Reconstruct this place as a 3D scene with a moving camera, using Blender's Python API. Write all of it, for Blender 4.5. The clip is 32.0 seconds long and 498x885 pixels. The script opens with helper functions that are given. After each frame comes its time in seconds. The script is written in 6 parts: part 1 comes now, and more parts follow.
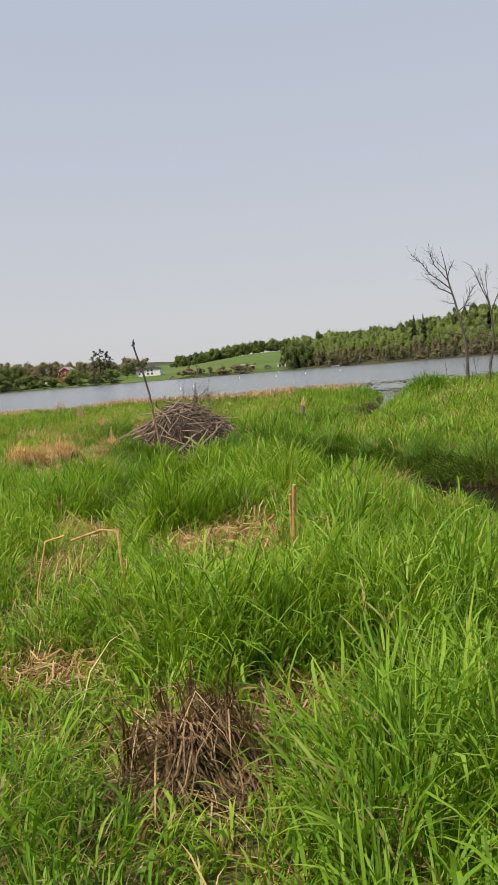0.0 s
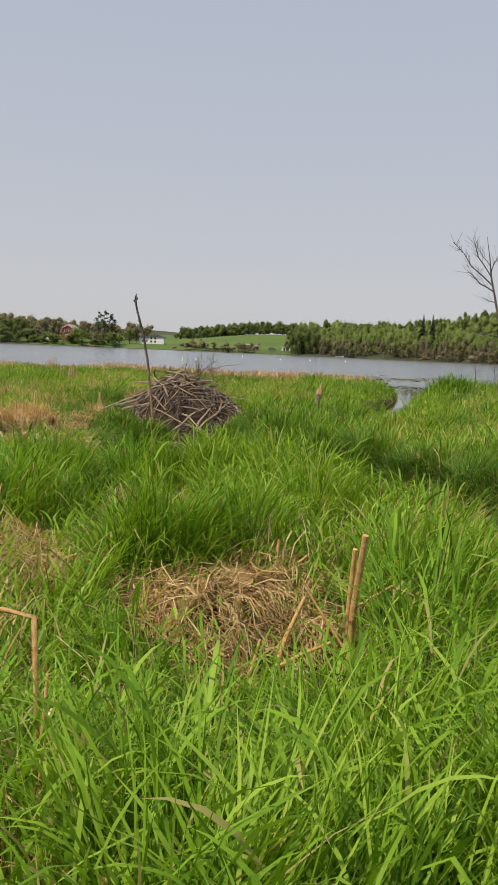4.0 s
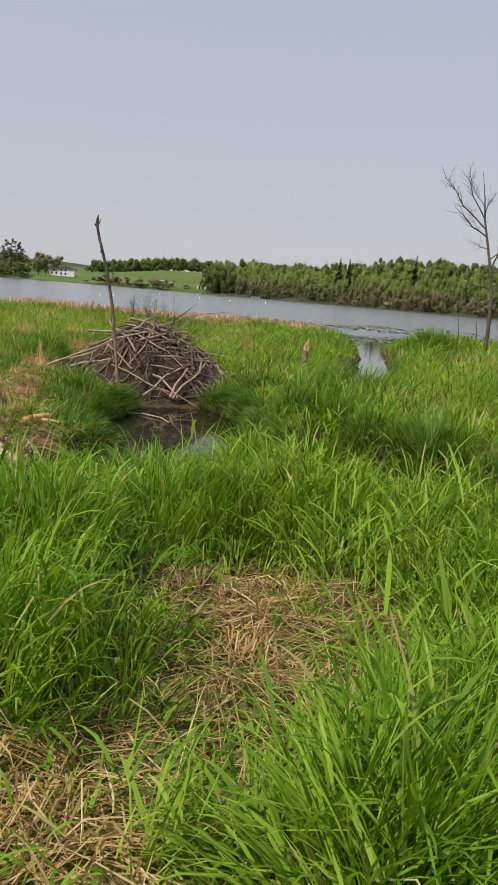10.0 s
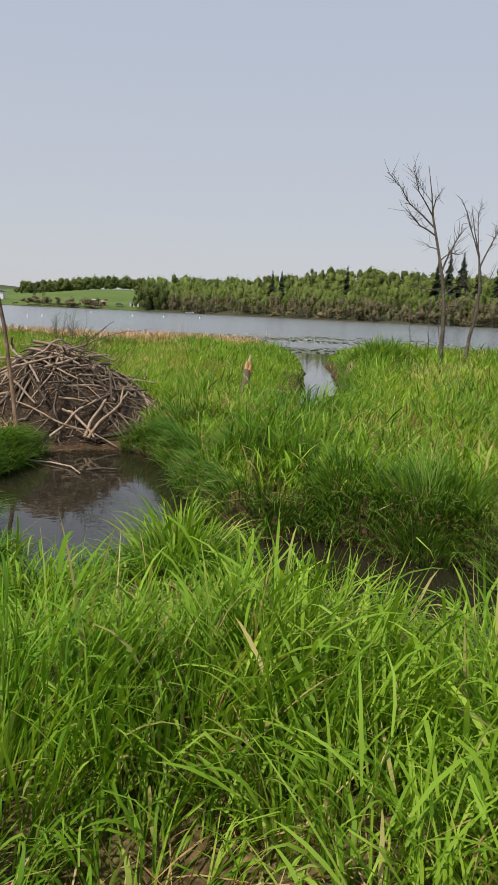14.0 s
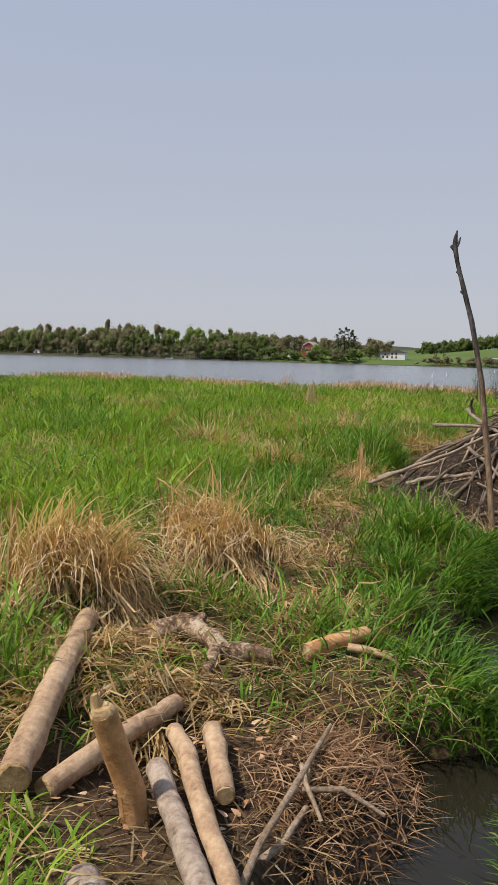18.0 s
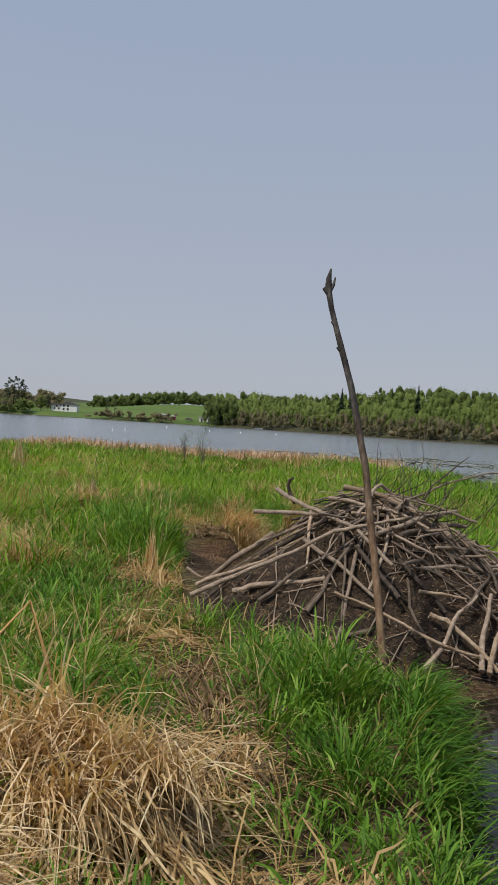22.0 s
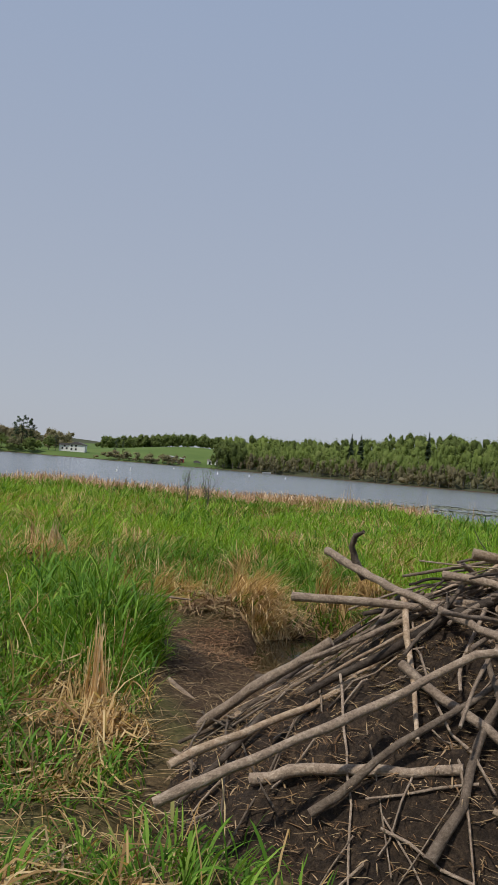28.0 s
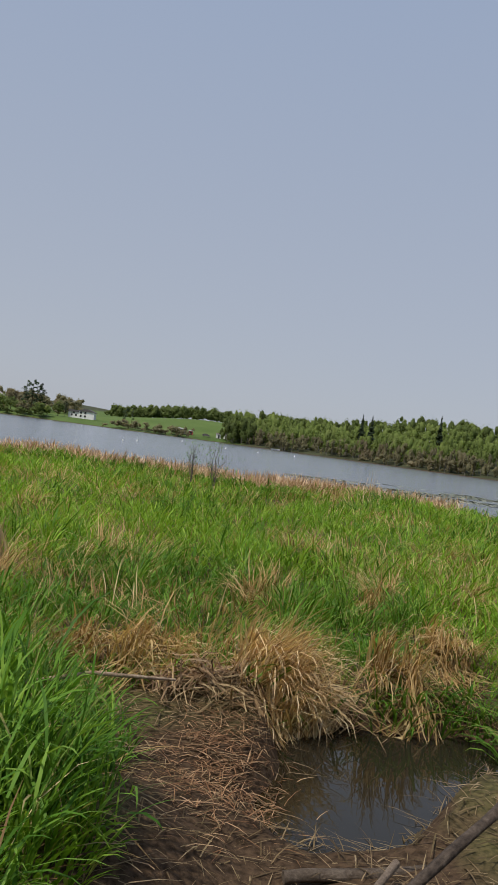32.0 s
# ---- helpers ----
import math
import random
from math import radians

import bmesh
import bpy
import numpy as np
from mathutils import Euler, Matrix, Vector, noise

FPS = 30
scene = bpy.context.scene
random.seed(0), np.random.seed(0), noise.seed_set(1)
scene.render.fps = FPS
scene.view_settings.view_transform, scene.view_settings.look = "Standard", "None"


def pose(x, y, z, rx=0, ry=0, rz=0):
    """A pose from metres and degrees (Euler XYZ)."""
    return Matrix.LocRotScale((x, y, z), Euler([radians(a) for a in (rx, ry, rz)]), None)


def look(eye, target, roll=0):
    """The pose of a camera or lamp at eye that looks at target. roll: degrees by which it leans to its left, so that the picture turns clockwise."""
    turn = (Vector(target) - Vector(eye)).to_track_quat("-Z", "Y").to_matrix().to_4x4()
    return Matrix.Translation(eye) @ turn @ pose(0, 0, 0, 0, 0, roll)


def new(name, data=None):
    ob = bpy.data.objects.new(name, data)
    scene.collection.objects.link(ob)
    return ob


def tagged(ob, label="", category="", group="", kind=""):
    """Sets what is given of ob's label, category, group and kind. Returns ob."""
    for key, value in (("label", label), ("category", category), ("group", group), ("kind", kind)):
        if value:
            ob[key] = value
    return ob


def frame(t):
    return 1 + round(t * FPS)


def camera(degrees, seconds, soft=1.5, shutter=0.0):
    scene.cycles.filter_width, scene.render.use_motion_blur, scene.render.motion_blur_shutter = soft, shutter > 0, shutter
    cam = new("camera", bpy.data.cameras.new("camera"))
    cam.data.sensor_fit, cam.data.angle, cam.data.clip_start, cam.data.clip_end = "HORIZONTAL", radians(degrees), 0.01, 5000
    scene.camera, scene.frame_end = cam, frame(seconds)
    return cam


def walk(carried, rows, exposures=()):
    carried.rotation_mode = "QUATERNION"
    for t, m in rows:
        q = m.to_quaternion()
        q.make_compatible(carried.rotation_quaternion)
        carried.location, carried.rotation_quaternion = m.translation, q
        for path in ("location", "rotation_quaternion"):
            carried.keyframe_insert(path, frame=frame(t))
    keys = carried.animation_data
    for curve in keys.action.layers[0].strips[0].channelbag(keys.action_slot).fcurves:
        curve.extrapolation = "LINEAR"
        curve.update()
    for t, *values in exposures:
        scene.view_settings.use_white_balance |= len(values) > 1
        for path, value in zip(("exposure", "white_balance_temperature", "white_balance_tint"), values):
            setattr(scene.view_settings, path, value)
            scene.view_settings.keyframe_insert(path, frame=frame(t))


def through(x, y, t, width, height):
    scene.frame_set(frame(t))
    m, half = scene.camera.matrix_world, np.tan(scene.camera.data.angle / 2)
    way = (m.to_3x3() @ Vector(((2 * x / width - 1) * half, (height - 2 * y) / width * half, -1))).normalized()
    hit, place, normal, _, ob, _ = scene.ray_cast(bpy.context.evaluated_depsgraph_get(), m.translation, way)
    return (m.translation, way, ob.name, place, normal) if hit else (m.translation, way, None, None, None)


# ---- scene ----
cam = camera(34.0, 32.0, soft=1.15)
PATH = [
    (0, (3.432, -19.367, 1.945), (3.304, -17.379, 1.768), -4.6),
    (0.5, (3.371, -19.003, 1.886), (3.402, -17.012, 1.694), -3.6),
    (1, (3.372, -18.659, 1.886), (3.506, -16.672, 1.7), -0.8),
    (1.5, (3.303, -18.466, 1.855), (3.418, -16.479, 1.656), 0.2),
    (2, (3.13, -18.078, 1.85), (3.235, -16.091, 1.648), 3.3),
    (2.5, (3.079, -17.71, 1.828), (3.063, -15.723, 1.602), 2.5),
    (4.5, (2.9, -16.368, 1.848), (2.738, -14.387, 1.623), 3.8),
    (5, (2.693, -15.943, 1.733), (2.433, -13.96, 1.709), 6.4),
    (5.5, (2.371, -15.302, 1.787), (2.15, -13.322, 1.953), 1.5),
    (6, (2.064, -14.957, 1.782), (1.905, -12.969, 1.922), 4.2),
    (6.5, (1.755, -14.818, 1.893), (1.582, -12.826, 1.944), 4.1),
    (7, (1.522, -14.685, 1.874), (1.457, -12.687, 1.931), 5.9),
    (7.5, (1.417, -14.579, 1.861), (1.347, -12.58, 1.909), 6.2),
    (8, (1.516, -14.288, 1.777), (1.482, -12.289, 1.722), 3.2),
    (8.5, (1.62, -13.996, 1.813), (1.739, -12.025, 1.495), 4.8),
    (9, (1.548, -13.74, 1.819), (1.643, -11.773, 1.469), 5.0),
    (9.5, (1.485, -13.377, 1.88), (1.602, -11.412, 1.526), 4.7),
    (10, (1.467, -13.153, 1.887), (1.585, -11.189, 1.529), 4.8),
    (10.5, (1.589, -12.786, 1.814), (1.508, -10.824, 1.439), 1.9),
    (11, (1.623, -12.437, 1.847), (1.501, -10.477, 1.47), 0.6),
    (11.5, (1.549, -12.025, 1.833), (1.415, -10.066, 1.453), 0.6),
    (12, (1.508, -11.699, 1.883), (1.37, -9.742, 1.497), -0.0),
    (12.5, (1.541, -11.394, 1.855), (1.614, -9.433, 1.472), 1.5),
    (13, (1.635, -11.316, 1.928), (1.98, -9.382, 1.552), 2.7),
    (13.5, (1.655, -11.051, 1.876), (2.054, -9.124, 1.519), 3.2),
    (14, (1.666, -10.702, 1.837), (1.926, -8.745, 1.522), 2.6),
    (14.5, (1.759, -10.154, 1.754), (1.678, -8.183, 1.43), 1.6),
    (15, (1.786, -9.641, 1.77), (1.533, -7.686, 1.431), 5.0),
    (15.5, (1.631, -9.298, 1.723), (1.187, -7.38, 1.37), 6.2),
    (17.5, (0.706, -7.94, 1.655), (0.008, -6.091, 1.349), 1.2),
    (18, (0.485, -7.707, 1.699), (-0.194, -5.837, 1.493), 1.6),
    (18.5, (0.163, -7.344, 1.702), (-0.537, -5.471, 1.674), 0.5),
    (19, (-0.071, -7.056, 1.8), (-0.682, -5.151, 1.787), 0.7),
    (19.5, (-0.377, -6.8, 1.817), (-0.609, -4.816, 1.911), 0.4),
    (20, (-0.557, -6.618, 1.803), (-0.594, -4.621, 1.906), 1.1),
    (20.5, (-0.694, -6.356, 1.743), (-0.715, -4.356, 1.795), 1.5),
    (21, (-0.763, -6.12, 1.768), (-0.711, -4.121, 1.769), 2.5),
    (21.5, (-0.936, -5.919, 1.742), (-0.869, -3.921, 1.706), 3.6),
    (22, (-1.128, -5.68, 1.777), (-1.028, -3.683, 1.735), 3.6),
    (22.5, (-1.141, -5.469, 1.771), (-0.876, -3.486, 1.736), 3.8),
    (23, (-1.136, -5.224, 1.766), (-0.657, -3.282, 1.739), 2.9),
    (23.5, (-1.256, -5.049, 1.75), (-1.006, -3.066, 1.698), 2.9),
    (24, (-1.503, -4.86, 1.763), (-1.416, -2.863, 1.702), 4.6),
    (24.5, (-1.583, -4.792, 1.763), (-1.522, -2.795, 1.697), 4.7),
    (25, (-1.569, -4.724, 1.735), (-1.61, -2.726, 1.659), 4.2),
    (25.5, (-1.372, -4.288, 1.626), (-1.462, -2.29, 1.585), 0.8),
    (26, (-1.152, -3.829, 1.684), (-1.071, -1.833, 1.785), 5.1),
    (26.5, (-1.198, -3.407, 1.595), (-1.076, -1.413, 1.7), 5.2),
    (28.5, (-1.051, -1.748, 1.579), (-1.023, 0.252, 1.608), 3.8),
    (29, (-1.089, -1.366, 1.747), (-1.105, 0.634, 1.742), 2.9),
    (29.5, (-1.044, -1.06, 1.746), (-1.062, 0.94, 1.737), 4.2),
    (30, (-1.04, -0.693, 1.751), (-1.087, 1.307, 1.733), 5.4),
    (30.5, (-1.191, -0.205, 1.692), (-1.235, 1.795, 1.68), 11.3),
    (31, (-1.267, 0.134, 1.795), (-1.29, 2.134, 1.782), 9.7),
    (31.5, (-1.208, 0.326, 1.745), (-1.188, 2.326, 1.739), 7.0),
    (32, (-1.103, 0.749, 1.673), (-1.047, 2.749, 1.675), 7.6),
]
EXPOSURES = [(0, 0.24, 7100, 11), (1.2, 0.32, 7100, 11), (2.5, 0.36, 7100, 11), (4.5, 0.06, 7050, 11), (5.1, -0.02, 6950, 11), (5.7, -0.3, 6700, 9.5), (6.5, -0.36, 6600, 9), (8.0, -0.32, 6800, 9), (8.7, 0.02, 6900, 10), (11, 0.12, 6900, 10), (13, 0.16, 6850, 10), (15.5, 0.19, 6850, 10), (17.5, 0.06, 6700, 12), (18.15, 0.04, 6600, 12), (18.5, -0.17, 6450, 10), (19, -0.2, 6400, 10), (21, -0.2, 6400, 10), (24, -0.2, 6400, 10), (32, -0.18, 6400, 10)]

walk(cam, [(t, look(eye, target, roll)) for t, eye, target, roll in PATH], EXPOSURES)

# ---- sky and sun ----
SUN_DIR = Vector((-0.55, -0.45, 1.05)).normalized()      # towards the sun: high, behind the walker's left shoulder
world = bpy.data.worlds.new("world")
scene.world = world
world.use_nodes = True
wn, wl = world.node_tree.nodes, world.node_tree.links
sky = wn.new("ShaderNodeTexSky")
sky.sky_type = 'NISHITA'
sky.sun_disc = False
sky.sun_elevation = math.asin(SUN_DIR.z)
sky.sun_rotation = math.atan2(SUN_DIR.x, SUN_DIR.y)
sky.air_density, sky.dust_density, sky.ozone_density, sky.altitude = 1.0, 1.6, 1.5, 250
tc, up, rise = wn.new("ShaderNodeTexCoord"), wn.new("ShaderNodeSeparateXYZ"), wn.new("ShaderNodeValToRGB")
wl.new(tc.outputs["Generated"], up.inputs[0])
wl.new(up.outputs[2], rise.inputs[0])
rise.color_ramp.elements[0].position, rise.color_ramp.elements[0].color = 0.0, (0.515, 0.54, 0.6, 1)   # pale smoke at the horizon
rise.color_ramp.elements[1].position, rise.color_ramp.elements[1].color = 0.6, (0.375, 0.465, 0.64, 1)
smoke = wn.new("ShaderNodeMix")
smoke.data_type, smoke.blend_type = 'RGBA', 'MULTIPLY'
smoke.inputs[0].default_value = 1.0
smoke.inputs[7].default_value = (10, 10, 10, 1)
wl.new(rise.outputs[0], smoke.inputs[6])
haze = wn.new("ShaderNodeMix")
haze.data_type = 'RGBA'
haze.inputs[0].default_value = 0.86                       # thin smoke haze over the whole sky
wl.new(smoke.outputs[2], haze.inputs[7])
wl.new(sky.outputs[0], haze.inputs[6])
wl.new(haze.outputs[2], wn["Background"].inputs[0])
wn["Background"].inputs[1].default_value = 0.1

lamp = bpy.data.lights.new("sun", 'SUN')
lamp.energy, lamp.angle, lamp.color = 4.2, radians(2.5), (1.0, 0.93, 0.82)
sun = new("sun", lamp)
sun.matrix_world = look(SUN_DIR * 50, (0, 0, 0))

# ---- materials ----
def material(name, rough=0.8, spec=0.3):
    m = bpy.data.materials.new(name)
    m.use_nodes = True
    b = m.node_tree.nodes["Principled BSDF"]
    b.inputs["Roughness"].default_value = rough
    b.inputs["Specular IOR Level"].default_value = spec
    return m, m.node_tree.nodes, m.node_tree.links, b


def noise_node(n, l, scale, detail=4, coord="Object", stretch=(1, 1, 1), rough=0.6):
    tc, mp, no = n.new("ShaderNodeTexCoord"), n.new("ShaderNodeMapping"), n.new("ShaderNodeTexNoise")
    mp.inputs["Scale"].default_value = stretch
    no.inputs["Scale"].default_value, no.inputs["Detail"].default_value, no.inputs["Roughness"].default_value = scale, detail, rough
    l.new(tc.outputs[coord], mp.inputs[0])
    l.new(mp.outputs[0], no.inputs[0])
    return no.outputs["Fac"]


def ramp(n, l, fac, stops):
    r = n.new("ShaderNodeValToRGB")
    e = r.color_ramp.elements
    while len(e) < len(stops):
        e.new(0.5)
    for k, (p, c) in zip(e, stops):
        k.position, k.color = p, (*c, 1)
    l.new(fac, r.inputs[0])
    return r.outputs[0]


def mix(n, l, fac, a, b, mode='MIX'):
    m = n.new("ShaderNodeMix")
    m.data_type, m.blend_type = 'RGBA', mode
    for sock, v in ((m.inputs[0], fac), (m.inputs[6], a), (m.inputs[7], b)):
        if isinstance(v, (int, float)):
            sock.default_value = v
        elif isinstance(v, tuple):
            sock.default_value = (*v, 1)
        else:
            l.new(v, sock)
    return m.outputs[2]


def bump(n, l, height, b, strength=0.4, distance=0.02):
    k = n.new("ShaderNodeBump")
    k.inputs["Strength"].default_value, k.inputs["Distance"].default_value = strength, distance
    l.new(height, k.inputs["Height"])
    l.new(k.outputs[0], b.inputs["Normal"])


def leafy(name, stops, through=0.28, rough=0.55, patch=0.55, patch_scale=0.5, patch_mul=(0.6, 0.7, 0.5), tuft=0.0):
    """A blade or leaf: light comes through it, and each blade has a tone of its own."""
    m, n, l, b = material(name, rough, 0.16)
    g = n.new("ShaderNodeNewGeometry")
    col = ramp(n, l, g.outputs["Random Per Island"], stops)
    big = noise_node(n, l, patch_scale, 3)
    f = n.new("ShaderNodeMapRange")
    f.inputs[1].default_value, f.inputs[2].default_value, f.inputs[4].default_value = 0.42, 0.68, patch
    l.new(big, f.inputs[0])
    col = mix(n, l, f.outputs[0], col, mix(n, l, 1.0, col, patch_mul, 'MULTIPLY'))
    if tuft:
        small = n.new("ShaderNodeMapRange")
        small.inputs[1].default_value, small.inputs[2].default_value, small.inputs[4].default_value = 0.4, 0.62, tuft
        l.new(noise_node(n, l, 2.1, 2), small.inputs[0])
        col = mix(n, l, small.outputs[0], col, mix(n, l, 1.0, col, (0.66, 0.79, 0.66), 'MULTIPLY'))
    l.new(col, b.inputs["Base Color"])
    t = n.new("ShaderNodeBsdfTranslucent")
    warm = mix(n, l, 1.0, col, (1.25, 1.15, 0.6), 'MULTIPLY')
    l.new(warm, t.inputs[0])
    s = n.new("ShaderNodeMixShader")
    s.inputs[0].default_value = through
    l.new(b.outputs[0], s.inputs[1])
    l.new(t.outputs[0], s.inputs[2])
    l.new(s.outputs[0], n["Material Output"].inputs[0])
    return m


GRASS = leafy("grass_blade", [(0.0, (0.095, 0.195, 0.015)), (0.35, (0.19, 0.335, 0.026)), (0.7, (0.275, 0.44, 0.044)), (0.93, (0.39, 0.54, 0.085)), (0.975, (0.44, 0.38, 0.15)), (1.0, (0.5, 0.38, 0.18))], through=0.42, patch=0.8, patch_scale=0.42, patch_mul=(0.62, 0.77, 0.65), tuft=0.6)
# darker copy of GRASS for round the lodge: dimmer light put into the colour
GRASS_DIM = leafy("dimmed_green_grass", [(0.0, (0.055, 0.13, 0.015)), (0.35, (0.12, 0.245, 0.026)), (0.7, (0.19, 0.335, 0.042)), (0.93, (0.3, 0.44, 0.078)), (0.96, (0.38, 0.33, 0.13)), (1.0, (0.44, 0.335, 0.16))], through=0.37, patch=0.8, patch_scale=0.42, patch_mul=(0.6, 0.74, 0.7), tuft=0.75)
SEDGE = leafy("sedge_blade", [(0.0, (0.045, 0.117, 0.014)), (0.5, (0.09, 0.203, 0.022)), (0.88, (0.153, 0.279, 0.036)), (1.0, (0.324, 0.306, 0.108))], through=0.36, patch=0.4, patch_scale=1.2, patch_mul=(0.75, 0.8, 0.7))
REED_GREEN = leafy("young_reed", [(0.0, (0.06, 0.15, 0.02)), (1.0, (0.16, 0.27, 0.05))])
STRAW_OLD = leafy("rotting_straw", [(0.0, (0.065, 0.042, 0.022)), (0.5, (0.17, 0.115, 0.06)), (1.0, (0.34, 0.245, 0.145))], through=0.1, rough=0.7, patch_scale=1.5)
STRAW_BROWN = leafy("brown_straw", [(0.0, (0.1, 0.055, 0.03)), (0.5, (0.23, 0.14, 0.075)), (1.0, (0.46, 0.33, 0.2))], through=0.12, rough=0.7, patch_scale=1.5)
STRAW = leafy("dry_straw", [(0.0, (0.184, 0.106, 0.046)), (0.3, (0.405, 0.262, 0.115)), (0.7, (0.57, 0.4, 0.193)), (1.0, (0.699, 0.552, 0.331))], through=0.34, rough=0.6, patch=0.35, patch_scale=1.5)
STRAW_PALE = leafy("pale_straw", [(0.0, (0.26, 0.165, 0.08)), (0.3, (0.52, 0.36, 0.19)), (0.7, (0.72, 0.54, 0.32)), (1.0, (0.83, 0.7, 0.48))], through=0.34, rough=0.6, patch=0.2, patch_scale=1.5)
REED_PALE = leafy("pale_reed", [(0.0, (0.5, 0.34, 0.18)), (0.5, (0.72, 0.53, 0.31)), (1.0, (0.82, 0.67, 0.45))], through=0.35, rough=0.6, patch=0.1)
REED_DRY = leafy("dry_reed", [(0.0, (0.28, 0.18, 0.1)), (0.5, (0.52, 0.36, 0.2)), (1.0, (0.7, 0.56, 0.37))], through=0.15, rough=0.6)


def ground_material():
    m, n, l, b = material("meadow_soil", 0.9, 0.15)
    fine = noise_node(n, l, 30, 6, stretch=(1, 1, 1))
    big = noise_node(n, l, 1.3, 4)
    soil = ramp(n, l, fine, [(0.3, (0.045, 0.034, 0.016)), (0.55, (0.13, 0.095, 0.045)), (0.75, (0.27, 0.2, 0.1))])
    moss = ramp(n, l, fine, [(0.3, (0.06, 0.072, 0.018)), (0.7, (0.16, 0.17, 0.05))])
    f = n.new("ShaderNodeMapRange")
    f.inputs[1].default_value, f.inputs[2].default_value = 0.4, 0.6
    l.new(big, f.inputs[0])
    col = mix(n, l, f.outputs[0], soil, moss)
    # far fields and woods floor
    g = n.new("ShaderNodeNewGeometry")
    xyz = n.new("ShaderNodeSeparateXYZ")
    l.new(g.outputs["Position"], xyz.inputs[0])
    far = n.new("ShaderNodeMapRange")
    far.inputs[1].default_value, far.inputs[2].default_value = 150, 200
    l.new(xyz.outputs[1], far.inputs[0])
    field = ramp(n, l, noise_node(n, l, 0.02, 5), [(0.35, (0.07, 0.115, 0.026)), (0.65, (0.11, 0.16, 0.04))])
    meadow = n.new("ShaderNodeMapRange")
    meadow.inputs[1].default_value, meadow.inputs[2].default_value = 2, 10
    l.new(xyz.outputs[0], meadow.inputs[0])
    west = n.new("ShaderNodeMapRange")
    west.inputs[1].default_value, west.inputs[2].default_value = -150, -165
    l.new(xyz.outputs[0], west.inputs[0])
    floor_col = ramp(n, l, noise_node(n, l, 0.3, 5), [(0.35, (0.04, 0.045, 0.022)), (0.65, (0.075, 0.08, 0.04))])
    field = mix(n, l, meadow.outputs[0], field, floor_col)
    field = mix(n, l, west.outputs[0], field, floor_col)
    col = mix(n, l, far.outputs[0], col, field)
    # wet mud by the water
    wet = n.new("ShaderNodeMapRange")
    wet.inputs[1].default_value, wet.inputs[2].default_value, wet.inputs[3].default_value, wet.inputs[4].default_value = 0.17, 0.29, 1.0, 0.0
    l.new(xyz.outputs[2], wet.inputs[0])
    col = mix(n, l, wet.outputs[0], col, ramp(n, l, fine, [(0.35, (0.035, 0.021, 0.011)), (0.65, (0.105, 0.066, 0.038))]))
    l.new(col, b.inputs["Base Color"])
    bump(n, l, fine, b, 0.7, 0.03)
    return m


def water_material():
    m, n, l, b = material("dark_water", 0.04, 0.5)
    b.inputs["Base Color"].default_value = (0.018, 0.017, 0.012, 1)
    b.inputs["IOR"].default_value = 1.33
    g = n.new("ShaderNodeNewGeometry")
    xyz = n.new("ShaderNodeSeparateXYZ")
    l.new(g.outputs["Position"], xyz.inputs[0])
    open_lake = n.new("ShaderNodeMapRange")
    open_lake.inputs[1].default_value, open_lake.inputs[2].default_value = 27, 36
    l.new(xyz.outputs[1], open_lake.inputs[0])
    waves = noise_node(n, l, 1.1, 5, stretch=(0.55, 1.6, 1), rough=0.62)
    calm = noise_node(n, l, 2.2, 3, stretch=(1, 1.5, 1))
    k1, k2 = n.new("ShaderNodeBump"), n.new("ShaderNodeBump")
    k1.inputs["Distance"].default_value = 0.08
    mul = n.new("ShaderNodeMath")
    mul.operation, mul.inputs[1].default_value = 'MULTIPLY', 0.5
    l.new(open_lake.outputs[0], mul.inputs[0])
    l.new(mul.outputs[0], k1.inputs["Strength"])
    l.new(waves, k1.inputs["Height"])
    k2.inputs["Distance"].default_value, k2.inputs["Strength"].default_value = 0.02, 0.12
    l.new(calm, k2.inputs["Height"])
    l.new(k1.outputs[0], k2.inputs["Normal"])
    l.new(k2.outputs[0], b.inputs["Normal"])
    rgh = n.new("ShaderNodeMapRange")
    rgh.inputs[3].default_value, rgh.inputs[4].default_value = 0.03, 0.16
    l.new(open_lake.outputs[0], rgh.inputs[0])
    l.new(rgh.outputs[0], b.inputs["Roughness"])
    # open lake: the sky's reflection is put into the base colour as grey-blue
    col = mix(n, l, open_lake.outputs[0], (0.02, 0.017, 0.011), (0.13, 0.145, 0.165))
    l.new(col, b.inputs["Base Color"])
    return m


def wood_material(name, stops, scale=28, stretch=(1, 1, 1), rough=0.8, strength=0.9, tone=0.35):
    """Bark or bare wood: fine speckle, larger stains, and a tone of its own for each piece."""
    m, n, l, b = material(name, rough, 0.25)
    grain, stain = noise_node(n, l, scale, 8, stretch=stretch, rough=0.7), noise_node(n, l, scale * 0.17, 3)
    both = n.new("ShaderNodeMix")
    both.inputs[0].default_value = 0.4
    l.new(grain, both.inputs[2])
    l.new(stain, both.inputs[3])
    col = ramp(n, l, both.outputs[0], stops)
    o = n.new("ShaderNodeObjectInfo")
    mr = n.new("ShaderNodeMapRange")
    mr.inputs[3].default_value, mr.inputs[4].default_value = 1 - tone, 1 + tone
    l.new(o.outputs["Random"], mr.inputs[0])
    h = n.new("ShaderNodeHueSaturation")
    l.new(col, h.inputs["Color"])
    l.new(mr.outputs[0], h.inputs["Value"])
    l.new(h.outputs[0], b.inputs["Base Color"])
    bump(n, l, both.outputs[0], b, strength, 0.03)
    return m


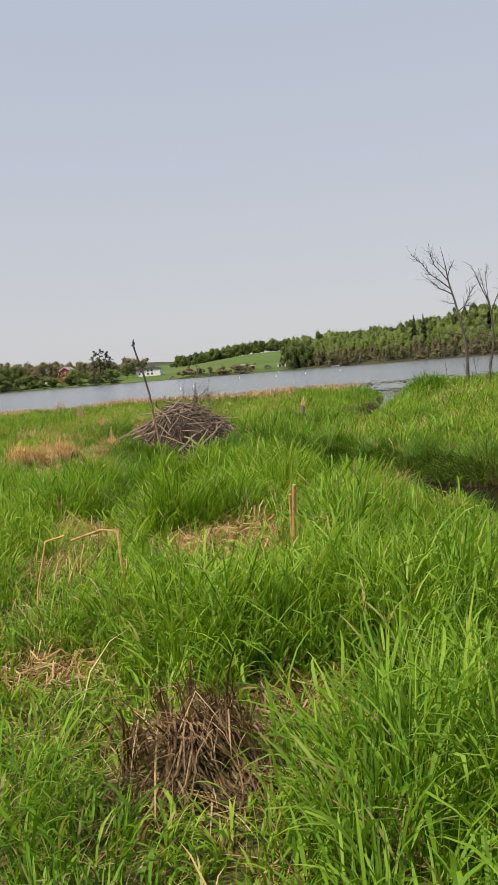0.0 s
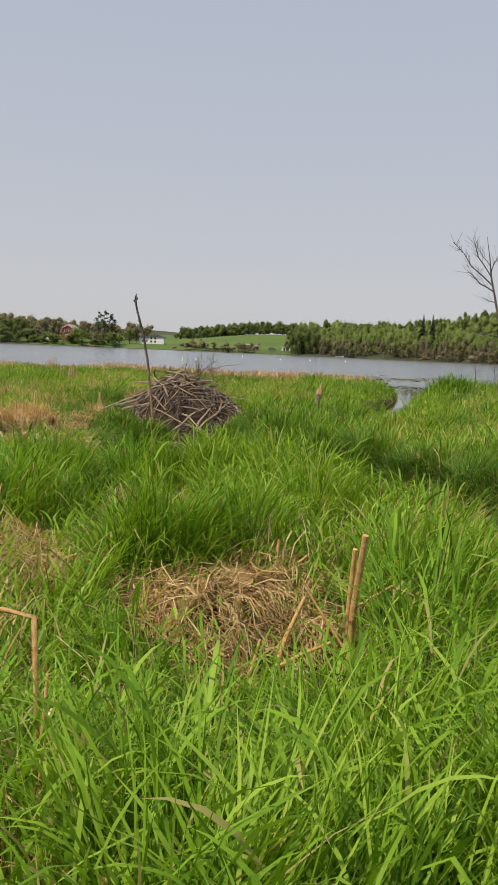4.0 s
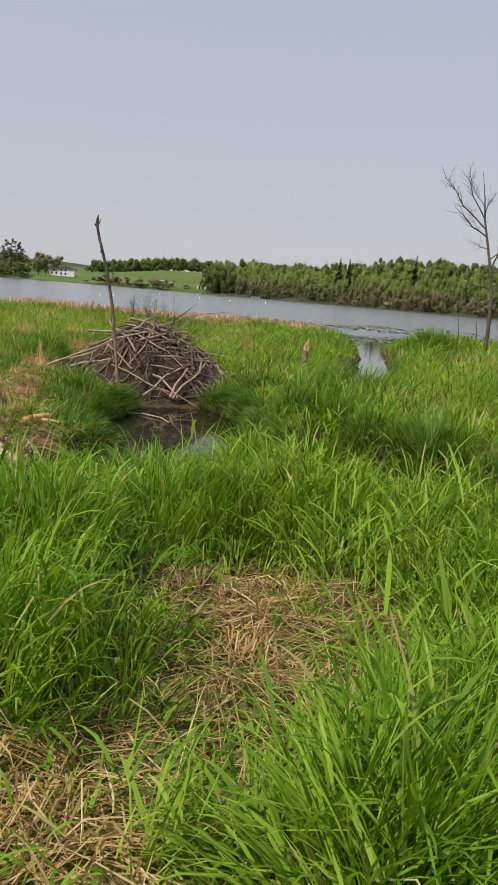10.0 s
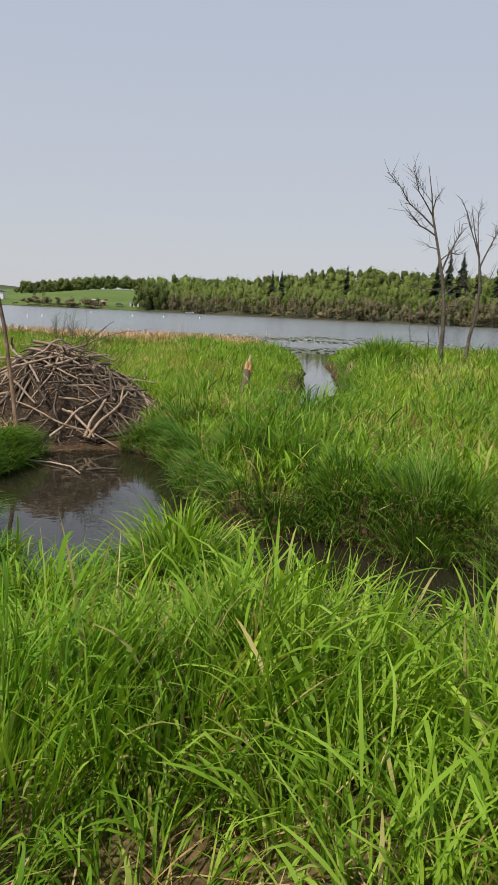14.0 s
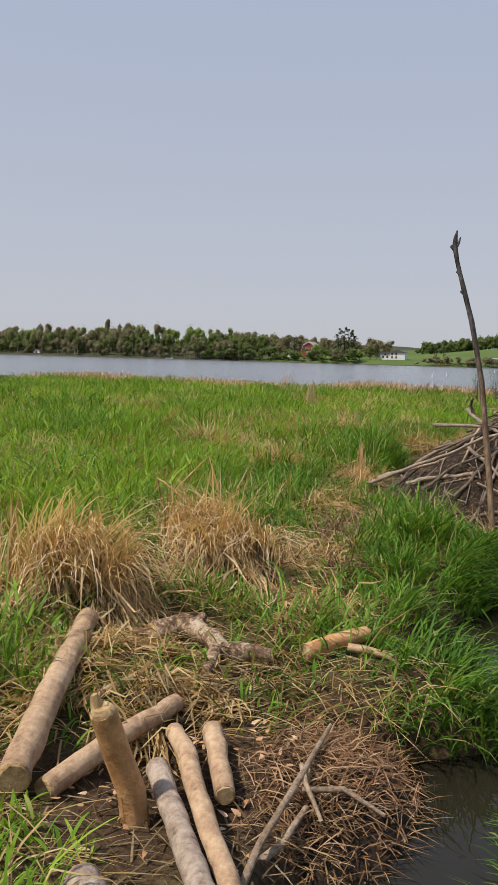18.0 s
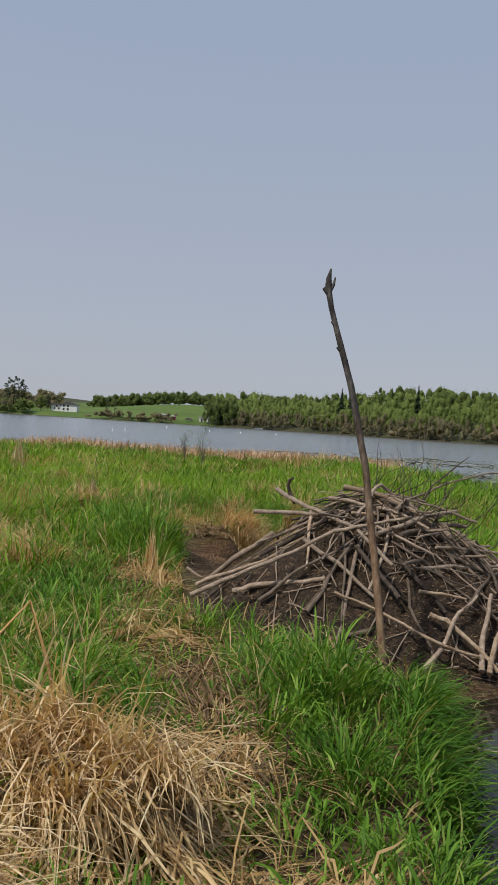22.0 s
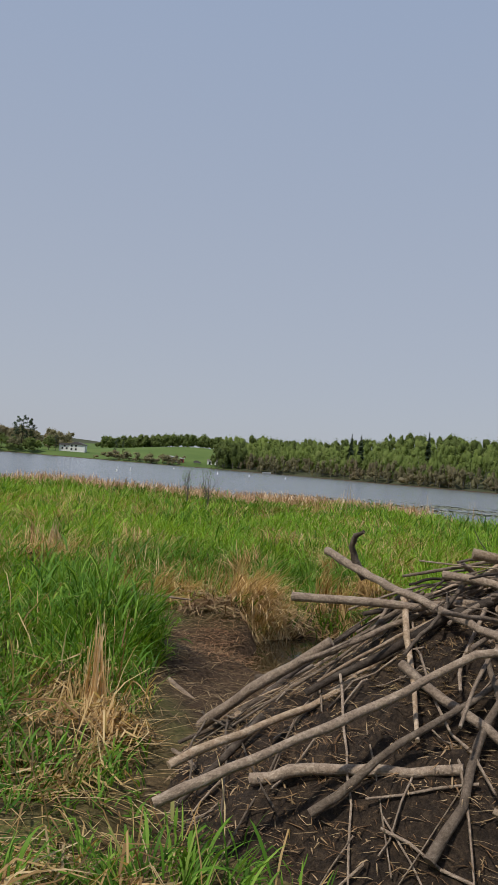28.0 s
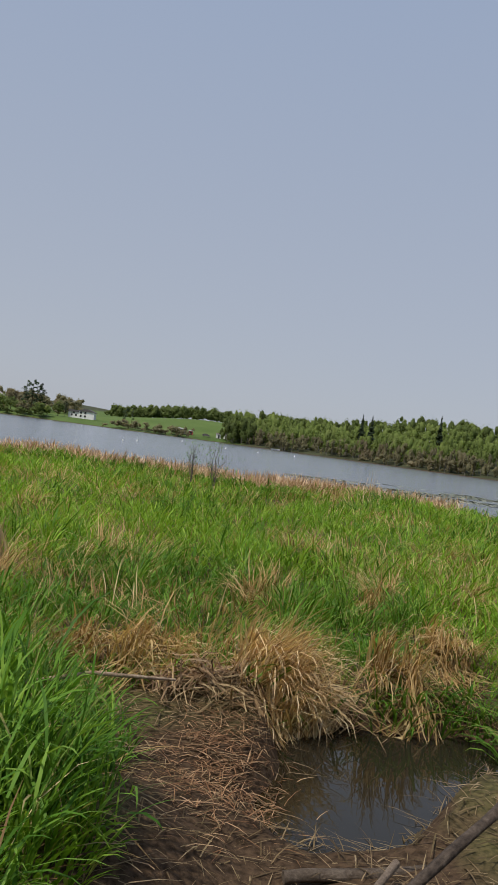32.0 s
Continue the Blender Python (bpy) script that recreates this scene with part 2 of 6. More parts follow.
STICK = wood_material("weathered_stick", [(0.3, (0.095, 0.068, 0.05)), (0.5, (0.235, 0.178, 0.132)), (0.7, (0.43, 0.345, 0.265))], scale=85, tone=0.6)
STICK_PEELED = wood_material("peeled_stick", [(0.36, (0.2, 0.13, 0.075)), (0.5, (0.38, 0.275, 0.185)), (0.64, (0.58, 0.46, 0.34))], scale=55, tone=0.25)
BARK = wood_material("bark", [(0.36, (0.022, 0.016, 0.012)), (0.52, (0.075, 0.056, 0.043)), (0.66, (0.16, 0.13, 0.1))], scale=32)


def pole_material():
    """Bark-stripped brown below, weathering to dark grey towards the tip."""
    m, n, l, b = material("pole_wood", 0.75, 0.25)
    grain = noise_node(n, l, 24, 8, stretch=(1, 1, 0.35), rough=0.7)
    brown = ramp(n, l, grain, [(0.34, (0.11, 0.062, 0.036)), (0.5, (0.22, 0.138, 0.085)), (0.66, (0.34, 0.23, 0.15))])
    grey = ramp(n, l, grain, [(0.36, (0.022, 0.018, 0.017)), (0.5, (0.06, 0.051, 0.047)), (0.64, (0.13, 0.113, 0.105))])
    tc, xyz, f = n.new("ShaderNodeTexCoord"), n.new("ShaderNodeSeparateXYZ"), n.new("ShaderNodeMapRange")
    l.new(tc.outputs["Object"], xyz.inputs[0])
    f.inputs[1].default_value, f.inputs[2].default_value = 0.9, 1.9
    l.new(xyz.outputs[2], f.inputs[0])
    l.new(mix(n, l, f.outputs[0], brown, grey), b.inputs["Base Color"])
    bump(n, l, grain, b, 0.5, 0.01)
    return m


POLE_WOOD = pole_material()
LOG_PALE = wood_material("peeled_log", [(0.34, (0.13, 0.075, 0.042)), (0.44, (0.36, 0.23, 0.14)), (0.56, (0.52, 0.36, 0.225)), (0.7, (0.66, 0.5, 0.35))], scale=24, tone=0.12)
LOG_ORANGE = wood_material("gnawed_orange_log", [(0.32, (0.3, 0.135, 0.05)), (0.5, (0.58, 0.31, 0.135)), (0.7, (0.74, 0.49, 0.26))], scale=18, tone=0.1)
BIRCH = wood_material("birch_bark", [(0.36, (0.07, 0.05, 0.04)), (0.44, (0.3, 0.22, 0.165)), (0.55, (0.48, 0.38, 0.3)), (0.7, (0.64, 0.54, 0.45))], scale=26, tone=0.06)
FLAKY = wood_material("flaky_bark", [(0.4, (0.08, 0.05, 0.032)), (0.49, (0.24, 0.15, 0.09)), (0.53, (0.42, 0.29, 0.185)), (0.57, (0.56, 0.44, 0.32)), (0.7, (0.68, 0.58, 0.47))], scale=48, strength=1.0, tone=0.05)
DEAD_WOOD = wood_material("dead_tree_wood", [(0.36, (0.04, 0.033, 0.027)), (0.52, (0.11, 0.092, 0.075)), (0.66, (0.22, 0.19, 0.16))], scale=12, tone=0.05)
CUT_WOOD = wood_material("gnawed_wood", [(0.36, (0.28, 0.16, 0.07)), (0.52, (0.5, 0.34, 0.17)), (0.66, (0.64, 0.49, 0.3))], scale=30, tone=0.05)


def mud_material():
    m, n, l, b = material("dark_mud", 0.75, 0.35)
    fine, big = noise_node(n, l, 34, 10, rough=0.75), noise_node(n, l, 3, 4)
    col = ramp(n, l, fine, [(0.36, (0.015, 0.009, 0.005)), (0.5, (0.053, 0.033, 0.019)), (0.64, (0.13, 0.086, 0.051))])
    col = mix(n, l, big, col, mix(n, l, 1.0, col, (0.6, 0.6, 0.6), 'MULTIPLY'))
    l.new(col, b.inputs["Base Color"])
    bump(n, l, fine, b, 0.9, 0.05)
    return m


MUD, GROUND, WATER = mud_material(), ground_material(), water_material()


# ---- helpers for building ----
def mesh_from(name, verts, faces, mat, smooth=False):
    me = bpy.data.meshes.new(name)
    me.from_pydata([tuple(v) for v in verts], [], faces)
    me.materials.append(mat)
    if smooth:
        me.polygons.foreach_set("use_smooth", [True] * len(me.polygons))
    return me


def fast_mesh(name, verts, loops, starts, totals, mat, smooth=False):
    """A big mesh straight from arrays."""
    me = bpy.data.meshes.new(name)
    me.vertices.add(len(verts))
    me.vertices.foreach_set("co", np.ascontiguousarray(verts, dtype=np.float32).ravel())
    me.loops.add(len(loops))
    me.loops.foreach_set("vertex_index", np.ascontiguousarray(loops, dtype=np.int32))
    me.polygons.add(len(starts))
    me.polygons.foreach_set("loop_start", np.ascontiguousarray(starts, dtype=np.int32))
    me.polygons.foreach_set("loop_total", np.ascontiguousarray(totals, dtype=np.int32))
    if smooth:
        me.polygons.foreach_set("use_smooth", np.ones(len(starts), dtype=bool))
    me.update(calc_edges=True)
    me.materials.append(mat)
    return me


def part(name, data, parent, label="", m=None):
    ob = new(name, data)
    ob.parent = parent
    if m is not None:
        ob.matrix_local = m
    if label:
        ob["label"] = label
    return ob


def smoothstep(e0, e1, x):
    t = np.clip((x - e0) / (e1 - e0), 0, 1)
    return t * t * (3 - 2 * t)


def vnoise(x, y, scale, seed=0):
    """Value noise in 0..1 for arrays."""
    x, y = np.asarray(x, float) * scale + 1000.5, np.asarray(y, float) * scale + 1000.5
    xi, yi = np.floor(x).astype(np.int64), np.floor(y).astype(np.int64)
    fx, fy = x - xi, y - yi
    fx, fy = fx * fx * (3 - 2 * fx), fy * fy * (3 - 2 * fy)

    def h(a, b):
        v = (a * 374761393 + b * 668265263 + seed * 1442695041) & 0xFFFFFFFF
        v = ((v ^ (v >> 13)) * 1274126177) & 0xFFFFFFFF
        return ((v ^ (v >> 16)) & 0xFFFF) / 65535.0
    return (h(xi, yi) * (1 - fx) + h(xi + 1, yi) * fx) * (1 - fy) + (h(xi, yi + 1) * (1 - fx) + h(xi + 1, yi + 1) * fx) * fy


# ---- the lie of the land: water level is z = 0 ----
# runs of water as (x, y, half width)
POND = [(1.2, -0.95, 0.8), (1.08, -2.0, 0.98), (1.12, -3.2, 1.03), (1.62, -4.75, 0.9)]
INLET = [(1.1, -4.2, 0.45), (0.45, -4.6, 0.38), (0.16, -5.4, 0.3), (0.3, -6.0, 0.22)]
STREAM = [(1.75, -4.7, 0.9), (2.55, -5.25, 1.05), (3.5, -5.8, 1.05), (4.6, -7.2, 0.9), (5.7, -8.7, 0.95), (6.3, -10.6, 1.05), (7.2, -13.5, 1.0), (9.5, -17.0, 1.0), (13.0, -22.0, 1.2), (20.0, -30.0, 1.5)]
NOOK = [(1.3, -4.9, 0.55), (1.05, -5.75, 0.45), (0.62, -5.95, 0.38)]
CREEK = [(4.3, 2.2, 0.45), (4.87, 4.0, 0.58), (5.3, 5.8, 0.55), (6.27, 10.1, 0.52), (7.2, 15.0, 0.48), (8.1, 20.5, 0.55), (9.3, 26.0, 1.4), (10.5, 33.0, 4.0)]
POOL = [(-0.35, 4.6, 0.42), (-0.1, 5.2, 0.5), (0.3, 5.3, 0.4), (0.6, 5.6, 0.2)]
# spurs of firm bank that stand out into the water: x, y, radius
SPURS = [(1.88, -6.1, 0.36)]
# raised grass tussocks on the banks: x, y, radius, height
TUSSOCKS = [(2.25, 0.05, 0.5, 0.08), (2.95, -3.0, 0.6, 0.12), (3.8, -4.4, 0.6, 0.08), (8.4, 12.0, 1.1, 0.14)]


def run_distance(x, y, run):
    """Distance to the edge of a run of water; negative inside."""
    best = np.full(np.shape(x), 1e9)
    for (ax, ay, aw), (bx, by, bw) in zip(run, run[1:]):
        dx, dy = bx - ax, by - ay
        t = np.clip(((x - ax) * dx + (y - ay) * dy) / (dx * dx + dy * dy), 0, 1)
        best = np.minimum(best, np.hypot(x - ax - t * dx, y - ay - t * dy) - (aw + t * (bw - aw)))
    return best


def water_distance(x, y):
    d = np.full(np.shape(x), 1e9)
    for run in (POND, INLET, NOOK, STREAM, CREEK, POOL):
        d = np.minimum(d, run_distance(x, y, run))
    for px, py, r in SPURS:
        d = np.maximum(d, r - np.hypot(x - px, y - py))
    d = d + (vnoise(x, y, 1.7, 3) - 0.5) * 0.28 + (vnoise(x, y, 5, 4) - 0.5) * 0.1
    return np.minimum(d, near_shore(x) - y)


def near_shore(x):
    return 30.5 + 1.3 * np.sin(np.asarray(x) * 0.17 + 1.0) + 1.6 * (vnoise(x, 0 * np.asarray(x), 0.22, 8) - 0.5) + 0.1 * np.abs(x)


def far_shore(x):
    """The far bank: about 430 m off ahead, nearer to the right."""
    x = np.asarray(x, float)
    return 440 + 0.06 * np.minimum(x, 0) - 130 * smoothstep(-25, 130, x) - 20 * smoothstep(130, 400, x) + 8 * np.sin(x * 0.03)


def ground_z(x, y):
    x, y = np.asarray(x, float), np.asarray(y, float)
    d = water_distance(x, y)
    tuss = (vnoise(x, y, 1.9, 11) - 0.5) * 0.16 + (vnoise(x, y, 0.5, 12) - 0.5) * 0.12 + (vnoise(x, y, 7, 13) - 0.5) * 0.05
    level = 0.30 - 0.10 * smoothstep(-9, -5, y) * smoothstep(4, 0, np.abs(x + 0.3)) - 0.06 * smoothstep(10, 30, y)
    for tx, ty, tr, th in TUSSOCKS:
        level = level + th * np.exp(-((x - tx) ** 2 + (y - ty) ** 2) / (0.55 * tr * tr))
    level = level + 0.42 * np.exp(-(((x - 11.5) / 3.8) ** 2 + ((y - 10.5) / 4.5) ** 2))
    level = level - 0.05 * np.exp(-(np.maximum(run_distance(x, y, CREEK), 0) / 0.5) ** 2) - 0.12 * np.exp(-(((x + 0.35) / 0.45) ** 2 + ((y + 5.3) / 0.6) ** 2))
    level = level - 0.17 * np.exp(-(((x - 3.04) / 0.3) ** 2 + ((y + 12.7) / 0.28) ** 2))
    # trampled mud beside the lodge, and before it at the pond
    level = level - 0.16 * np.exp(-(((x - 0.7) / 0.8) ** 2 + ((y - 0.0) / 0.45) ** 2))
    # trampled mud beside the lodge, down to the pool
    level = level - 0.17 * np.exp(-(((x + 0.75) / 0.55) ** 2 + ((y - 3.6) / 1.2) ** 2))
    z = (level + tuss) * smoothstep(-0.02, 0.2, d) - 0.5 * smoothstep(0.05, -0.6, d) - 0.03 * smoothstep(0.3, -0.1, d)
    z = np.where(y > near_shore(x), -0.5 - 1.5 * smoothstep(0, 20, y - near_shore(x)), z)
    # far bank, the mown rise and the wooded hills
    f = y - far_shore(x)
    hill = 2.0 * smoothstep(-6, 12, f) + 0.02 * np.maximum(f, 0)
    hill = hill + 8.8 * np.exp(-((x + 12) / 60) ** 2) * smoothstep(15, 130, f)
    hill = hill + 11.5 * smoothstep(10, 130, x) * smoothstep(10, 150, f) + 8 * np.exp(-((x + 260) / 110) ** 2) * smoothstep(0, 90, f)
    return np.where(f > -6, hill - 0.6 * smoothstep(4, -6, f), z)


def spaced(lo, hi, fine_lo, fine_hi, step, grow=1.18, most=25):
    a = list(np.arange(fine_lo, fine_hi, step))
    v, s = a[-1], step
    while v < hi:
        s = min(s * grow, most)
        v += s
        a.append(v)
    v, s = a[0], step
    while v > lo:
        s = min(s * grow, most)
        v -= s
        a.insert(0, v)
    return np.array(a)


gx, gy = spaced(-900, 900, -4, 8, 0.15), spaced(-300, 1300, -18, 12, 0.15)
GX, GY = np.meshgrid(gx, gy)
GZ = ground_z(GX, GY)
nx, ny = len(gx), len(gy)
ids = np.arange(nx * ny).reshape(ny, nx)
quads = np.stack([ids[:-1, :-1], ids[:-1, 1:], ids[1:, 1:], ids[1:, :-1]], -1).reshape(-1, 4)
ground = new("ground", fast_mesh("ground", np.stack([GX, GY, GZ], -1).reshape(-1, 3), quads.ravel(), np.arange(len(quads)) * 4, np.full(len(quads), 4), GROUND, True))
tagged(ground, "uneven brown marsh soil with moss and wet mud banks", "ground", kind="structure")

wx, wy = spaced(-700, 700, -10, 14, 2.0), spaced(-60, 470, -10, 50, 2.0)
WX, WY = np.meshgrid(wx, wy)
ids = np.arange(WX.size).reshape(WX.shape)
quads = np.stack([ids[:-1, :-1], ids[:-1, 1:], ids[1:, 1:], ids[1:, :-1]], -1).reshape(-1, 4)
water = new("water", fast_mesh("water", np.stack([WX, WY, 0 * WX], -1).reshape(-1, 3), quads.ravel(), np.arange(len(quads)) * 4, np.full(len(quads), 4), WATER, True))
tagged(water, "dark still creek water opening into a rippled lake, sky reflection put in its grey-blue colour", "water", kind="structure")

# ---- curved, tapered wood: sticks, logs, trunks, boughs ----
def tube(points, radii, sides=7, mat=STICK, name="stick", rough=0.0, seed=0, ends=True):
    """A bent tapering stem; rough: how knotty its skin is."""
    rnd = random.Random(seed)
    pts = [Vector(p) for p in points]
    verts, faces = [], []
    t0 = (pts[1] - pts[0]).normalized()
    side = t0.orthogonal().normalized()
    for i, p in enumerate(pts):
        t = (pts[min(i + 1, len(pts) - 1)] - pts[max(i - 1, 0)]).normalized()
        side = (side - t * side.dot(t)).normalized()
        other = t.cross(side)
        for k in range(sides):
            a = 2 * math.pi * k / sides
            r = radii[i] * (1 + rough * (rnd.random() - 0.5) * 2)
            verts.append(p + (side * math.cos(a) + other * math.sin(a)) * r)
    for i in range(len(pts) - 1):
        for k in range(sides):
            faces.append((i * sides + k, i * sides + (k + 1) % sides, (i + 1) * sides + (k + 1) % sides, (i + 1) * sides + k))
    if ends:
        q, last = len(verts), (len(pts) - 1) * sides
        verts += verts[:sides] + verts[last:last + sides]     # the cut ends have edges of their own
        faces.append(tuple(reversed(range(q, q + sides))))
        faces.append(tuple(range(q + sides, q + 2 * sides)))
    return mesh_from(name, verts, faces, mat, True)


def gz(x, y):
    return float(ground_z(np.array([x]), np.array([y]))[0])


# ---- blades of grass, straw and reed: strips of many blades in one mesh ----
def blades(name, base, length, width, azimuth, lean, mat, droop=1.0, seed=0, rise=1.0):
    """base (n,3); length, width, azimuth, lean are arrays of n. Each blade is a tapering strip of five triangles."""
    n = len(base)
    rng = np.random.default_rng(seed)
    d = np.stack([np.cos(azimuth), np.sin(azimuth), np.zeros(n)], -1)
    twist = rng.uniform(-0.9, 0.9, n) + np.pi / 2
    w = np.stack([np.cos(azimuth + twist), np.sin(azimuth + twist), np.zeros(n)], -1)
    verts = np.zeros((n, 7, 3), np.float32)
    for i, (s, k) in enumerate(((0.0, 0.8), (0.4, 1.0), (0.76, 0.72), (1.0, 0.0))):
        out = lean * (0.25 * s + 0.75 * s ** 2.2)
        up = rise * (s * np.sqrt(np.maximum(1 - (0.8 * lean * s) ** 2, 0.02)) - droop * 0.35 * lean ** 2 * s ** 3)
        c = base + d * (out * length)[:, None] + np.array([0, 0, 1.0]) * (up * length)[:, None]
        if k:
            verts[:, 2 * i] = c - w * (width * k / 2)[:, None]
            verts[:, 2 * i + 1] = c + w * (width * k / 2)[:, None]
        else:
            verts[:, 6] = c
    loops = np.array([0, 1, 3, 2, 2, 3, 5, 4, 4, 5, 6])[None] + 7 * np.arange(n)[:, None]
    starts = np.array([0, 4, 8])[None] + 11 * np.arange(n)[:, None]
    totals = np.tile([4, 4, 3], n)
    return fast_mesh(name, verts.reshape(-1, 3), loops.ravel(), starts.ravel(), totals, mat)


def drape(name, x, y, r, h, count, width, length, mat, seed, flow=None):
    """Dead blades slumped in tangled locks over a low uneven mound round (0, 0); flow: the way most of them hang."""
    rng = np.random.default_rng(seed)
    z0 = gz(x, y)

    def mound(px, py):
        q = np.hypot(px, py) / r + 0.55 * (vnoise(x + px, y + py, 2.6, seed) - 0.5)
        return ground_z(x + px, y + py) - z0 + h * smoothstep(1.15, 0.15, q) * (0.6 + 0.8 * vnoise(x + px, y + py, 4.0, 131))
    locks = max(6, count // 22)
    la, ld = rng.uniform(0, 2 * np.pi, locks), r * 0.95 * rng.random(locks) ** 0.55
    lx, ly = ld * np.cos(la), ld * np.sin(la)
    turn = la + rng.normal(0, 0.8, locks)
    if flow is not None:
        turn = np.where(rng.random(locks) < 0.7, flow + rng.normal(0, 0.55, locks), turn)
    lbow, llift, llen = rng.normal(0, 0.4, locks), rng.random(locks) ** 2 * 0.11, rng.uniform(0.55, 1.15, locks)
    i = rng.integers(0, locks, count)
    stray = rng.random(count) < 0.14
    bx, by = lx[i] + rng.normal(0, 0.05, count), ly[i] + rng.normal(0, 0.05, count)
    az = np.where(stray, rng.uniform(0, 6.283, count), turn[i] + rng.normal(0, 0.2, count))
    L = length * llen[i] * rng.uniform(0.55, 1.15, count)
    w = width * rng.uniform(0.5, 1.3, count)
    lift = llift[i] * rng.uniform(0.5, 1.2, count) + np.where(stray, 0.1 * rng.random(count), 0.0)
    tip = np.where(stray, rng.uniform(-0.02, 0.16, count), 0.02 * rng.random(count))
    bow, roll = lbow[i] + rng.normal(0, 0.15, count), rng.uniform(-0.9, 0.9, count)
    verts = np.zeros((count, 7, 3), np.float32)
    for j, (s, k) in enumerate(((0.0, 0.8), (0.34, 1.0), (0.7, 0.8), (1.0, 0.0))):
        t = az + bow * s * 1.6
        px, py = bx + np.cos(t) * L * s, by + np.sin(t) * L * s
        pz = mound(px, py) + 0.012 + lift * math.sin(math.pi * min(s + 0.12, 0.9)) + tip * s * s + 0.03 * rng.random(count)
        c = np.stack([px, py, pz], -1)
        side = np.stack([-np.sin(t), np.cos(t), roll], -1) * (w * k / 2)[:, None]
        if k:
            verts[:, 2 * j], verts[:, 2 * j + 1] = c - side, c + side
        else:
            verts[:, 6] = c
    loops = np.array([0, 1, 3, 2, 2, 3, 5, 4, 4, 5, 6])[None] + 7 * np.arange(count)[:, None]
    starts = np.array([0, 4, 8])[None] + 11 * np.arange(count)[:, None]
    return fast_mesh(name, verts.reshape(-1, 3), loops.ravel(), starts.ravel(), np.tile([4, 4, 3], count), mat)


def inside_lodge(x, y):
    return (((x - 0.45) / 1.72) ** 2 + ((y - 1.5) / 1.52) ** 2) < 1


# bare, trodden or straw-covered patches: x, y, radius
BARE = [(2.65, -12.1, 0.85), (2.7, -12.95, 0.45), (2.9, -16.3, 0.45), (3.4, -15.65, 0.35), (1.8, -15.05, 0.35), (1.0, -11.2, 0.4), (1.45, -11.75, 0.5), (1.4, -10.8, 0.4), (1.05, -12.5, 0.4),
        (1.65, -10.2, 0.36), (2.05, -10.15, 0.3), (1.8, -9.65, 0.38), (1.9, -9.1, 0.36), (1.4, -9.4, 0.36), (2.3, -9.45, 0.36),
        (-1.95, -3.8, 0.5), (-1.45, -2.75, 0.5), (-1.0, -1.45, 0.36), (-1.05, -2.1, 0.34), (-0.75, -3.2, 0.4), (-1.15, -0.8, 0.35), (-0.6, -4.9, 0.95), (-1.2, -4.2, 0.75), (-0.4, -5.7, 0.55), (-1.3, -5.3, 0.5), (-1.7, 6.0, 0.5),
        (2.6, 1.2, 0.6), (-0.4, -4.2, 0.5), (-0.35, 6.0, 0.5), (0.4, 6.4, 0.35), (-1.6, 1.9, 0.45), (-1.5, 0.8, 0.4), (-1.4, -0.2, 0.4), (-2.66, 2.1, 0.3), (3.1, 2.2, 0.5)]
# wet mud with no growth at all
MUDDY = [(3.05, -12.75, 0.4), (0.5, -0.1, 0.5), (1.0, 0.0, 0.5), (1.4, 0.25, 0.4), (0.05, -5.2, 0.3), (-0.75, 3.1, 0.75), (-0.8, 4.3, 0.65), (-0.3, 3.6, 0.9), (-0.2, 4.9, 0.75), (0.3, 4.2, 0.7), (-0.95, 2.2, 0.5), (-0.25, -4.95, 0.5), (-0.3, -5.75, 0.42), (0.05, -6.15, 0.4), (-0.75, -5.2, 0.45), (-1.0, 4.9, 0.5)]
# where the growth is tall and lush: x, y, radius
LUSH = [(2.05, -11.3, 0.5), (2.5, -10.7, 0.6), (2.2, -8.0, 0.8), (1.35, -8.1, 0.7), (3.1, -8.3, 0.75), (3.3, -9.6, 0.8), (0.6, -10.2, 0.7), (0.5, -9.2, 0.8), (1.9, -6.2, 0.35),
        (4.2, -14.6, 1.2), (4.3, -16.5, 1.0), (3.9, -12.0, 0.8), (2.65, -14.8, 0.5), (8.4, 12.0, 1.3), (3.0, -15.0, 0.7), (3.6, -13.8, 0.6), (-1.75, 3.6, 0.4), (-0.4, -1.2, 0.4),
        (3.0, -3.0, 0.8), (3.9, -4.3, 0.8), (5.0, -5.6, 0.8), (2.25, 0.0, 0.5), (-2.1, 4.6, 0.5), (5.5, 3.2, 0.6), (5.9, 4.6, 0.7), (6.4, 6.4, 0.8), (6.9, 8.2, 0.7), (0.5, -6.8, 0.4), (0.85, -6.6, 0.35)]


# where it is short, so that the water shows: x, y, radius
SHORT = [(3.0, -13.25, 0.45), (5.2, -10.2, 0.8), (5.3, -11.7, 0.9), (5.0, -12.8, 0.5), (0.3, -5.9, 0.45), (0.75, -5.6, 0.4), (2.5, -6.7, 0.6), (3.3, -7.2, 0.65), (5.2, 7.2, 0.6), (6.1, 10.5, 0.9), (7.4, 15.0, 1.5), (0.3, 7.2, 0.6), (-0.25, -2.6, 0.5), (-0.05, -3.4, 0.5)]


def shortness(x, y):
    b = np.zeros(np.shape(x))
    for px, py, r in SHORT:
        b = np.maximum(b, np.exp(-((x - px) ** 2 + (y - py) ** 2) / (0.7 * r * r)))
    return b


def lushness(x, y):
    b = np.zeros(np.shape(x))
    for px, py, r in LUSH:
        b = np.maximum(b, np.exp(-((x - px) ** 2 + (y - py) ** 2) / (0.6 * r * r)))
    return b


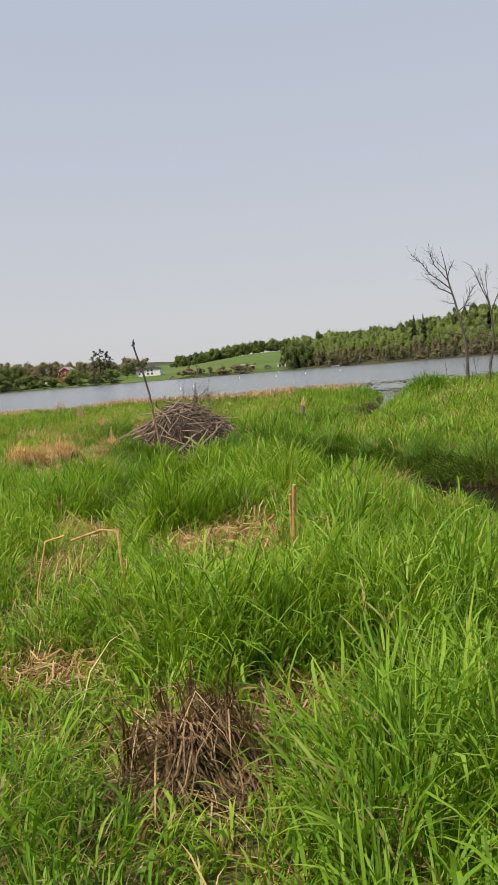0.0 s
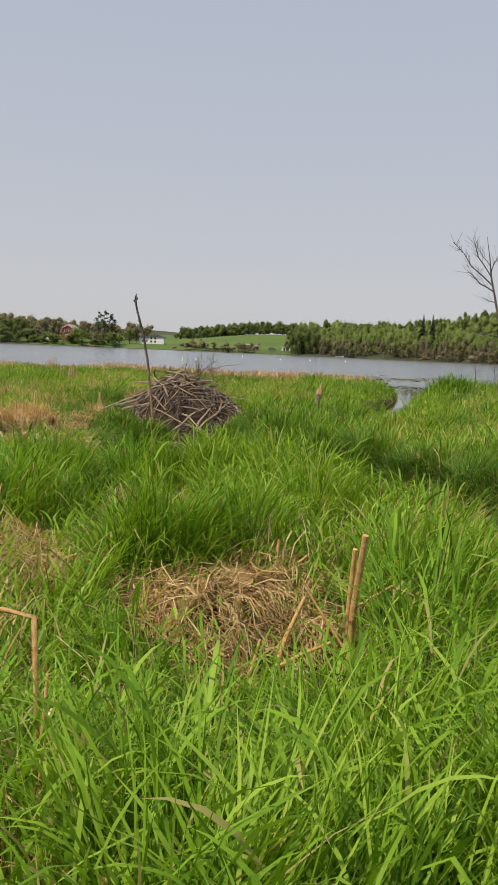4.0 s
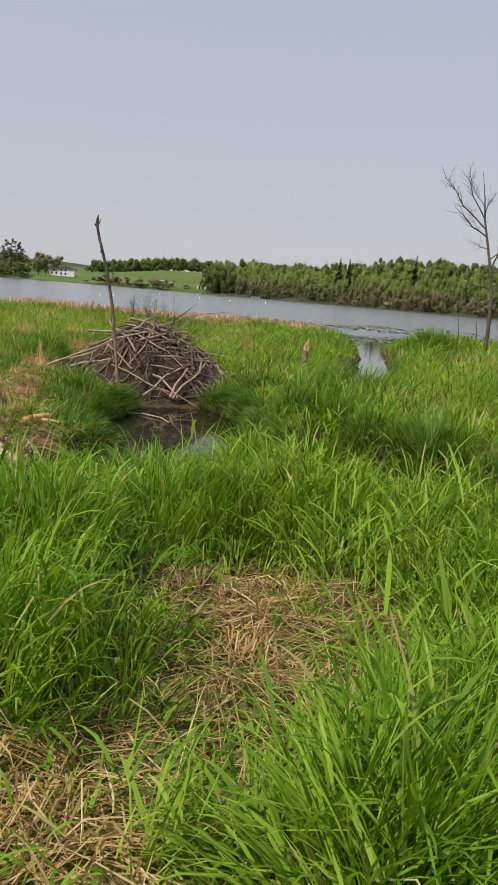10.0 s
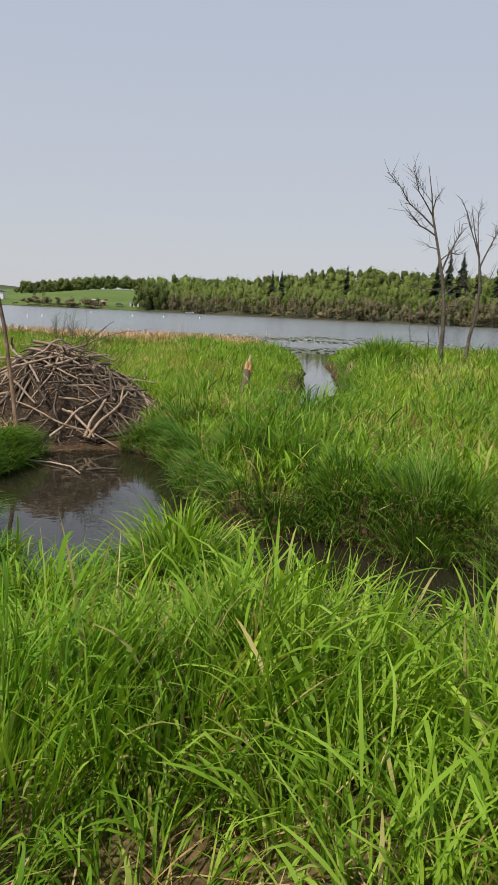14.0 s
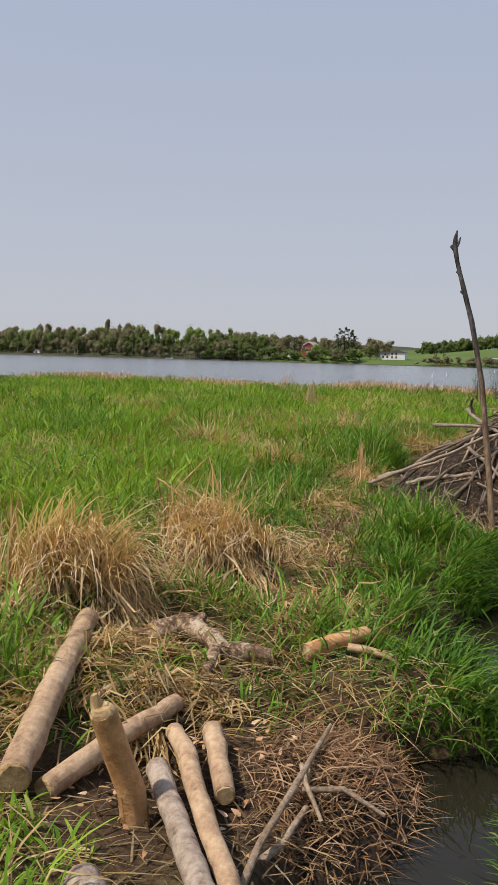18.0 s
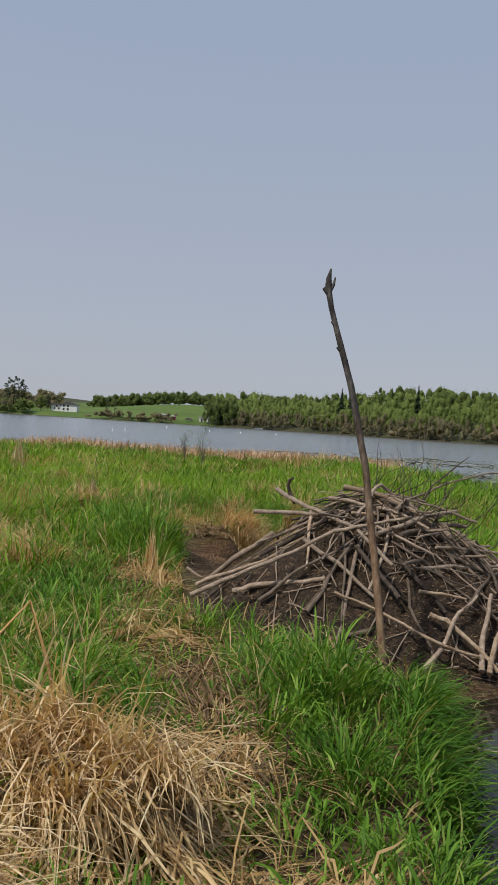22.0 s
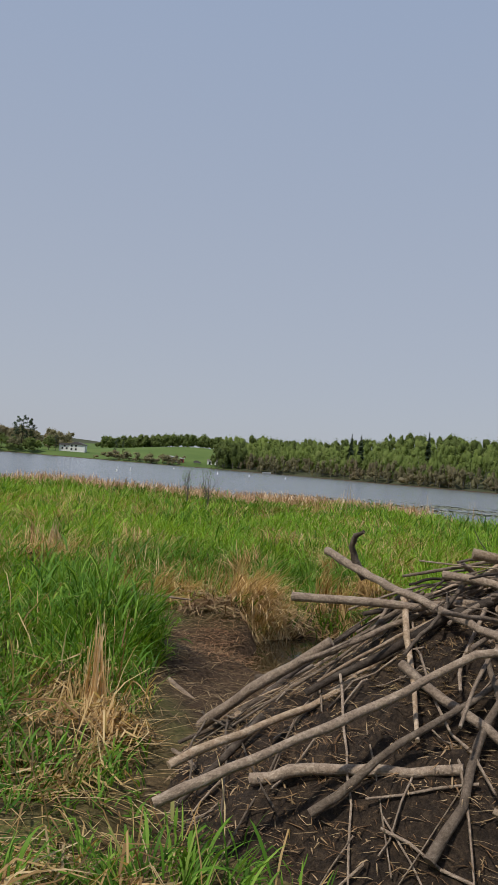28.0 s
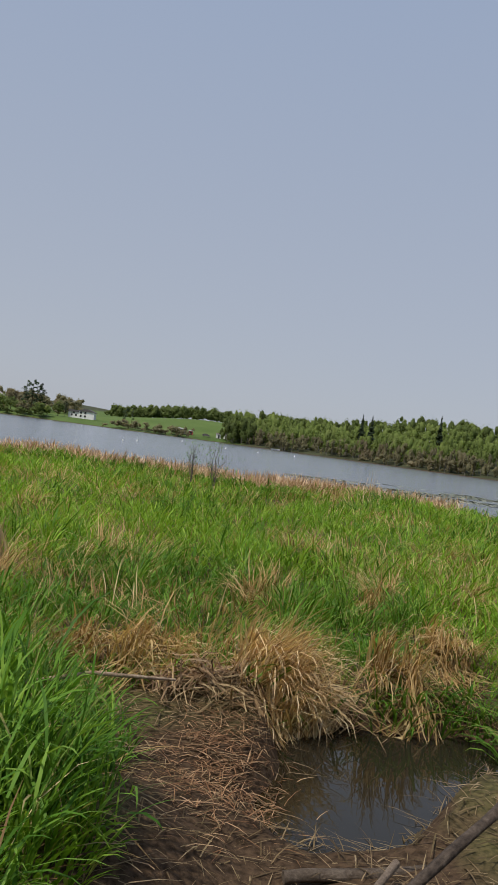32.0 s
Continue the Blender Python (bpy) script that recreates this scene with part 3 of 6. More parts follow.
def muddy(x, y):
    b = np.zeros(np.shape(x), bool)
    for px, py, r in MUDDY:
        b |= np.hypot(x - px, y - py) + (vnoise(x, y, 3, 22) - 0.5) * 0.35 < r
    return b


def bareness(x, y):
    b = np.zeros(np.shape(x))
    for px, py, r in BARE:
        b = np.maximum(b, smoothstep(1.15, 0.55, np.hypot(x - px, y - py) / r + (vnoise(x, y, 3, 21) - 0.5) * 0.5))
    return b


def scatter(rng, x0, x1, y0, y1, per_m2):
    n = int((x1 - x0) * (y1 - y0) * per_m2)
    return rng.uniform(x0, x1, n), rng.uniform(y0, y1, n)


LINE = [(3.43, -19.5), (3.1, -17.9), (2.9, -16.4), (2.37, -15.3), (1.75, -14.8), (1.45, -14.5), (1.55, -13.7), (1.47, -13.1), (1.6, -12.4), (1.5, -11.7), (1.65, -11.0), (1.77, -9.9), (1.2, -8.7), (0.7, -7.9), (0.0, -7.1), (-0.6, -6.5),
        (-0.94, -5.9), (-1.14, -5.3), (-1.55, -4.8), (-1.37, -4.3), (-1.15, -3.8), (-1.2, -3.4), (-1.05, -1.75), (-1.05, -0.7), (-1.2, 0.0), (-1.1, 0.75), (-0.8, 8.0)]


def walked_distance(x, y):
    return run_distance(x, y, [(a, b, 0.0) for a, b in LINE])


def hash01(a, b, seed):
    return vnoise(np.floor(a) + 0.0, np.floor(b) + 0.0, 1.0 - 1e-9, seed)


def clumped(x, y, cell, seed):
    """The clump that each place belongs to: centre, distance from it in cells, and a number of its own."""
    best, bx, by = np.full(len(x), 1e9), np.zeros(len(x)), np.zeros(len(x))
    ix, iy = np.floor(x / cell), np.floor(y / cell)
    for ox in (-1, 0, 1):
        for oy in (-1, 0, 1):
            cx = (ix + ox + 0.1 + 0.8 * hash01(ix + ox, iy + oy, seed)) * cell
            cy = (iy + oy + 0.1 + 0.8 * hash01(ix + ox, iy + oy, seed + 1)) * cell
            d = np.hypot(x - cx, y - cy)
            near = d < best
            best, bx, by = np.where(near, d, best), np.where(near, cx, bx), np.where(near, cy, by)
    return bx, by, best / cell, vnoise(bx, by, 7.3, seed + 2)


def arched(name, base, length, width, azimuth, tilt, curl, mat, seed=0, kinked=0.0, segs=4):
    """Blades that rise and arch over: tilt is the lean at the foot and curl what the tip adds to it (radians); some are snapped."""
    n = len(base)
    rng = np.random.default_rng(seed)
    marks = {4: (0.0, 0.3, 0.58, 0.82, 1.0), 3: (0.0, 0.4, 0.75, 1.0), 2: (0.0, 0.55, 1.0)}[segs]
    broad = {4: (0.6, 1.0, 0.9, 0.58), 3: (0.7, 1.0, 0.7), 2: (0.85, 0.9)}[segs]
    snap, at = rng.random(n) < kinked, rng.uniform(0.45, 0.8, n)
    bow, twist = rng.normal(0, 0.35, n), rng.uniform(-0.8, 0.8, n) + np.pi / 2
    verts = np.zeros((n, 2 * segs + 1, 3), np.float32)
    c = np.array(base, float)
    for i in range(segs + 1):
        if i:
            mid = (marks[i] + marks[i - 1]) / 2
            a = tilt + curl * mid ** 1.5 + np.where(snap & (mid > at), 1.1, 0.0)
            az = azimuth + bow * mid
            step = (marks[i] - marks[i - 1]) * length
            c = c + np.stack([np.cos(az) * np.sin(a), np.sin(az) * np.sin(a), np.cos(a)], -1) * step[:, None]
        if i < segs:
            w = azimuth + twist * (1 - 0.25 * marks[i])
            side = np.stack([np.cos(w), np.sin(w), 0.25 * np.sin(5 * twist)], -1) * (width * broad[i] / 2)[:, None]
            verts[:, 2 * i], verts[:, 2 * i + 1] = c - side, c + side
        else:
            verts[:, 2 * segs] = c
    loop, start, total = [], [], []
    for i in range(segs - 1):
        start.append(len(loop))
        loop += [2 * i, 2 * i + 1, 2 * i + 3, 2 * i + 2]
        total.append(4)
    start.append(len(loop))
    loop += [2 * segs - 2, 2 * segs - 1, 2 * segs]
    total.append(3)
    k = np.arange(n)[:, None]
    return fast_mesh(name, verts.reshape(-1, 3), (np.array(loop)[None] + (2 * segs + 1) * k).ravel(), (np.array(start)[None] + len(loop) * k).ravel(), np.tile(total, n), mat)


def grass_layer(name, box, per_m2, height, width, near, far, seed, cell=0.5, segs=4, mat=GRASS, label="lush green marsh grass in uneven tufts", kinked=0.12, leaves=0.55, only=0.0):
    """Grass in a band of distances from the walked line: domed clumps of arching blades, thin where the ground is bare or wet."""
    rng = np.random.default_rng(seed)
    x, y = scatter(rng, *box, per_m2)
    d = walked_distance(x, y)
    keep = (d >= near) & (d < far)
    x, y = x[keep], y[keep]
    cx, cy, out, own = clumped(x, y, cell, 31)
    fx, fy, fout, fown = clumped(x, y, cell * 0.33, 51)
    pull = 0.65 * rng.random(len(x))
    x, y = x + (fx - x) * pull, y + (fy - y) * pull
    wd = water_distance(x, y)
    lush, bare, low = lushness(x, y), bareness(x, y), shortness(x, y)
    drift = vnoise(x, y, 0.45, 41)
    thin = np.maximum(smoothstep(0.5, 0.85, out), (own < only) * 1.67) * (1 - 0.7 * lush)
    keep = (wd > 0.04) & ~inside_lodge(x, y) & ~muddy(x, y) & (rng.random(len(x)) > 0.6 * bare) & (rng.random(len(x)) < (0.55 + 0.7 * own + 0.5 * lush) * (1 - 0.6 * thin))
    x, y, out, own, fown, cx, cy, fx, fy, wd, lush, bare, low, drift = (a[keep] for a in (x, y, out, own, fown, cx, cy, fx, fy, wd, lush, bare, low, drift))
    n = len(x)
    L = height * (0.34 + 0.85 * own ** 1.5 + 0.2 * fown + 0.45 * (drift - 0.5)) * (1.15 - 0.5 * out) * rng.uniform(0.6, 1.1, n)
    L = L * (1 - 0.4 * lush) + lush * 0.68 * rng.uniform(0.55, 1.05, n) * (0.8 + 0.3 * own)
    L *= (1 - 0.5 * bare) * (1 - 0.6 * low) * (0.58 + 0.42 * smoothstep(0.1, 1.0, wd)) * (1 - 0.18 * smoothstep(-7.5, -4.5, y) * smoothstep(5, 3, np.abs(x + 1)))
    L *= np.where(x > 4.4 + 0.235 * y, 1.0, 0.65 + 0.35 * smoothstep(0.05, 0.5, run_distance(x, y, CREEK)))
    L *= 1 - 0.3 * smoothstep(5, 1, near_shore(x) - y)
    L *= 0.58 + 0.42 * smoothstep(0.1, 0.45, walked_distance(x, y))
    az = np.arctan2(y - 0.5 * (cy + fy), x - 0.5 * (cx + fx)) + rng.normal(0, 0.8, n)
    az = np.arctan2(np.sin(az) - 0.1, np.cos(az) + 0.3)
    tilt = np.clip(np.abs(rng.normal(0.12, 0.12, n)) + 0.38 * out * (1 - 0.5 * lush) + 1.2 * bare * rng.random(n), 0, 1.45)
    curl = rng.uniform(0.25, 1.35, n) * (1 - 0.35 * lush) + 0.25 * rng.normal(0, 1, n)
    w = width * rng.uniform(0.5, 1.3, n) * (1 + 0.2 * lush)
    # more than half are leaves that spring from the upper part of a stem and arch outwards
    leaf = rng.random(n) < leaves * (1 - 0.35 * lush)
    up = np.where(leaf, L * rng.uniform(0.25, 0.8, n), 0.0)
    x, y = x + np.where(leaf, np.cos(az) * np.sin(tilt) * up, 0), y + np.where(leaf, np.sin(az) * np.sin(tilt) * up, 0)
    z = ground_z(x, y) - 0.02 + up * np.cos(tilt)
    az = np.where(leaf, az + rng.normal(0, 0.9, n), az)
    tilt = np.where(leaf, rng.uniform(0.25, 0.95, n), tilt)
    curl = np.where(leaf, rng.uniform(0.5, 1.5, n), curl)
    L = np.where(leaf, np.clip(0.55 * L, 0.1, 0.3) * rng.uniform(0.7, 1.25, n), L)
    w = np.where(leaf, w * 1.25, w)
    ob = new(name, arched(name, np.stack([x, y, z], -1), L, w, az, tilt, curl, mat, seed, kinked, segs))
    return tagged(ob, label, "grass", kind="stuff")


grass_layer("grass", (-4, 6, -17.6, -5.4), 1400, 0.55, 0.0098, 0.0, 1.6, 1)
grass_layer("grass", (-4, 6, -5.4, 9), 1400, 0.53, 0.0095, 0.0, 1.6, 11, mat=GRASS_DIM, label="deep green marsh grass round the lodge, colour darkened for dimmer light")
grass_layer("grass", (-6, 9, -17, -5.4), 680, 0.54, 0.0115, 1.6, 3.8, 2, segs=3)
grass_layer("grass", (-6, 9, -5.4, 12), 680, 0.54, 0.0115, 1.6, 3.8, 12, segs=3)
grass_layer("grass", (-10, 12, -15, 17), 340, 0.52, 0.014, 3.8, 8, 3, 0.6, 3)
grass_layer("grass", (-16, 17, -8, 23), 220, 0.5, 0.0165, 8, 14, 4, 0.75, 2, kinked=0)
grass_layer("grass", (-22, 24, 4, 31), 140, 0.46, 0.021, 14, 40, 5, 1.0, 2, kinked=0)
# darker sedge standing in scattered clumps
grass_layer("grass", (-9, 12, -3, 18), 150, 0.56, 0.013, 1.4, 8, 9, 1.1, 3, SEDGE, "clumps of darker sedge in the meadow", only=0.62)
grass_layer("grass", (-22, 24, -6, 31), 100, 0.54, 0.02, 8, 34, 10, 1.5, 2, SEDGE, "clumps of darker sedge in the meadow", 0, only=0.62)
# low growth close to the ground, between the tufts
grass_layer("grass", (-4, 6, -17.6, 9), 330, 0.26, 0.008, 0.0, 1.8, 8, segs=2, kinked=0, leaves=0)

grass_layer("grass", (-7, 13, -25, -17.6), 90, 0.5, 0.02, 0, 12, 6, segs=2, kinked=0)
grass_layer("grass", (-24, 28, -30, 31), 18, 0.45, 0.035, 8, 30, 7, 0.8, 2, kinked=0)


def bank_grass(name, box, per_m2, width, seed):
    """Blades that hang over the edges of the water."""
    rng = np.random.default_rng(seed)
    x, y = scatter(rng, *box, per_m2)
    wd = water_distance(x, y)
    keep = (wd > 0.0) & (wd < 0.26) & ~inside_lodge(x, y) & ~muddy(x, y) & (rng.random(len(x)) > 0.85 * bareness(x, y)) & (shortness(x, y) < 0.5) & ((run_distance(x, y, CREEK) > 0.3) | (x > 4.4 + 0.235 * y))
    x, y = x[keep], y[keep]
    e = 0.05
    gxx = water_distance(x + e, y) - water_distance(x - e, y)
    gyy = water_distance(x, y + e) - water_distance(x, y - e)
    n = len(x)
    az = np.arctan2(-gyy, -gxx) + rng.normal(0, 0.6, n)
    ob = new(name, arched(name, np.stack([x, y, ground_z(x, y) - 0.01], -1), rng.uniform(0.2, 0.42, n), width * rng.uniform(0.6, 1.3, n), az, rng.uniform(0.2, 0.7, n), rng.uniform(0.9, 2.0, n), SEDGE, seed, 0.05))
    return tagged(ob, "long green grass drooping over the water edge", "grass", kind="stuff")


bank_grass("bank_grass", (-1, 8, -14, 2), 2200, 0.011, 95)
bank_grass("bank_grass", (-1.5, 11, 2, 22), 400, 0.016, 96)


def sedge_tussock(x, y, r, h, count, seed, label="dense dark green sedge tussock on the bank", mat=SEDGE, width=0.009):
    """One tussock: a fountain of arching blades over a skirt of dead ones."""
    rng = np.random.default_rng(seed)
    ob = new("sedge_tussock")
    z0 = gz(x, y)
    ob.location = (x, y, z0)
    tagged(ob, label, "grass tussock", group="sedge tussocks")
    for nm, m, k, lo, hi, t0, t1 in (("foliage", mat, count, 0.6, 1.1, 0.02, 0.75), ("skirt", STRAW_OLD, count // 6, 0.3, 0.6, 0.7, 1.2)):
        a, q = rng.uniform(0, 2 * np.pi, k), np.sqrt(rng.random(k))
        bx, by = r * q * np.cos(a), r * q * np.sin(a)
        bz = np.maximum(ground_z(x + bx, y + by), -0.05) - z0 - 0.02 + 0.25 * h * (1 - q ** 2)
        p = part(nm, arched(nm, np.stack([bx, by, bz], -1), h * rng.uniform(lo, hi, k) * (1.05 - 0.25 * q), width * rng.uniform(0.55, 1.3, k), a + rng.normal(0, 0.5, k), t0 + (t1 - t0) * q * rng.uniform(0.5, 1.1, k), rng.uniform(0.5, 1.5, k), m, seed, 0.06, 4 if nm == "foliage" else 3), ob)
        p["kind"] = "stuff"
    return ob


for k, (x, y, r, h, count) in enumerate(((2.15, -0.35, 0.34, 0.44, 650), (2.55, 0.0, 0.36, 0.46, 600), (2.0, 0.35, 0.25, 0.36, 350), (2.72, -2.75, 0.3, 0.52, 700), (3.1, -3.25, 0.36, 0.56, 800), (2.85, -2.2, 0.32, 0.46, 500), (3.5, -3.85, 0.38, 0.56, 750), (3.95, -4.6, 0.42, 0.6, 700),
                                      (4.55, -5.4, 0.4, 0.58, 600), (5.2, -6.3, 0.42, 0.58, 500), (-0.3, -0.75, 0.24, 0.36, 420), (-0.5, -1.4, 0.28, 0.38, 480), (-0.42, -2.1, 0.22, 0.3, 320), (8.3, 12.0, 0.8, 0.75, 800), (9.2, 12.8, 0.7, 0.65, 500), (6.2, -7.2, 0.45, 0.55, 400))):
    sedge_tussock(x, y, r, 0.85 * h, count, 300 + k, width=0.009 if y < 5 else 0.02)
LUSH_LABEL = "tall bright green clump of arching grass"
for k, (x, y, r, h, count) in enumerate(((1.98, -11.45, 0.3, 0.66, 380), (2.3, -11.1, 0.3, 0.62, 340), (1.9, -6.15, 0.26, 0.6, 420), (2.95, -15.1, 0.3, 0.66, 360), (3.7, -14.6, 0.32, 0.7, 360), (-1.55, 3.45, 0.2, 0.36, 220), (-1.85, 3.1, 0.22, 0.38, 200), (-1.9, 4.1, 0.24, 0.4, 200))):
    sedge_tussock(x, y, r, 0.84 * h, count, 340 + k, LUSH_LABEL, GRASS, 0.013)


def old_growth(name, box, per_m2, width, near, far, seed):
    """Dead stems still standing in the meadow, in drifts."""
    rng = np.random.default_rng(seed)
    x, y = scatter(rng, *box, per_m2)
    d = walked_distance(x, y)
    keep = (d >= near) & (d < far) & (water_distance(x, y) > 0.1) & ~inside_lodge(x, y) & ~muddy(x, y) & (shortness(x, y) < 0.3) & (run_distance(x, y, CREEK) > 0.8)
    keep &= rng.random(len(x)) < 0.04 + 2.6 * np.clip(vnoise(x, y, 0.6, 65) - 0.56, 0, 1) + 2.2 * np.clip(vnoise(x, y, 1.7, 66) - 0.62, 0, 1)
    x, y = x[keep], y[keep]
    n = len(x)
    ob = new(name, arched(name, np.stack([x, y, ground_z(x, y) + rng.uniform(-0.02, 0.1, n)], -1), rng.uniform(0.2, 0.5, n), width * rng.uniform(0.6, 1.3, n), vnoise(x, y, 0.8, 67) * 9 + rng.normal(0, 0.6, n), rng.uniform(0.1, 0.9, n), rng.uniform(0.4, 1.8, n), STRAW, seed, 0.2, 3))
    return tagged(ob, "scattered dead tan stems among the green grass", "dead grass", kind="stuff")


old_growth("old_stems", (-7, 10, -18, 12), 230, 0.0075, 0.0, 4.5, 91)
old_growth("old_stems", (-14, 15, -8, 24), 90, 0.012, 4.5, 12, 92)
old_growth("old_stems", (-22, 20, 4, 30), 40, 0.018, 12, 60, 93)


def litter_layer(name, box, per_m2, width, near, far, seed):
    """Last year's flattened stems on the ground, thick on the bare patches."""
    rng = np.random.default_rng(seed)
    x, y = scatter(rng, *box, per_m2)
    d = walked_distance(x, y)
    keep = (d >= near) & (d < far) & (water_distance(x, y) > 0.08) & ~inside_lodge(x, y) & (shortness(x, y) < 0.4)
    x, y = x[keep], y[keep]
    keep = ~muddy(x, y) & (rng.random(len(x)) < 0.2 + 0.3 * vnoise(x, y, 0.8, 61) + 0.55 * bareness(x, y))
    x, y = x[keep], y[keep]
    n = len(x)
    z = ground_z(x, y) + rng.uniform(-0.005, 0.05, n)
    az = (vnoise(x, y, 1.1, 62) * 4 + vnoise(x, y, 0.4, 63) * 5) + rng.normal(0, 0.7, n)
    L = rng.uniform(0.12, 0.5, n)
    ob = new(name, blades(name, np.stack([x, y, z], -1), L, width * rng.uniform(0.6, 1.4, n), az, rng.uniform(0.75, 0.98, n), STRAW, seed=seed, rise=rng.uniform(-0.05, 0.35, n)))
    return tagged(ob, "flattened dry straw lying between the grass tufts", "straw", kind="stuff")


litter_layer("straw_litter", (-5, 8, -18, 9), 430, 0.0072, 0.0, 3.0, 71)
litter_layer("straw_litter", (-9, 12, -16, 20), 110, 0.014, 3.0, 9.0, 72)

# reddish chopped stems at the pool's edge and on the spit by the logs
CHOPPED = leafy("chopped_stems", [(0.0, (0.09, 0.045, 0.022)), (0.5, (0.26, 0.14, 0.07)), (1.0, (0.5, 0.33, 0.19))], through=0.1, rough=0.7)
rng = np.random.default_rng(19)
x, y = np.r_[rng.normal(-0.93, 0.15, 900), rng.normal(-0.22, 0.17, 900)], np.r_[rng.normal(4.7, 0.35, 900), rng.normal(-4.8, 0.28, 900)]
n = len(x)
tagged(new("chopped_stems", blades("chopped_stems", np.stack([x, y, np.maximum(ground_z(x, y), np.where(y < 0, 0.17, 0.0) - 0.2 * (np.hypot((x + 0.22) / 0.38, (y + 4.8) / 0.62) ** 2.5 - 0.1) * (y < 0)) + 0.008], -1), rng.uniform(0.04, 0.22, n), rng.uniform(0.003, 0.008, n), rng.uniform(0, 6.28, n), rng.uniform(0.8, 0.98, n), CHOPPED, seed=20, rise=rng.uniform(-0.02, 0.3, n))),
       "reddish chopped stems strewn on wet mud", "litter", kind="stuff")

# dark wet litter on the mud
rng = np.random.default_rng(17)
x, y = scatter(rng, -1.8, 1.2, -6.6, 6.2, 420)
keep = muddy(x, y) & (water_distance(x, y) > -0.08) & ~inside_lodge(x, y)
x, y = x[keep], y[keep]
n = len(x)
tagged(new("mud_litter", blades("mud_litter", np.stack([x, y, np.maximum(ground_z(x, y), 0.0) + 0.006], -1), rng.uniform(0.04, 0.28, n), rng.uniform(0.003, 0.009, n), rng.uniform(0, 6.28, n), rng.uniform(0.75, 0.98, n), STRAW_OLD, seed=18, rise=rng.uniform(-0.05, 0.25, n))),
       "dark wet stems and bark lying on mud", "litter", kind="stuff")

# ---- beaver lodge ----
def lodge_height(x, y):
    r = np.sqrt(((x - 0.45) / 1.85) ** 2 + ((y - 1.5) / 1.62) ** 2)
    h = 1.2 * np.clip(1 - r ** 1.25, 0, 1) ** 0.95
    return h + 0.09 * (vnoise(x, y, 4, 51) - 0.5) * (h > 0.02) + 0.1 * (vnoise(x, y, 1.8, 52) - 0.5) * (h > 0.05) + 0.07 * (vnoise(x, y, 11, 53) - 0.5) + 0.04 * (vnoise(x, y, 26, 54) - 0.5) - 0.02


def lodge_z(x, y):
    return float(lodge_height(np.array([x]), np.array([y]))[0])


lodge = new("beaver_lodge")
lodge.location = (0.45, 1.5, 0.0)
tagged(lodge, "beaver lodge of grey sticks heaped over dark mud beside the pond", "beaver lodge")
LODGE_AT = Vector((0.45, 1.5, 0.0))

us, vs = np.meshgrid(np.linspace(0, 2 * np.pi, 181)[:-1], np.linspace(0, 1.12, 100))
lx, ly = 1.85 * vs * np.cos(us), 1.62 * vs * np.sin(us)
lz = np.where(vs > 1.05, -0.35, lodge_height(lx + 0.45, ly + 1.5))
ids = np.arange(us.size).reshape(us.shape)
nxt = np.roll(ids, -1, axis=1)
quads = np.stack([ids[:-1], nxt[:-1], nxt[1:], ids[1:]], -1).reshape(-1, 4)
part("mud_mound", fast_mesh("mud_mound", np.stack([lx, ly, lz], -1).reshape(-1, 3), quads.ravel(), np.arange(len(quads)) * 4, np.full(len(quads), 4), MUD, True), lodge, "dark damp mud packed with roots")


def lodge_stick(points, r0, r1, mat=STICK, name="stick", label="", sides=7, seed=0):
    pts = [Vector(p) - LODGE_AT for p in points]
    fine = []
    rnd = random.Random(seed)
    full = sum((b - a).length for a, b in zip(pts, pts[1:]))
    bow = Vector((rnd.gauss(0, 1), rnd.gauss(0, 1), rnd.gauss(0, 0.5))) * 0.022 * min(full, 1.1)
    ph, wav, gone = rnd.uniform(0, 6.28), rnd.uniform(4, 9), 0.0
    for a, b in zip(pts, pts[1:]):
        n = max(2, int((b - a).length / 0.09))
        for i in range(n):
            s = (gone + (b - a).length * i / n) / full
            fine.append(a.lerp(b, i / n) + bow * (math.sin(ph + wav * s) - math.sin(ph)) * min(1, 4 * s * (1 - s) + 0.15) + Vector((rnd.gauss(0, 1), rnd.gauss(0, 1), rnd.gauss(0, 1))) * 0.0025)
        gone += (b - a).length
    fine.append(pts[-1])
    r0, r1 = r0 * 0.84, r1 * 0.74
    m = len(fine) - 1
    radii = [(r0 + (r1 - r0) * i / m) * rnd.uniform(0.9, 1.12) for i in range(m + 1)]
    return part(name, tube(fine, radii, sides, mat, name, 0.06, seed), lodge, label)


# the large sticks one by one
lodge_stick([(-1.19, 0.62, 0.44), (-0.41, 0.78, 0.78), (-0.1, 0.78, 0.97), (0.5, 0.62, 1.14)], 0.024, 0.017, seed=1)
lodge_stick([(-0.68, 1.63, 1.01), (-0.2, 1.5, 1.02), (0.3, 1.4, 1.1)], 0.023, 0.02, seed=2)
lodge_stick([(-1.16, 0.9, 0.46), (-0.73, 1.18, 0.62), (-0.22, 1.4, 0.86)], 0.021, 0.019, STICK_PEELED, "peeled_stick", "long smooth pale stick", seed=30)
lodge_stick([(-1.36, 2.22, 0.12), (-0.95, 2.32, 0.15), (-0.62, 2.5, 0.2)], 0.018, 0.014, STICK_PEELED, "peeled_stick", "pale stick lying on mud", seed=31)
lodge_stick([(-0.41, 2.5, 1.15), (-0.26, 1.9, 1.09), (0.1, 0.75, 1.02), (0.3, 0.3, 0.8)], 0.027, 0.02, seed=3)
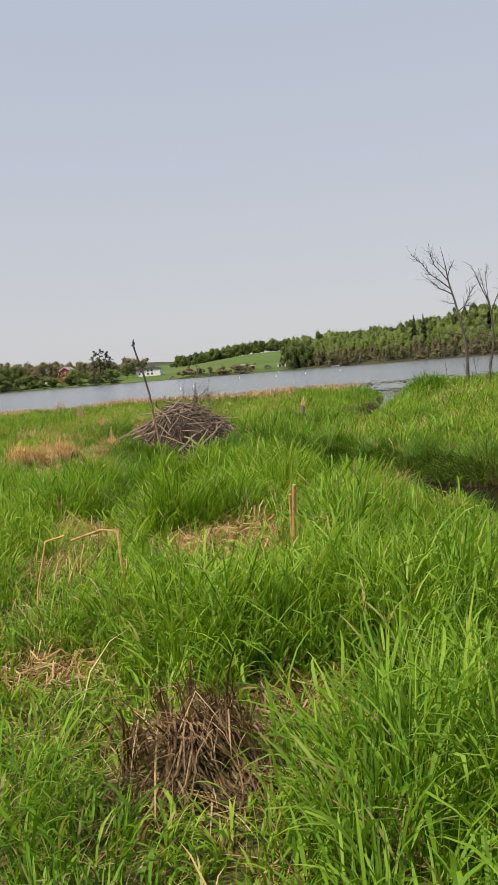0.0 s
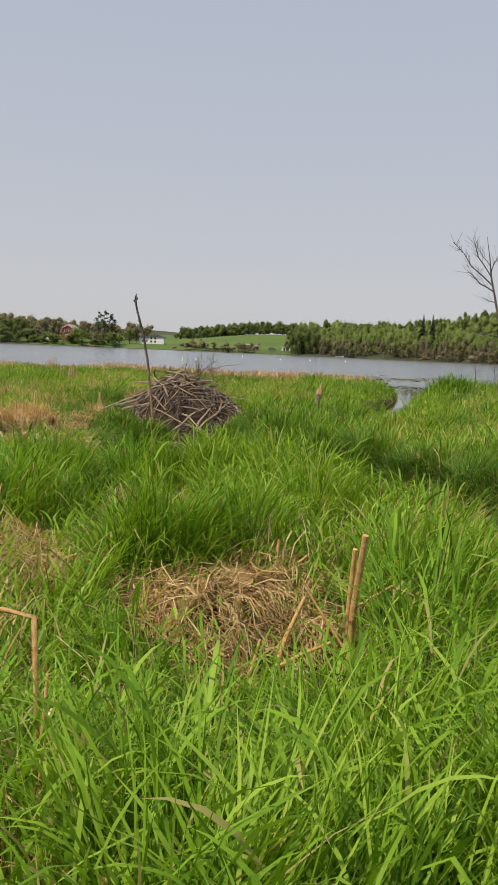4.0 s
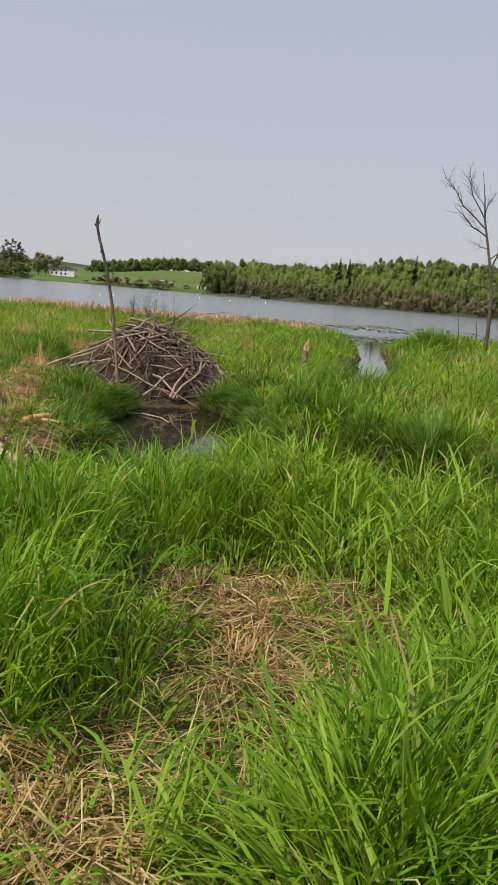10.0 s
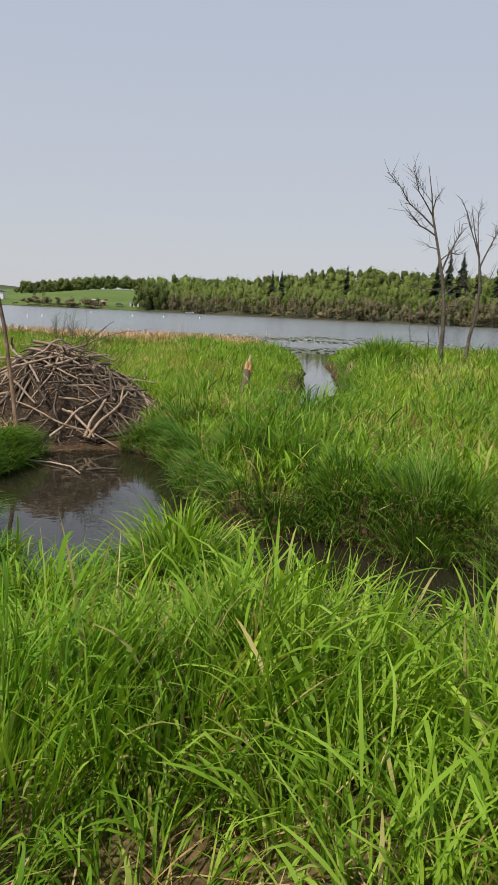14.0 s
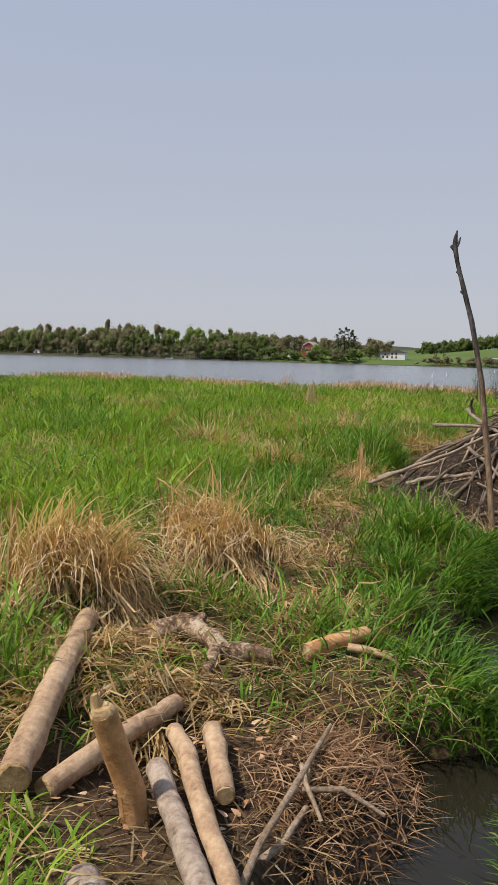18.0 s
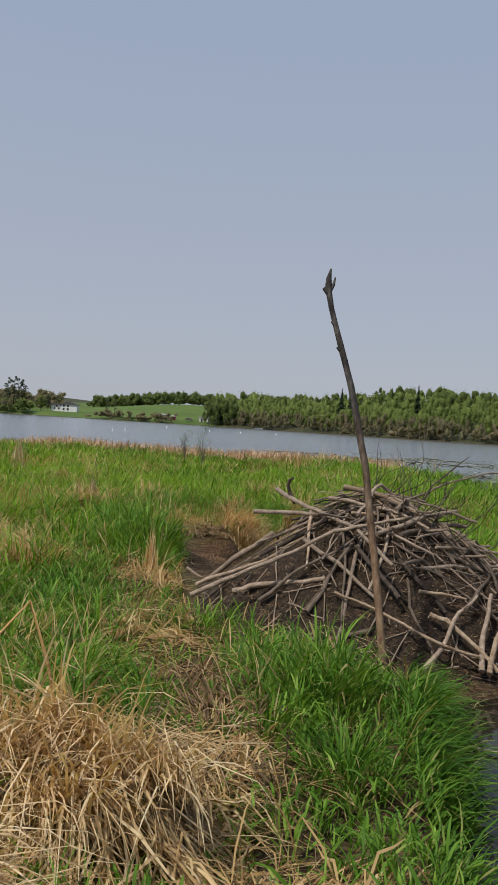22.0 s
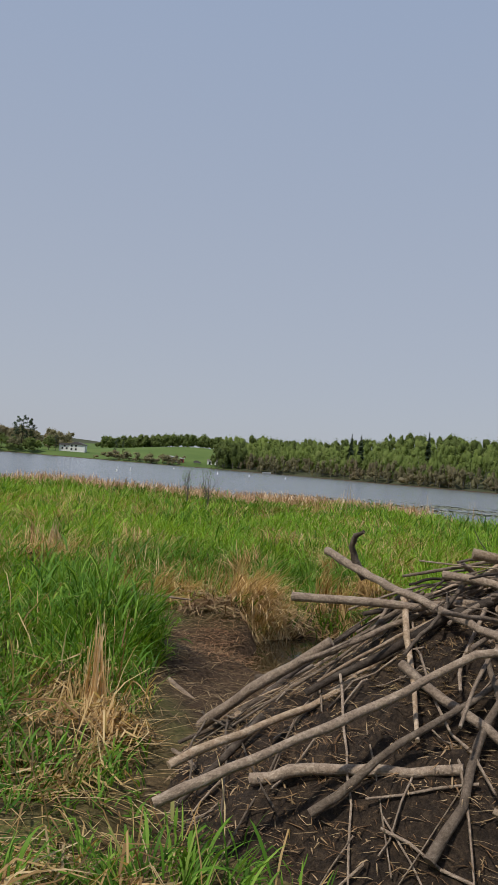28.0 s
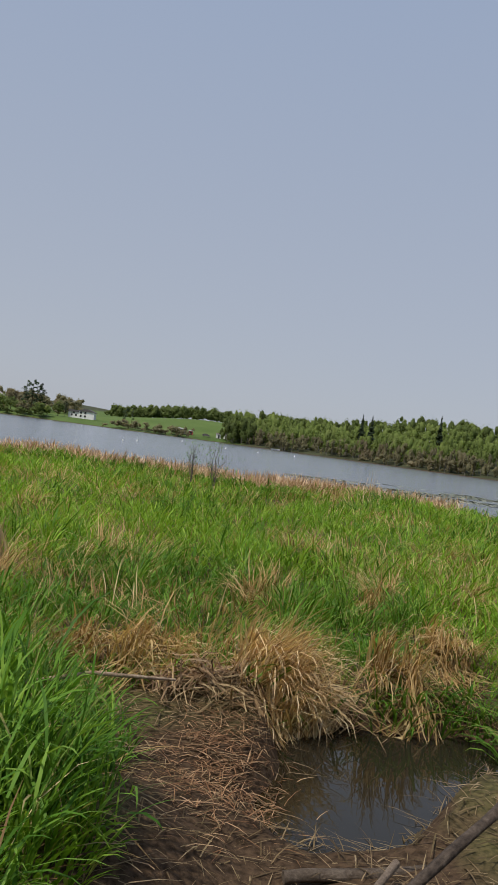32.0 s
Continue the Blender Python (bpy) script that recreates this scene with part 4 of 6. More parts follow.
lodge_stick([(-0.3, 2.0, 1.31), (-0.33, 2.06, 1.28), (-0.335, 2.1, 1.22), (-0.31, 2.12, 1.15), (-0.26, 2.08, 1.06)], 0.012, 0.03, BARK, "snag", "dark hooked stub", seed=4)
lodge_stick([(-0.65, 0.68, 0.41), (-0.21, 0.79, 0.7), (0.25, 0.97, 0.98)], 0.02, 0.015, seed=5)
lodge_stick([(-0.31, 0.41, 0.4), (-0.13, 0.6, 0.62), (0.09, 0.88, 0.87)], 0.024, 0.018, seed=6)
lodge_stick([(0.08, 1.4, 1.29), (0.42, 1.37, 1.24), (0.71, 1.22, 1.11)], 0.032, 0.024, STICK_PEELED, "peeled_stick", "pale orange freshly peeled stick", seed=7)
lodge_stick([(-0.1, 0.46, 0.55), (0.04, 0.4, 0.5), (0.47, 0.19, 0.37), (0.91, 0.05, 0.22)], 0.013, 0.017, STICK_PEELED, "peeled_stick", "thin pale peeled stick", seed=8)
lodge_stick([(0.96, -0.03, 0.12), (1.16, 0.3, 0.34), (1.34, 0.62, 0.54), (1.38, 0.85, 0.7)], 0.028, 0.018, STICK_PEELED, "peeled_stick", "pale stick with a gnawed foot", seed=9)
lodge_stick([(0.92, 0.0, 0.13), (1.03, 0.28, 0.37), (1.16, 0.58, 0.57)], 0.026, 0.022, seed=10)
lodge_stick([(0.48, -0.07, 0.14), (0.74, 0.19, 0.38), (1.03, 0.52, 0.57)], 0.022, 0.015, seed=11)
lodge_stick([(0.6, 0.29, 0.45), (0.74, 0.27, 0.42), (1.04, 0.0, 0.13)], 0.024, 0.021, STICK_PEELED, "peeled_stick", "pale gnawed stick", seed=12)
lodge_stick([(1.18, 1.22, 0.87), (1.21, 0.86, 0.73), (1.24, 0.58, 0.55)], 0.02, 0.015, seed=13)
lodge_stick([(0.55, 0.43, 0.6), (0.92, 0.45, 0.55)], 0.017, 0.014, STICK_PEELED, "peeled_stick", "short pale peeled stick", seed=14)
lodge_stick([(0.38, 0.36, 0.55), (0.11, 0.82, 0.86)], 0.024, 0.02, BARK, seed=15)
lodge_stick([(0.75, 1.4, 1.14), (0.85, 1.45, 1.33), (1.21, 1.5, 1.62)], 0.014, 0.006, STICK, "branch", seed=16)
lodge_stick([(0.61, 1.4, 1.2), (0.98, 1.5, 1.3), (1.44, 1.5, 1.48), (1.84, 1.5, 1.54)], 0.015, 0.004, STICK, "branch", seed=17)
lodge_stick([(-1.05, 1.9, 0.3), (-0.84, 1.6, 0.57), (-0.5, 1.5, 0.84)], 0.034, 0.03, seed=18)
lodge_stick([(1.05, -0.02, 0.1), (1.3, 0.12, 0.15), (1.55, 0.32, 0.18)], 0.038, 0.032, BARK, "root", "thick dark root at the waterline", seed=19)
lodge_stick([(1.04, 0.06, 0.17), (1.2, -0.06, 0.1), (1.36, -0.2, 0.04)], 0.014, 0.01, STICK, seed=27)
lodge_stick([(-1.25, 1.92, 0.12), (-0.96, 2.43, 0.13), (-0.6, 3.2, 0.15), (-0.27, 3.75, 0.2)], 0.014, 0.02, STICK, "stick", seed=29)
lodge_stick([(-1.02, 2.2, 0.06), (-0.64, 2.85, 0.16), (-0.32, 3.3, 0.36), (0.0, 3.5, 0.56)], 0.028, 0.026, BARK, "stick", seed=20)
lodge_stick([(-0.67, 3.81, 0.07), (-0.23, 3.91, 0.09), (0.4, 4.08, 0.12)], 0.028, 0.03, STICK, "stick", seed=21)
lodge_stick([(0.09, 4.24, 0.08), (0.45, 4.47, 0.12)], 0.024, 0.026, STICK, "stick", seed=22)
lodge_stick([(-1.38, 2.44, 0.14), (-1.0, 2.5, 0.13), (-0.6, 2.6, 0.18)], 0.02, 0.017, STICK, "stick", seed=23)
lodge_stick([(-1.28, 3.1, 0.2), (-1.0, 2.8, 0.1), (-0.75, 2.6, 0.2)], 0.02, 0.014, STICK, "stick", seed=24)
lodge_stick([(0.3, 0.9, 0.96), (0.7, 1.12, 1.07), (1.11, 1.45, 1.13)], 0.026, 0.022, STICK, "stick", seed=28)
lodge_stick([(-0.85, 0.92, 0.42), (-0.5, 0.78, 0.52), (-0.15, 0.62, 0.62)], 0.03, 0.026, STICK, "stick", seed=25)
lodge_stick([(0.78, 0.87, 0.88), (1.4, 1.4, 0.8), (1.89, 1.5, 0.74)], 0.016, 0.01, STICK, "stick", seed=26)

# the heap: sticks laid over the mound, mostly sloping outwards
rnd = random.Random(5)
for k in range(270):
    a = rnd.uniform(0, 2 * math.pi)
    v = rnd.random() ** 0.6 * 0.93
    cx, cy = 0.45 + 1.8 * v * math.cos(a), 1.5 + 1.58 * v * math.sin(a)
    if (cy < 0.9 and cx > 0.2 and rnd.random() < 0.65) or (cx < -0.25 and cy > 1.0 and rnd.random() < 0.6) or (cx < 0.3 and cy < 1.05 and rnd.random() < 0.6):
        continue                                    # the front by the water is mostly bare mud
    turn = a + rnd.choice((rnd.gauss(0, 0.45), rnd.gauss(1.4, 0.5)))
    L = rnd.choice((0.35, 0.55, 0.8, 1.1, 1.4)) * rnd.uniform(0.8, 1.2)
    r = rnd.choice((0.005, 0.007, 0.009, 0.012, 0.015, 0.019, 0.023)) * rnd.uniform(0.85, 1.15)
    dx, dy = math.cos(turn), math.sin(turn)
    lift = rnd.uniform(0.0, 0.06) + r * 0.6 + 0.2 * rnd.random() * max(0, 0.7 - v)
    pts = []
    za, zb = lodge_z(cx - dx * L / 2, cy - dy * L / 2), lodge_z(cx + dx * L / 2, cy + dy * L / 2)
    zc = lodge_z(cx, cy)
    k2 = max(0.0, zc - (za + zb) / 2)
    for s in (-0.5, -0.25, 0, 0.25, 0.5):
        x, y = cx + dx * L * s, cy + dy * L * s
        line = za + (zb - za) * (s + 0.5) + k2 * 0.9
        pts.append((x, y, max(0.55 * line + 0.45 * lodge_z(x, y), 0.02) + lift))
    pale = rnd.random() < 0.05
    lodge_stick(pts, r, r * rnd.uniform(0.55, 0.9), STICK_PEELED if pale else (BARK if rnd.random() < 0.15 else STICK), "peeled_stick" if pale else "stick", seed=100 + k, sides=6)

# the countless thinner sticks below and between them, as one mass
sv, sf = [], []
for k in range(230):
    a, v = rnd.uniform(0, 2 * math.pi), rnd.random() ** 0.6
    cx, cy = 0.45 + 1.8 * v * math.cos(a), 1.5 + 1.58 * v * math.sin(a)
    turn = a + rnd.gauss(0, 1.4)
    L, r = rnd.uniform(0.12, 0.5), rnd.uniform(0.0025, 0.007)
    d = Vector((math.cos(turn), math.sin(turn), 0))
    w = Vector((-d.y, d.x, 0)) * r
    q = len(sv)
    for s in (-0.5, -0.17, 0.17, 0.5):
        p = Vector((cx, cy, 0)) + d * L * s
        p.z = max(lodge_z(p.x, p.y), 0.0) + 0.008 + rnd.uniform(0, 0.035)
        p += w * rnd.uniform(-1.5, 1.5)
        sv += [p - w - LODGE_AT, p + Vector((0, 0, r * 1.3)) - LODGE_AT, p + w - LODGE_AT]
    for i in range(3):
        b = q + 3 * i
        sf += [(b, b + 1, b + 4, b + 3), (b + 1, b + 2, b + 5, b + 4), (b + 2, b, b + 3, b + 5)]
fill = part("small_stick", mesh_from("small_stick", sv, sf, STICK, True), lodge, "thin grey sticks packed in the heap")
fill["kind"] = "stuff"

# short thick pieces jutting from the crown
for k in range(24):
    a, v = rnd.uniform(0, 2 * math.pi), rnd.random() * 0.6
    p = Vector((0.6 + 1.3 * v * math.cos(a), 1.4 + 1.0 * v * math.sin(a), 0))
    p.z = lodge_z(p.x, p.y) + 0.03
    d = Vector((math.cos(a + rnd.gauss(0, 0.7)), math.sin(a + rnd.gauss(0, 0.7)), rnd.uniform(-0.1, 0.25))).normalized() * rnd.uniform(0.2, 0.45)
    r = rnd.uniform(0.012, 0.024)
    lodge_stick([p - d * 0.5, p, p + d], r, r * 0.85, STICK_PEELED if k % 4 == 0 else STICK, "peeled_stick" if k % 4 == 0 else "stick", seed=800 + k, sides=7)

# thin twigs standing out of the top, and the tangle on the lake side
for k in range(85):
    a = rnd.uniform(0, 2 * math.pi)
    v = rnd.random() * 0.55
    cx, cy = max(0.35, 0.75 + 1.5 * v * math.cos(a)), 1.6 + 1.3 * v * math.sin(a)
    z0 = lodge_z(cx, cy)
    L = rnd.uniform(0.25, 0.85)
    tilt = Vector((rnd.gauss(0.4, 0.5), rnd.gauss(0.2, 0.5), rnd.uniform(0.15, 0.9))).normalized()
    p0 = Vector((cx, cy, z0))
    p1 = p0 + tilt * L * 0.55
    p2 = p1 + (tilt + Vector((rnd.gauss(0, 0.4), rnd.gauss(0, 0.4), rnd.gauss(0.1, 0.3)))).normalized() * L * 0.45
    lodge_stick([p0, p1, p2], 0.006, 0.0025, BARK, "twig", seed=400 + k, sides=5)

# debris pressed into the mud: chips, bark strips and straw
rng = np.random.default_rng(9)
n = 21000
a, v = rng.uniform(0, 2 * np.pi, n), rng.random(n) ** 0.55 * 1.02
x, y = 0.45 + 1.85 * v * np.cos(a), 1.5 + 1.62 * v * np.sin(a)
z = np.maximum(lodge_height(x, y), 0.0) + 0.004
deb = new("debris", blades("debris", np.stack([x, y, z], -1), rng.uniform(0.02, 0.14, n), rng.uniform(0.0025, 0.008, n), rng.uniform(0, 6.28, n), rng.uniform(0.7, 0.98, n), STRAW_BROWN, seed=3, rise=rng.uniform(-0.15, 0.35, n)))
deb.parent, deb.location = lodge, -LODGE_AT
deb["label"], deb["kind"] = "bark shreds and dry stems in the mud", "stuff"

# ---- the tall crooked pole stuck into the bank before the lodge ----
pole = new("upright_pole")
pole.location = (0.18, -0.2, 0.06)
tagged(pole, "tall crooked bare wooden pole with forked tip in the bank", "pole")
line = [(x, -0.218 + 0.122 * z, z) for x, z in ((0.0, -0.45), (-0.05, -0.06), (-0.08, 0.3), (-0.115, 0.6), (-0.155, 0.89), (-0.18, 1.05), (-0.2, 1.2), (-0.238, 1.48), (-0.275, 1.64), (-0.305, 1.78), (-0.36, 2.02), (-0.4, 2.15), (-0.437, 2.27), (-0.485, 2.43), (-0.52, 2.55), (-0.545, 2.67))]
part("stem", tube(line, [0.028, 0.028, 0.0265, 0.027, 0.026, 0.025, 0.025, 0.024, 0.0235, 0.023, 0.0235, 0.022, 0.0225, 0.02, 0.0195, 0.022], 10, POLE_WOOD, "stem", 0.05, 3), pole)
part("fork", tube([(-0.54, 0.104, 2.64), (-0.55, 0.112, 2.7), (-0.547, 0.12, 2.76), (-0.537, 0.127, 2.83)], [0.019, 0.025, 0.019, 0.005], 8, POLE_WOOD, "fork", 0.1, 5), pole, "dark split tip")
part("fork", tube([(-0.54, 0.106, 2.67), (-0.515, 0.112, 2.72), (-0.505, 0.118, 2.77)], [0.016, 0.012, 0.005], 7, POLE_WOOD, "fork", 0.1, 6), pole, "dark stub beside the tip")
part("stub", tube([(-0.545, 0.104, 2.65), (-0.585, 0.1, 2.69)], [0.02, 0.012], 7, POLE_WOOD, "stub", 0.1, 7), pole)
part("stub", tube([(-0.435, 0.055, 2.25), (-0.473, 0.045, 2.285)], [0.014, 0.008], 6, POLE_WOOD, "stub", 0.1, 8), pole)
part("stub", tube([(-0.485, 0.077, 2.43), (-0.52, 0.067, 2.46)], [0.014, 0.007], 6, POLE_WOOD, "stub", 0.1, 9), pole)

# ---- dry clumps, bent reeds ----
CHIP = leafy("wood_chip", [(0.0, (0.4, 0.2, 0.1)), (0.6, (0.55, 0.33, 0.19)), (1.0, (0.66, 0.5, 0.34))], through=0.05, rough=0.7)
REED_DRY_STALK = wood_material("dry_reed_stalk", [(0.3, (0.36, 0.18, 0.06)), (0.52, (0.6, 0.36, 0.14)), (0.72, (0.72, 0.52, 0.28))], scale=30, tone=0.15)
def straw_clump(x, y, r, h, count, seed, lean_to=None, label="slumped clump of dry tan grass among green tufts", mat=STRAW, width=0.008):
    """Dead grass slumped over a low mound: a dark rotting heart and a pale drape over it."""
    ob = new("dead_grass_clump")
    ob.location = (x, y, gz(x, y))
    tagged(ob, label, "dead grass", group="dead grass clumps")
    long = 0.3 + 0.4 * h
    k = part("heart", drape("heart", x, y, r, h * 0.45, count // 7 + 30, width * 0.9, long * 0.6, STRAW_OLD, seed + 50, lean_to), ob)
    k["kind"] = "stuff"
    k = part("drape", drape("drape", x, y, r, h * 0.5, count // 2 if h > 0.15 else count, width, long, mat, seed, lean_to), ob)
    k["kind"] = "stuff"
    if h > 0.15:
        rng = np.random.default_rng(seed + 70)
        locks = max(7, count // 45)
        la, lq = rng.uniform(0, 2 * np.pi, locks), 0.75 * r * np.sqrt(rng.random(locks))
        way = la + rng.normal(0, 0.7, locks) if lean_to is None else lean_to + rng.normal(0, 0.55, locks)
        size, lean, over = rng.uniform(0.6, 1.15, locks), rng.uniform(0.05, 0.6, locks), rng.uniform(1.0, 2.3, locks)
        n = count // 2
        i = rng.integers(0, locks, n)
        bx, by = lq[i] * np.cos(la[i]) + rng.normal(0, 0.05, n), lq[i] * np.sin(la[i]) + rng.normal(0, 0.05, n)
        if lean_to is not None:
            bx, by = bx - 0.35 * r * math.cos(lean_to), by - 0.35 * r * math.sin(lean_to)
        bz = ground_z(x + bx, y + by) - gz(x, y) + 0.2 * h
        L = (0.3 + 0.95 * h) * size[i] * rng.uniform(0.7, 1.15, n)
        k = part("slumped_straw", arched("slumped_straw", np.stack([bx, by, bz], -1), L, width * rng.uniform(0.6, 1.4, n), way[i] + rng.normal(0, 0.25, n), lean[i] + rng.normal(0, 0.1, n), over[i] + rng.normal(0, 0.25, n), mat, seed + 71, 0.15), ob)
        k["kind"] = "stuff"
    return ob


HEAP = "large slumped heap of dry tan grass beside logs"
BANK = "dry grass bank drooping over the small pool"
MAT = "flat mat of dry straw between green tufts"
straw_clump(-1.95, -3.85, 0.44, 0.44, 1900, 1, -0.8, HEAP, STRAW_PALE, 0.0085)
straw_clump(-1.5, -2.75, 0.5, 0.4, 1900, 2, -1.2, "large slumped heap of dry tan grass with bent reeds", STRAW_PALE, 0.0085)
straw_clump(-1.05, -2.3, 0.36, 0.1, 420, 3, -0.8, MAT)
straw_clump(-0.95, -1.45, 0.36, 0.06, 320, 10, None, MAT, STRAW_BROWN, 0.007)
straw_clump(-0.75, -3.25, 0.35, 0.05, 450, 20, 0.2, MAT, STRAW, 0.007)
straw_clump(2.6, -12.05, 0.62, 0.13, 2300, 4, 2.2, "flattened mat of dry straw in a trodden hollow", STRAW, 0.007)
straw_clump(2.5, -12.75, 0.36, 0.06, 600, 35, 1.6, "flattened mat of dry straw in a trodden hollow", STRAW, 0.007)
straw_clump(2.85, -11.35, 0.4, 0.12, 600, 5)
straw_clump(2.92, -16.25, 0.3, 0.2, 620, 6, -1.4, "brown rotting grass clump in a hollow", STRAW_BROWN, 0.008)
straw_clump(3.4, -15.65, 0.28, 0.04, 300, 36, None, MAT, STRAW, 0.006)
straw_clump(-2.7, 2.15, 0.3, 0.26, 420, 8)
straw_clump(-2.45, -1.0, 0.3, 0.12, 300, 7)
straw_clump(-6.1, 5.4, 0.5, 0.3, 420, 9)
straw_clump(-0.98, 5.45, 0.27, 0.1, 520, 11, -0.8, BANK, STRAW_BROWN, 0.008)
straw_clump(-0.52, 5.68, 0.32, 0.25, 1600, 12, -0.7, BANK, STRAW_PALE, 0.008)
straw_clump(0.2, 6.05, 0.2, 0.3, 360, 13, -1.5, "dry grass tuft drooping over the small pool")
straw_clump(0.72, 6.7, 0.28, 0.26, 380, 14, -1.3)
straw_clump(-1.55, 5.7, 0.5, 0.16, 700, 15, -1.0, MAT)
straw_clump(-2.0, 9.0, 0.42, 0.34, 420, 16)
straw_clump(0.1, 11.0, 0.4, 0.36, 360, 17)
straw_clump(0.55, 8.6, 0.36, 0.3, 340, 18)
straw_clump(2.1, 12.2, 0.4, 0.34, 300, 19)
straw_clump(-2.9, 7.0, 0.4, 0.28, 420, 34)
straw_clump(-0.6, 8.2, 0.35, 0.24, 300, 41)
straw_clump(1.6, 9.4, 0.3, 0.26, 260, 42)
straw_clump(-3.8, 11.5, 0.5, 0.34, 360, 43)
straw_clump(1.45, -11.75, 0.42, 0.04, 360, 22, None, MAT, STRAW, 0.0065)
straw_clump(1.85, -9.4, 0.36, 0.04, 260, 23, None, MAT, STRAW, 0.0065)
straw_clump(1.0, -11.2, 0.36, 0.05, 450, 24, None, MAT, STRAW, 0.0065)
straw_clump(1.65, -10.2, 0.34, 0.04, 220, 25, None, MAT, STRAW, 0.0065)
straw_clump(1.45, -9.4, 0.35, 0.05, 220, 27, None, MAT, STRAW_BROWN, 0.0065)
straw_clump(2.5, 1.5, 0.55, 0.14, 700, 26, 0.5, "dry flattened grass at the foot of the lodge")
straw_clump(-1.14, -0.8, 0.26, 0.04, 180, 38, None, MAT, STRAW_BROWN)
straw_clump(-1.75, 2.55, 0.25, 0.1, 320, 39, -1.2)
straw_clump(-1.62, 1.6, 0.34, 0.08, 500, 40, None, MAT)
straw_clump(4.9, -10.7, 0.25, 0.14, 200, 28)
straw_clump(-1.15, -4.6, 0.5, 0.06, 620, 29, None, MAT)
straw_clump(-1.5, 0.1, 0.4, 0.08, 420, 30, None, MAT)
straw_clump(-4.2, 3.3, 0.4, 0.3, 360, 31)
straw_clump(-8.5, 9.5, 0.6, 0.38, 320, 32)
straw_clump(1.78, -15.1, 0.35, 0.1, 420, 33, None, MAT)


def reed_stalk(points, r, name="dry_reed", seed=0, label="", parent=None):
    me = tube(points, [r * (1 - 0.25 * i / (len(points) - 1)) for i in range(len(points))], 6, REED_DRY_STALK, name, 0.08, seed)
    return part(name, me, parent, label)


def reeds(x, y, stalks, label, leaves=0, seed=0):
    """A group of broken reed stalks; stalks are lists of points from the foot, then the radius."""
    base = new("broken_reeds")
    base.location = (x, y, gz(x, y))
    tagged(base, label, "reeds", group="broken reeds")
    for k, (pts, r) in enumerate(stalks):
        reed_stalk(pts, r, "stalk", seed + k, "", base)
    if leaves:
        rng = np.random.default_rng(seed)
        me = blades("leaves", np.stack([rng.normal(0, 0.05, leaves), rng.normal(0, 0.05, leaves), rng.uniform(0, 0.3, leaves)], -1), rng.uniform(0.15, 0.4, leaves), rng.uniform(0.008, 0.016, leaves),
                    rng.uniform(0, 6.28, leaves), rng.uniform(0.4, 0.95, leaves), REED_DRY, droop=2.4, seed=seed)
        part("leaves", me, base, "limp dry leaves")
    return base


reeds(3.32, -12.83, [([(0, 0, -0.1), (0.0, -0.05, 0.35), (0.03, -0.15, 0.74)], 0.02), ([(-0.02, 0.03, -0.1), (-0.02, 0.0, 0.3), (-0.01, -0.1, 0.66)], 0.015),
                     ([(0.02, 0, 0.35), (0.2, 0.15, 0.42), (0.42, 0.3, 0.3)], 0.008), ([(0, 0, 0.1), (-0.12, 0.05, 0.25), (-0.24, 0.1, 0.42)], 0.008)], "broken amber reed stalks standing in green grass", 14, 1)
reeds(2.9, -12.85, [([(-0.13, -0.1, -0.12), (-0.07, -0.06, 0.14), (-0.02, -0.02, 0.34)], 0.011), ([(0.06, 0.05, -0.12), (0.03, 0.02, 0.12), (-0.01, -0.02, 0.33)], 0.01), ([(-0.13, -0.03, 0.1), (0.04, -0.06, 0.13), (0.2, -0.1, 0.11)], 0.013),
                    ([(0.04, 0.26, 0.02), (0.1, 0.4, 0.2), (0.2, 0.58, 0.38)], 0.015), ([(0.06, 0.18, 0.12), (0.2, 0.2, 0.2), (0.34, 0.22, 0.26)], 0.013)],
      "crossed broken reed stalks over a dark hollow", 0, 7)
reeds(2.92, -11.5, [([(0, 0, -0.1), (0.0, 0.02, 0.2), (0.01, 0.05, 0.3)], 0.014), ([(0.02, 0, -0.05), (0.08, 0.02, 0.1), (0.2, 0.05, 0.2)], 0.012)], "dark broken reed stump by the straw hollow", 6, 12)
reeds(2.22, -14.3, [([(0, 0.02, -0.1), (0.01, 0.01, 0.35), (0.0, 0.0, 0.69), (-0.12, 0.05, 0.69), (-0.34, 0.12, 0.62)], 0.011), ([(0.02, 0.0, -0.1), (0.03, 0.0, 0.3), (0.04, 0.02, 0.5)], 0.008)],
      "tall dry reed snapped and folded over", 16, 17)
reeds(1.55, -14.1, [([(0, 0, -0.1), (0.03, 0.05, 0.3), (0.1, 0.1, 0.62), (0.25, 0.05, 0.66)], 0.01)], "leaning snapped dry reed", 4, 23)
reeds(-1.78, -2.15, [([(0.08, 0.05, 0.1), (0.02, 0.02, 0.4), (-0.07, 0.0, 0.68), (-0.2, -0.1, 0.52), (-0.3, -0.18, 0.38)], 0.009), ([(-0.3, -0.2, 0.1), (-0.38, -0.22, 0.52), (-0.3, -0.26, 0.5), (-0.15, -0.3, 0.42)], 0.008)],
      "tall snapped dry reeds bent over a straw heap", 8, 29)
reeds(3.95, -11.2, [([(0, 0, -0.1), (0.02, 0, 0.2), (0.08, 0, 0.36)], 0.01)], "short dry reed stub in green grass", 8, 33)
reeds(-2.4, -3.0, [([(0, 0, -0.1), (0.0, 0.0, 0.3), (0.1, -0.05, 0.44)], 0.007)], "short snapped dry reed beside straw", 4, 37)


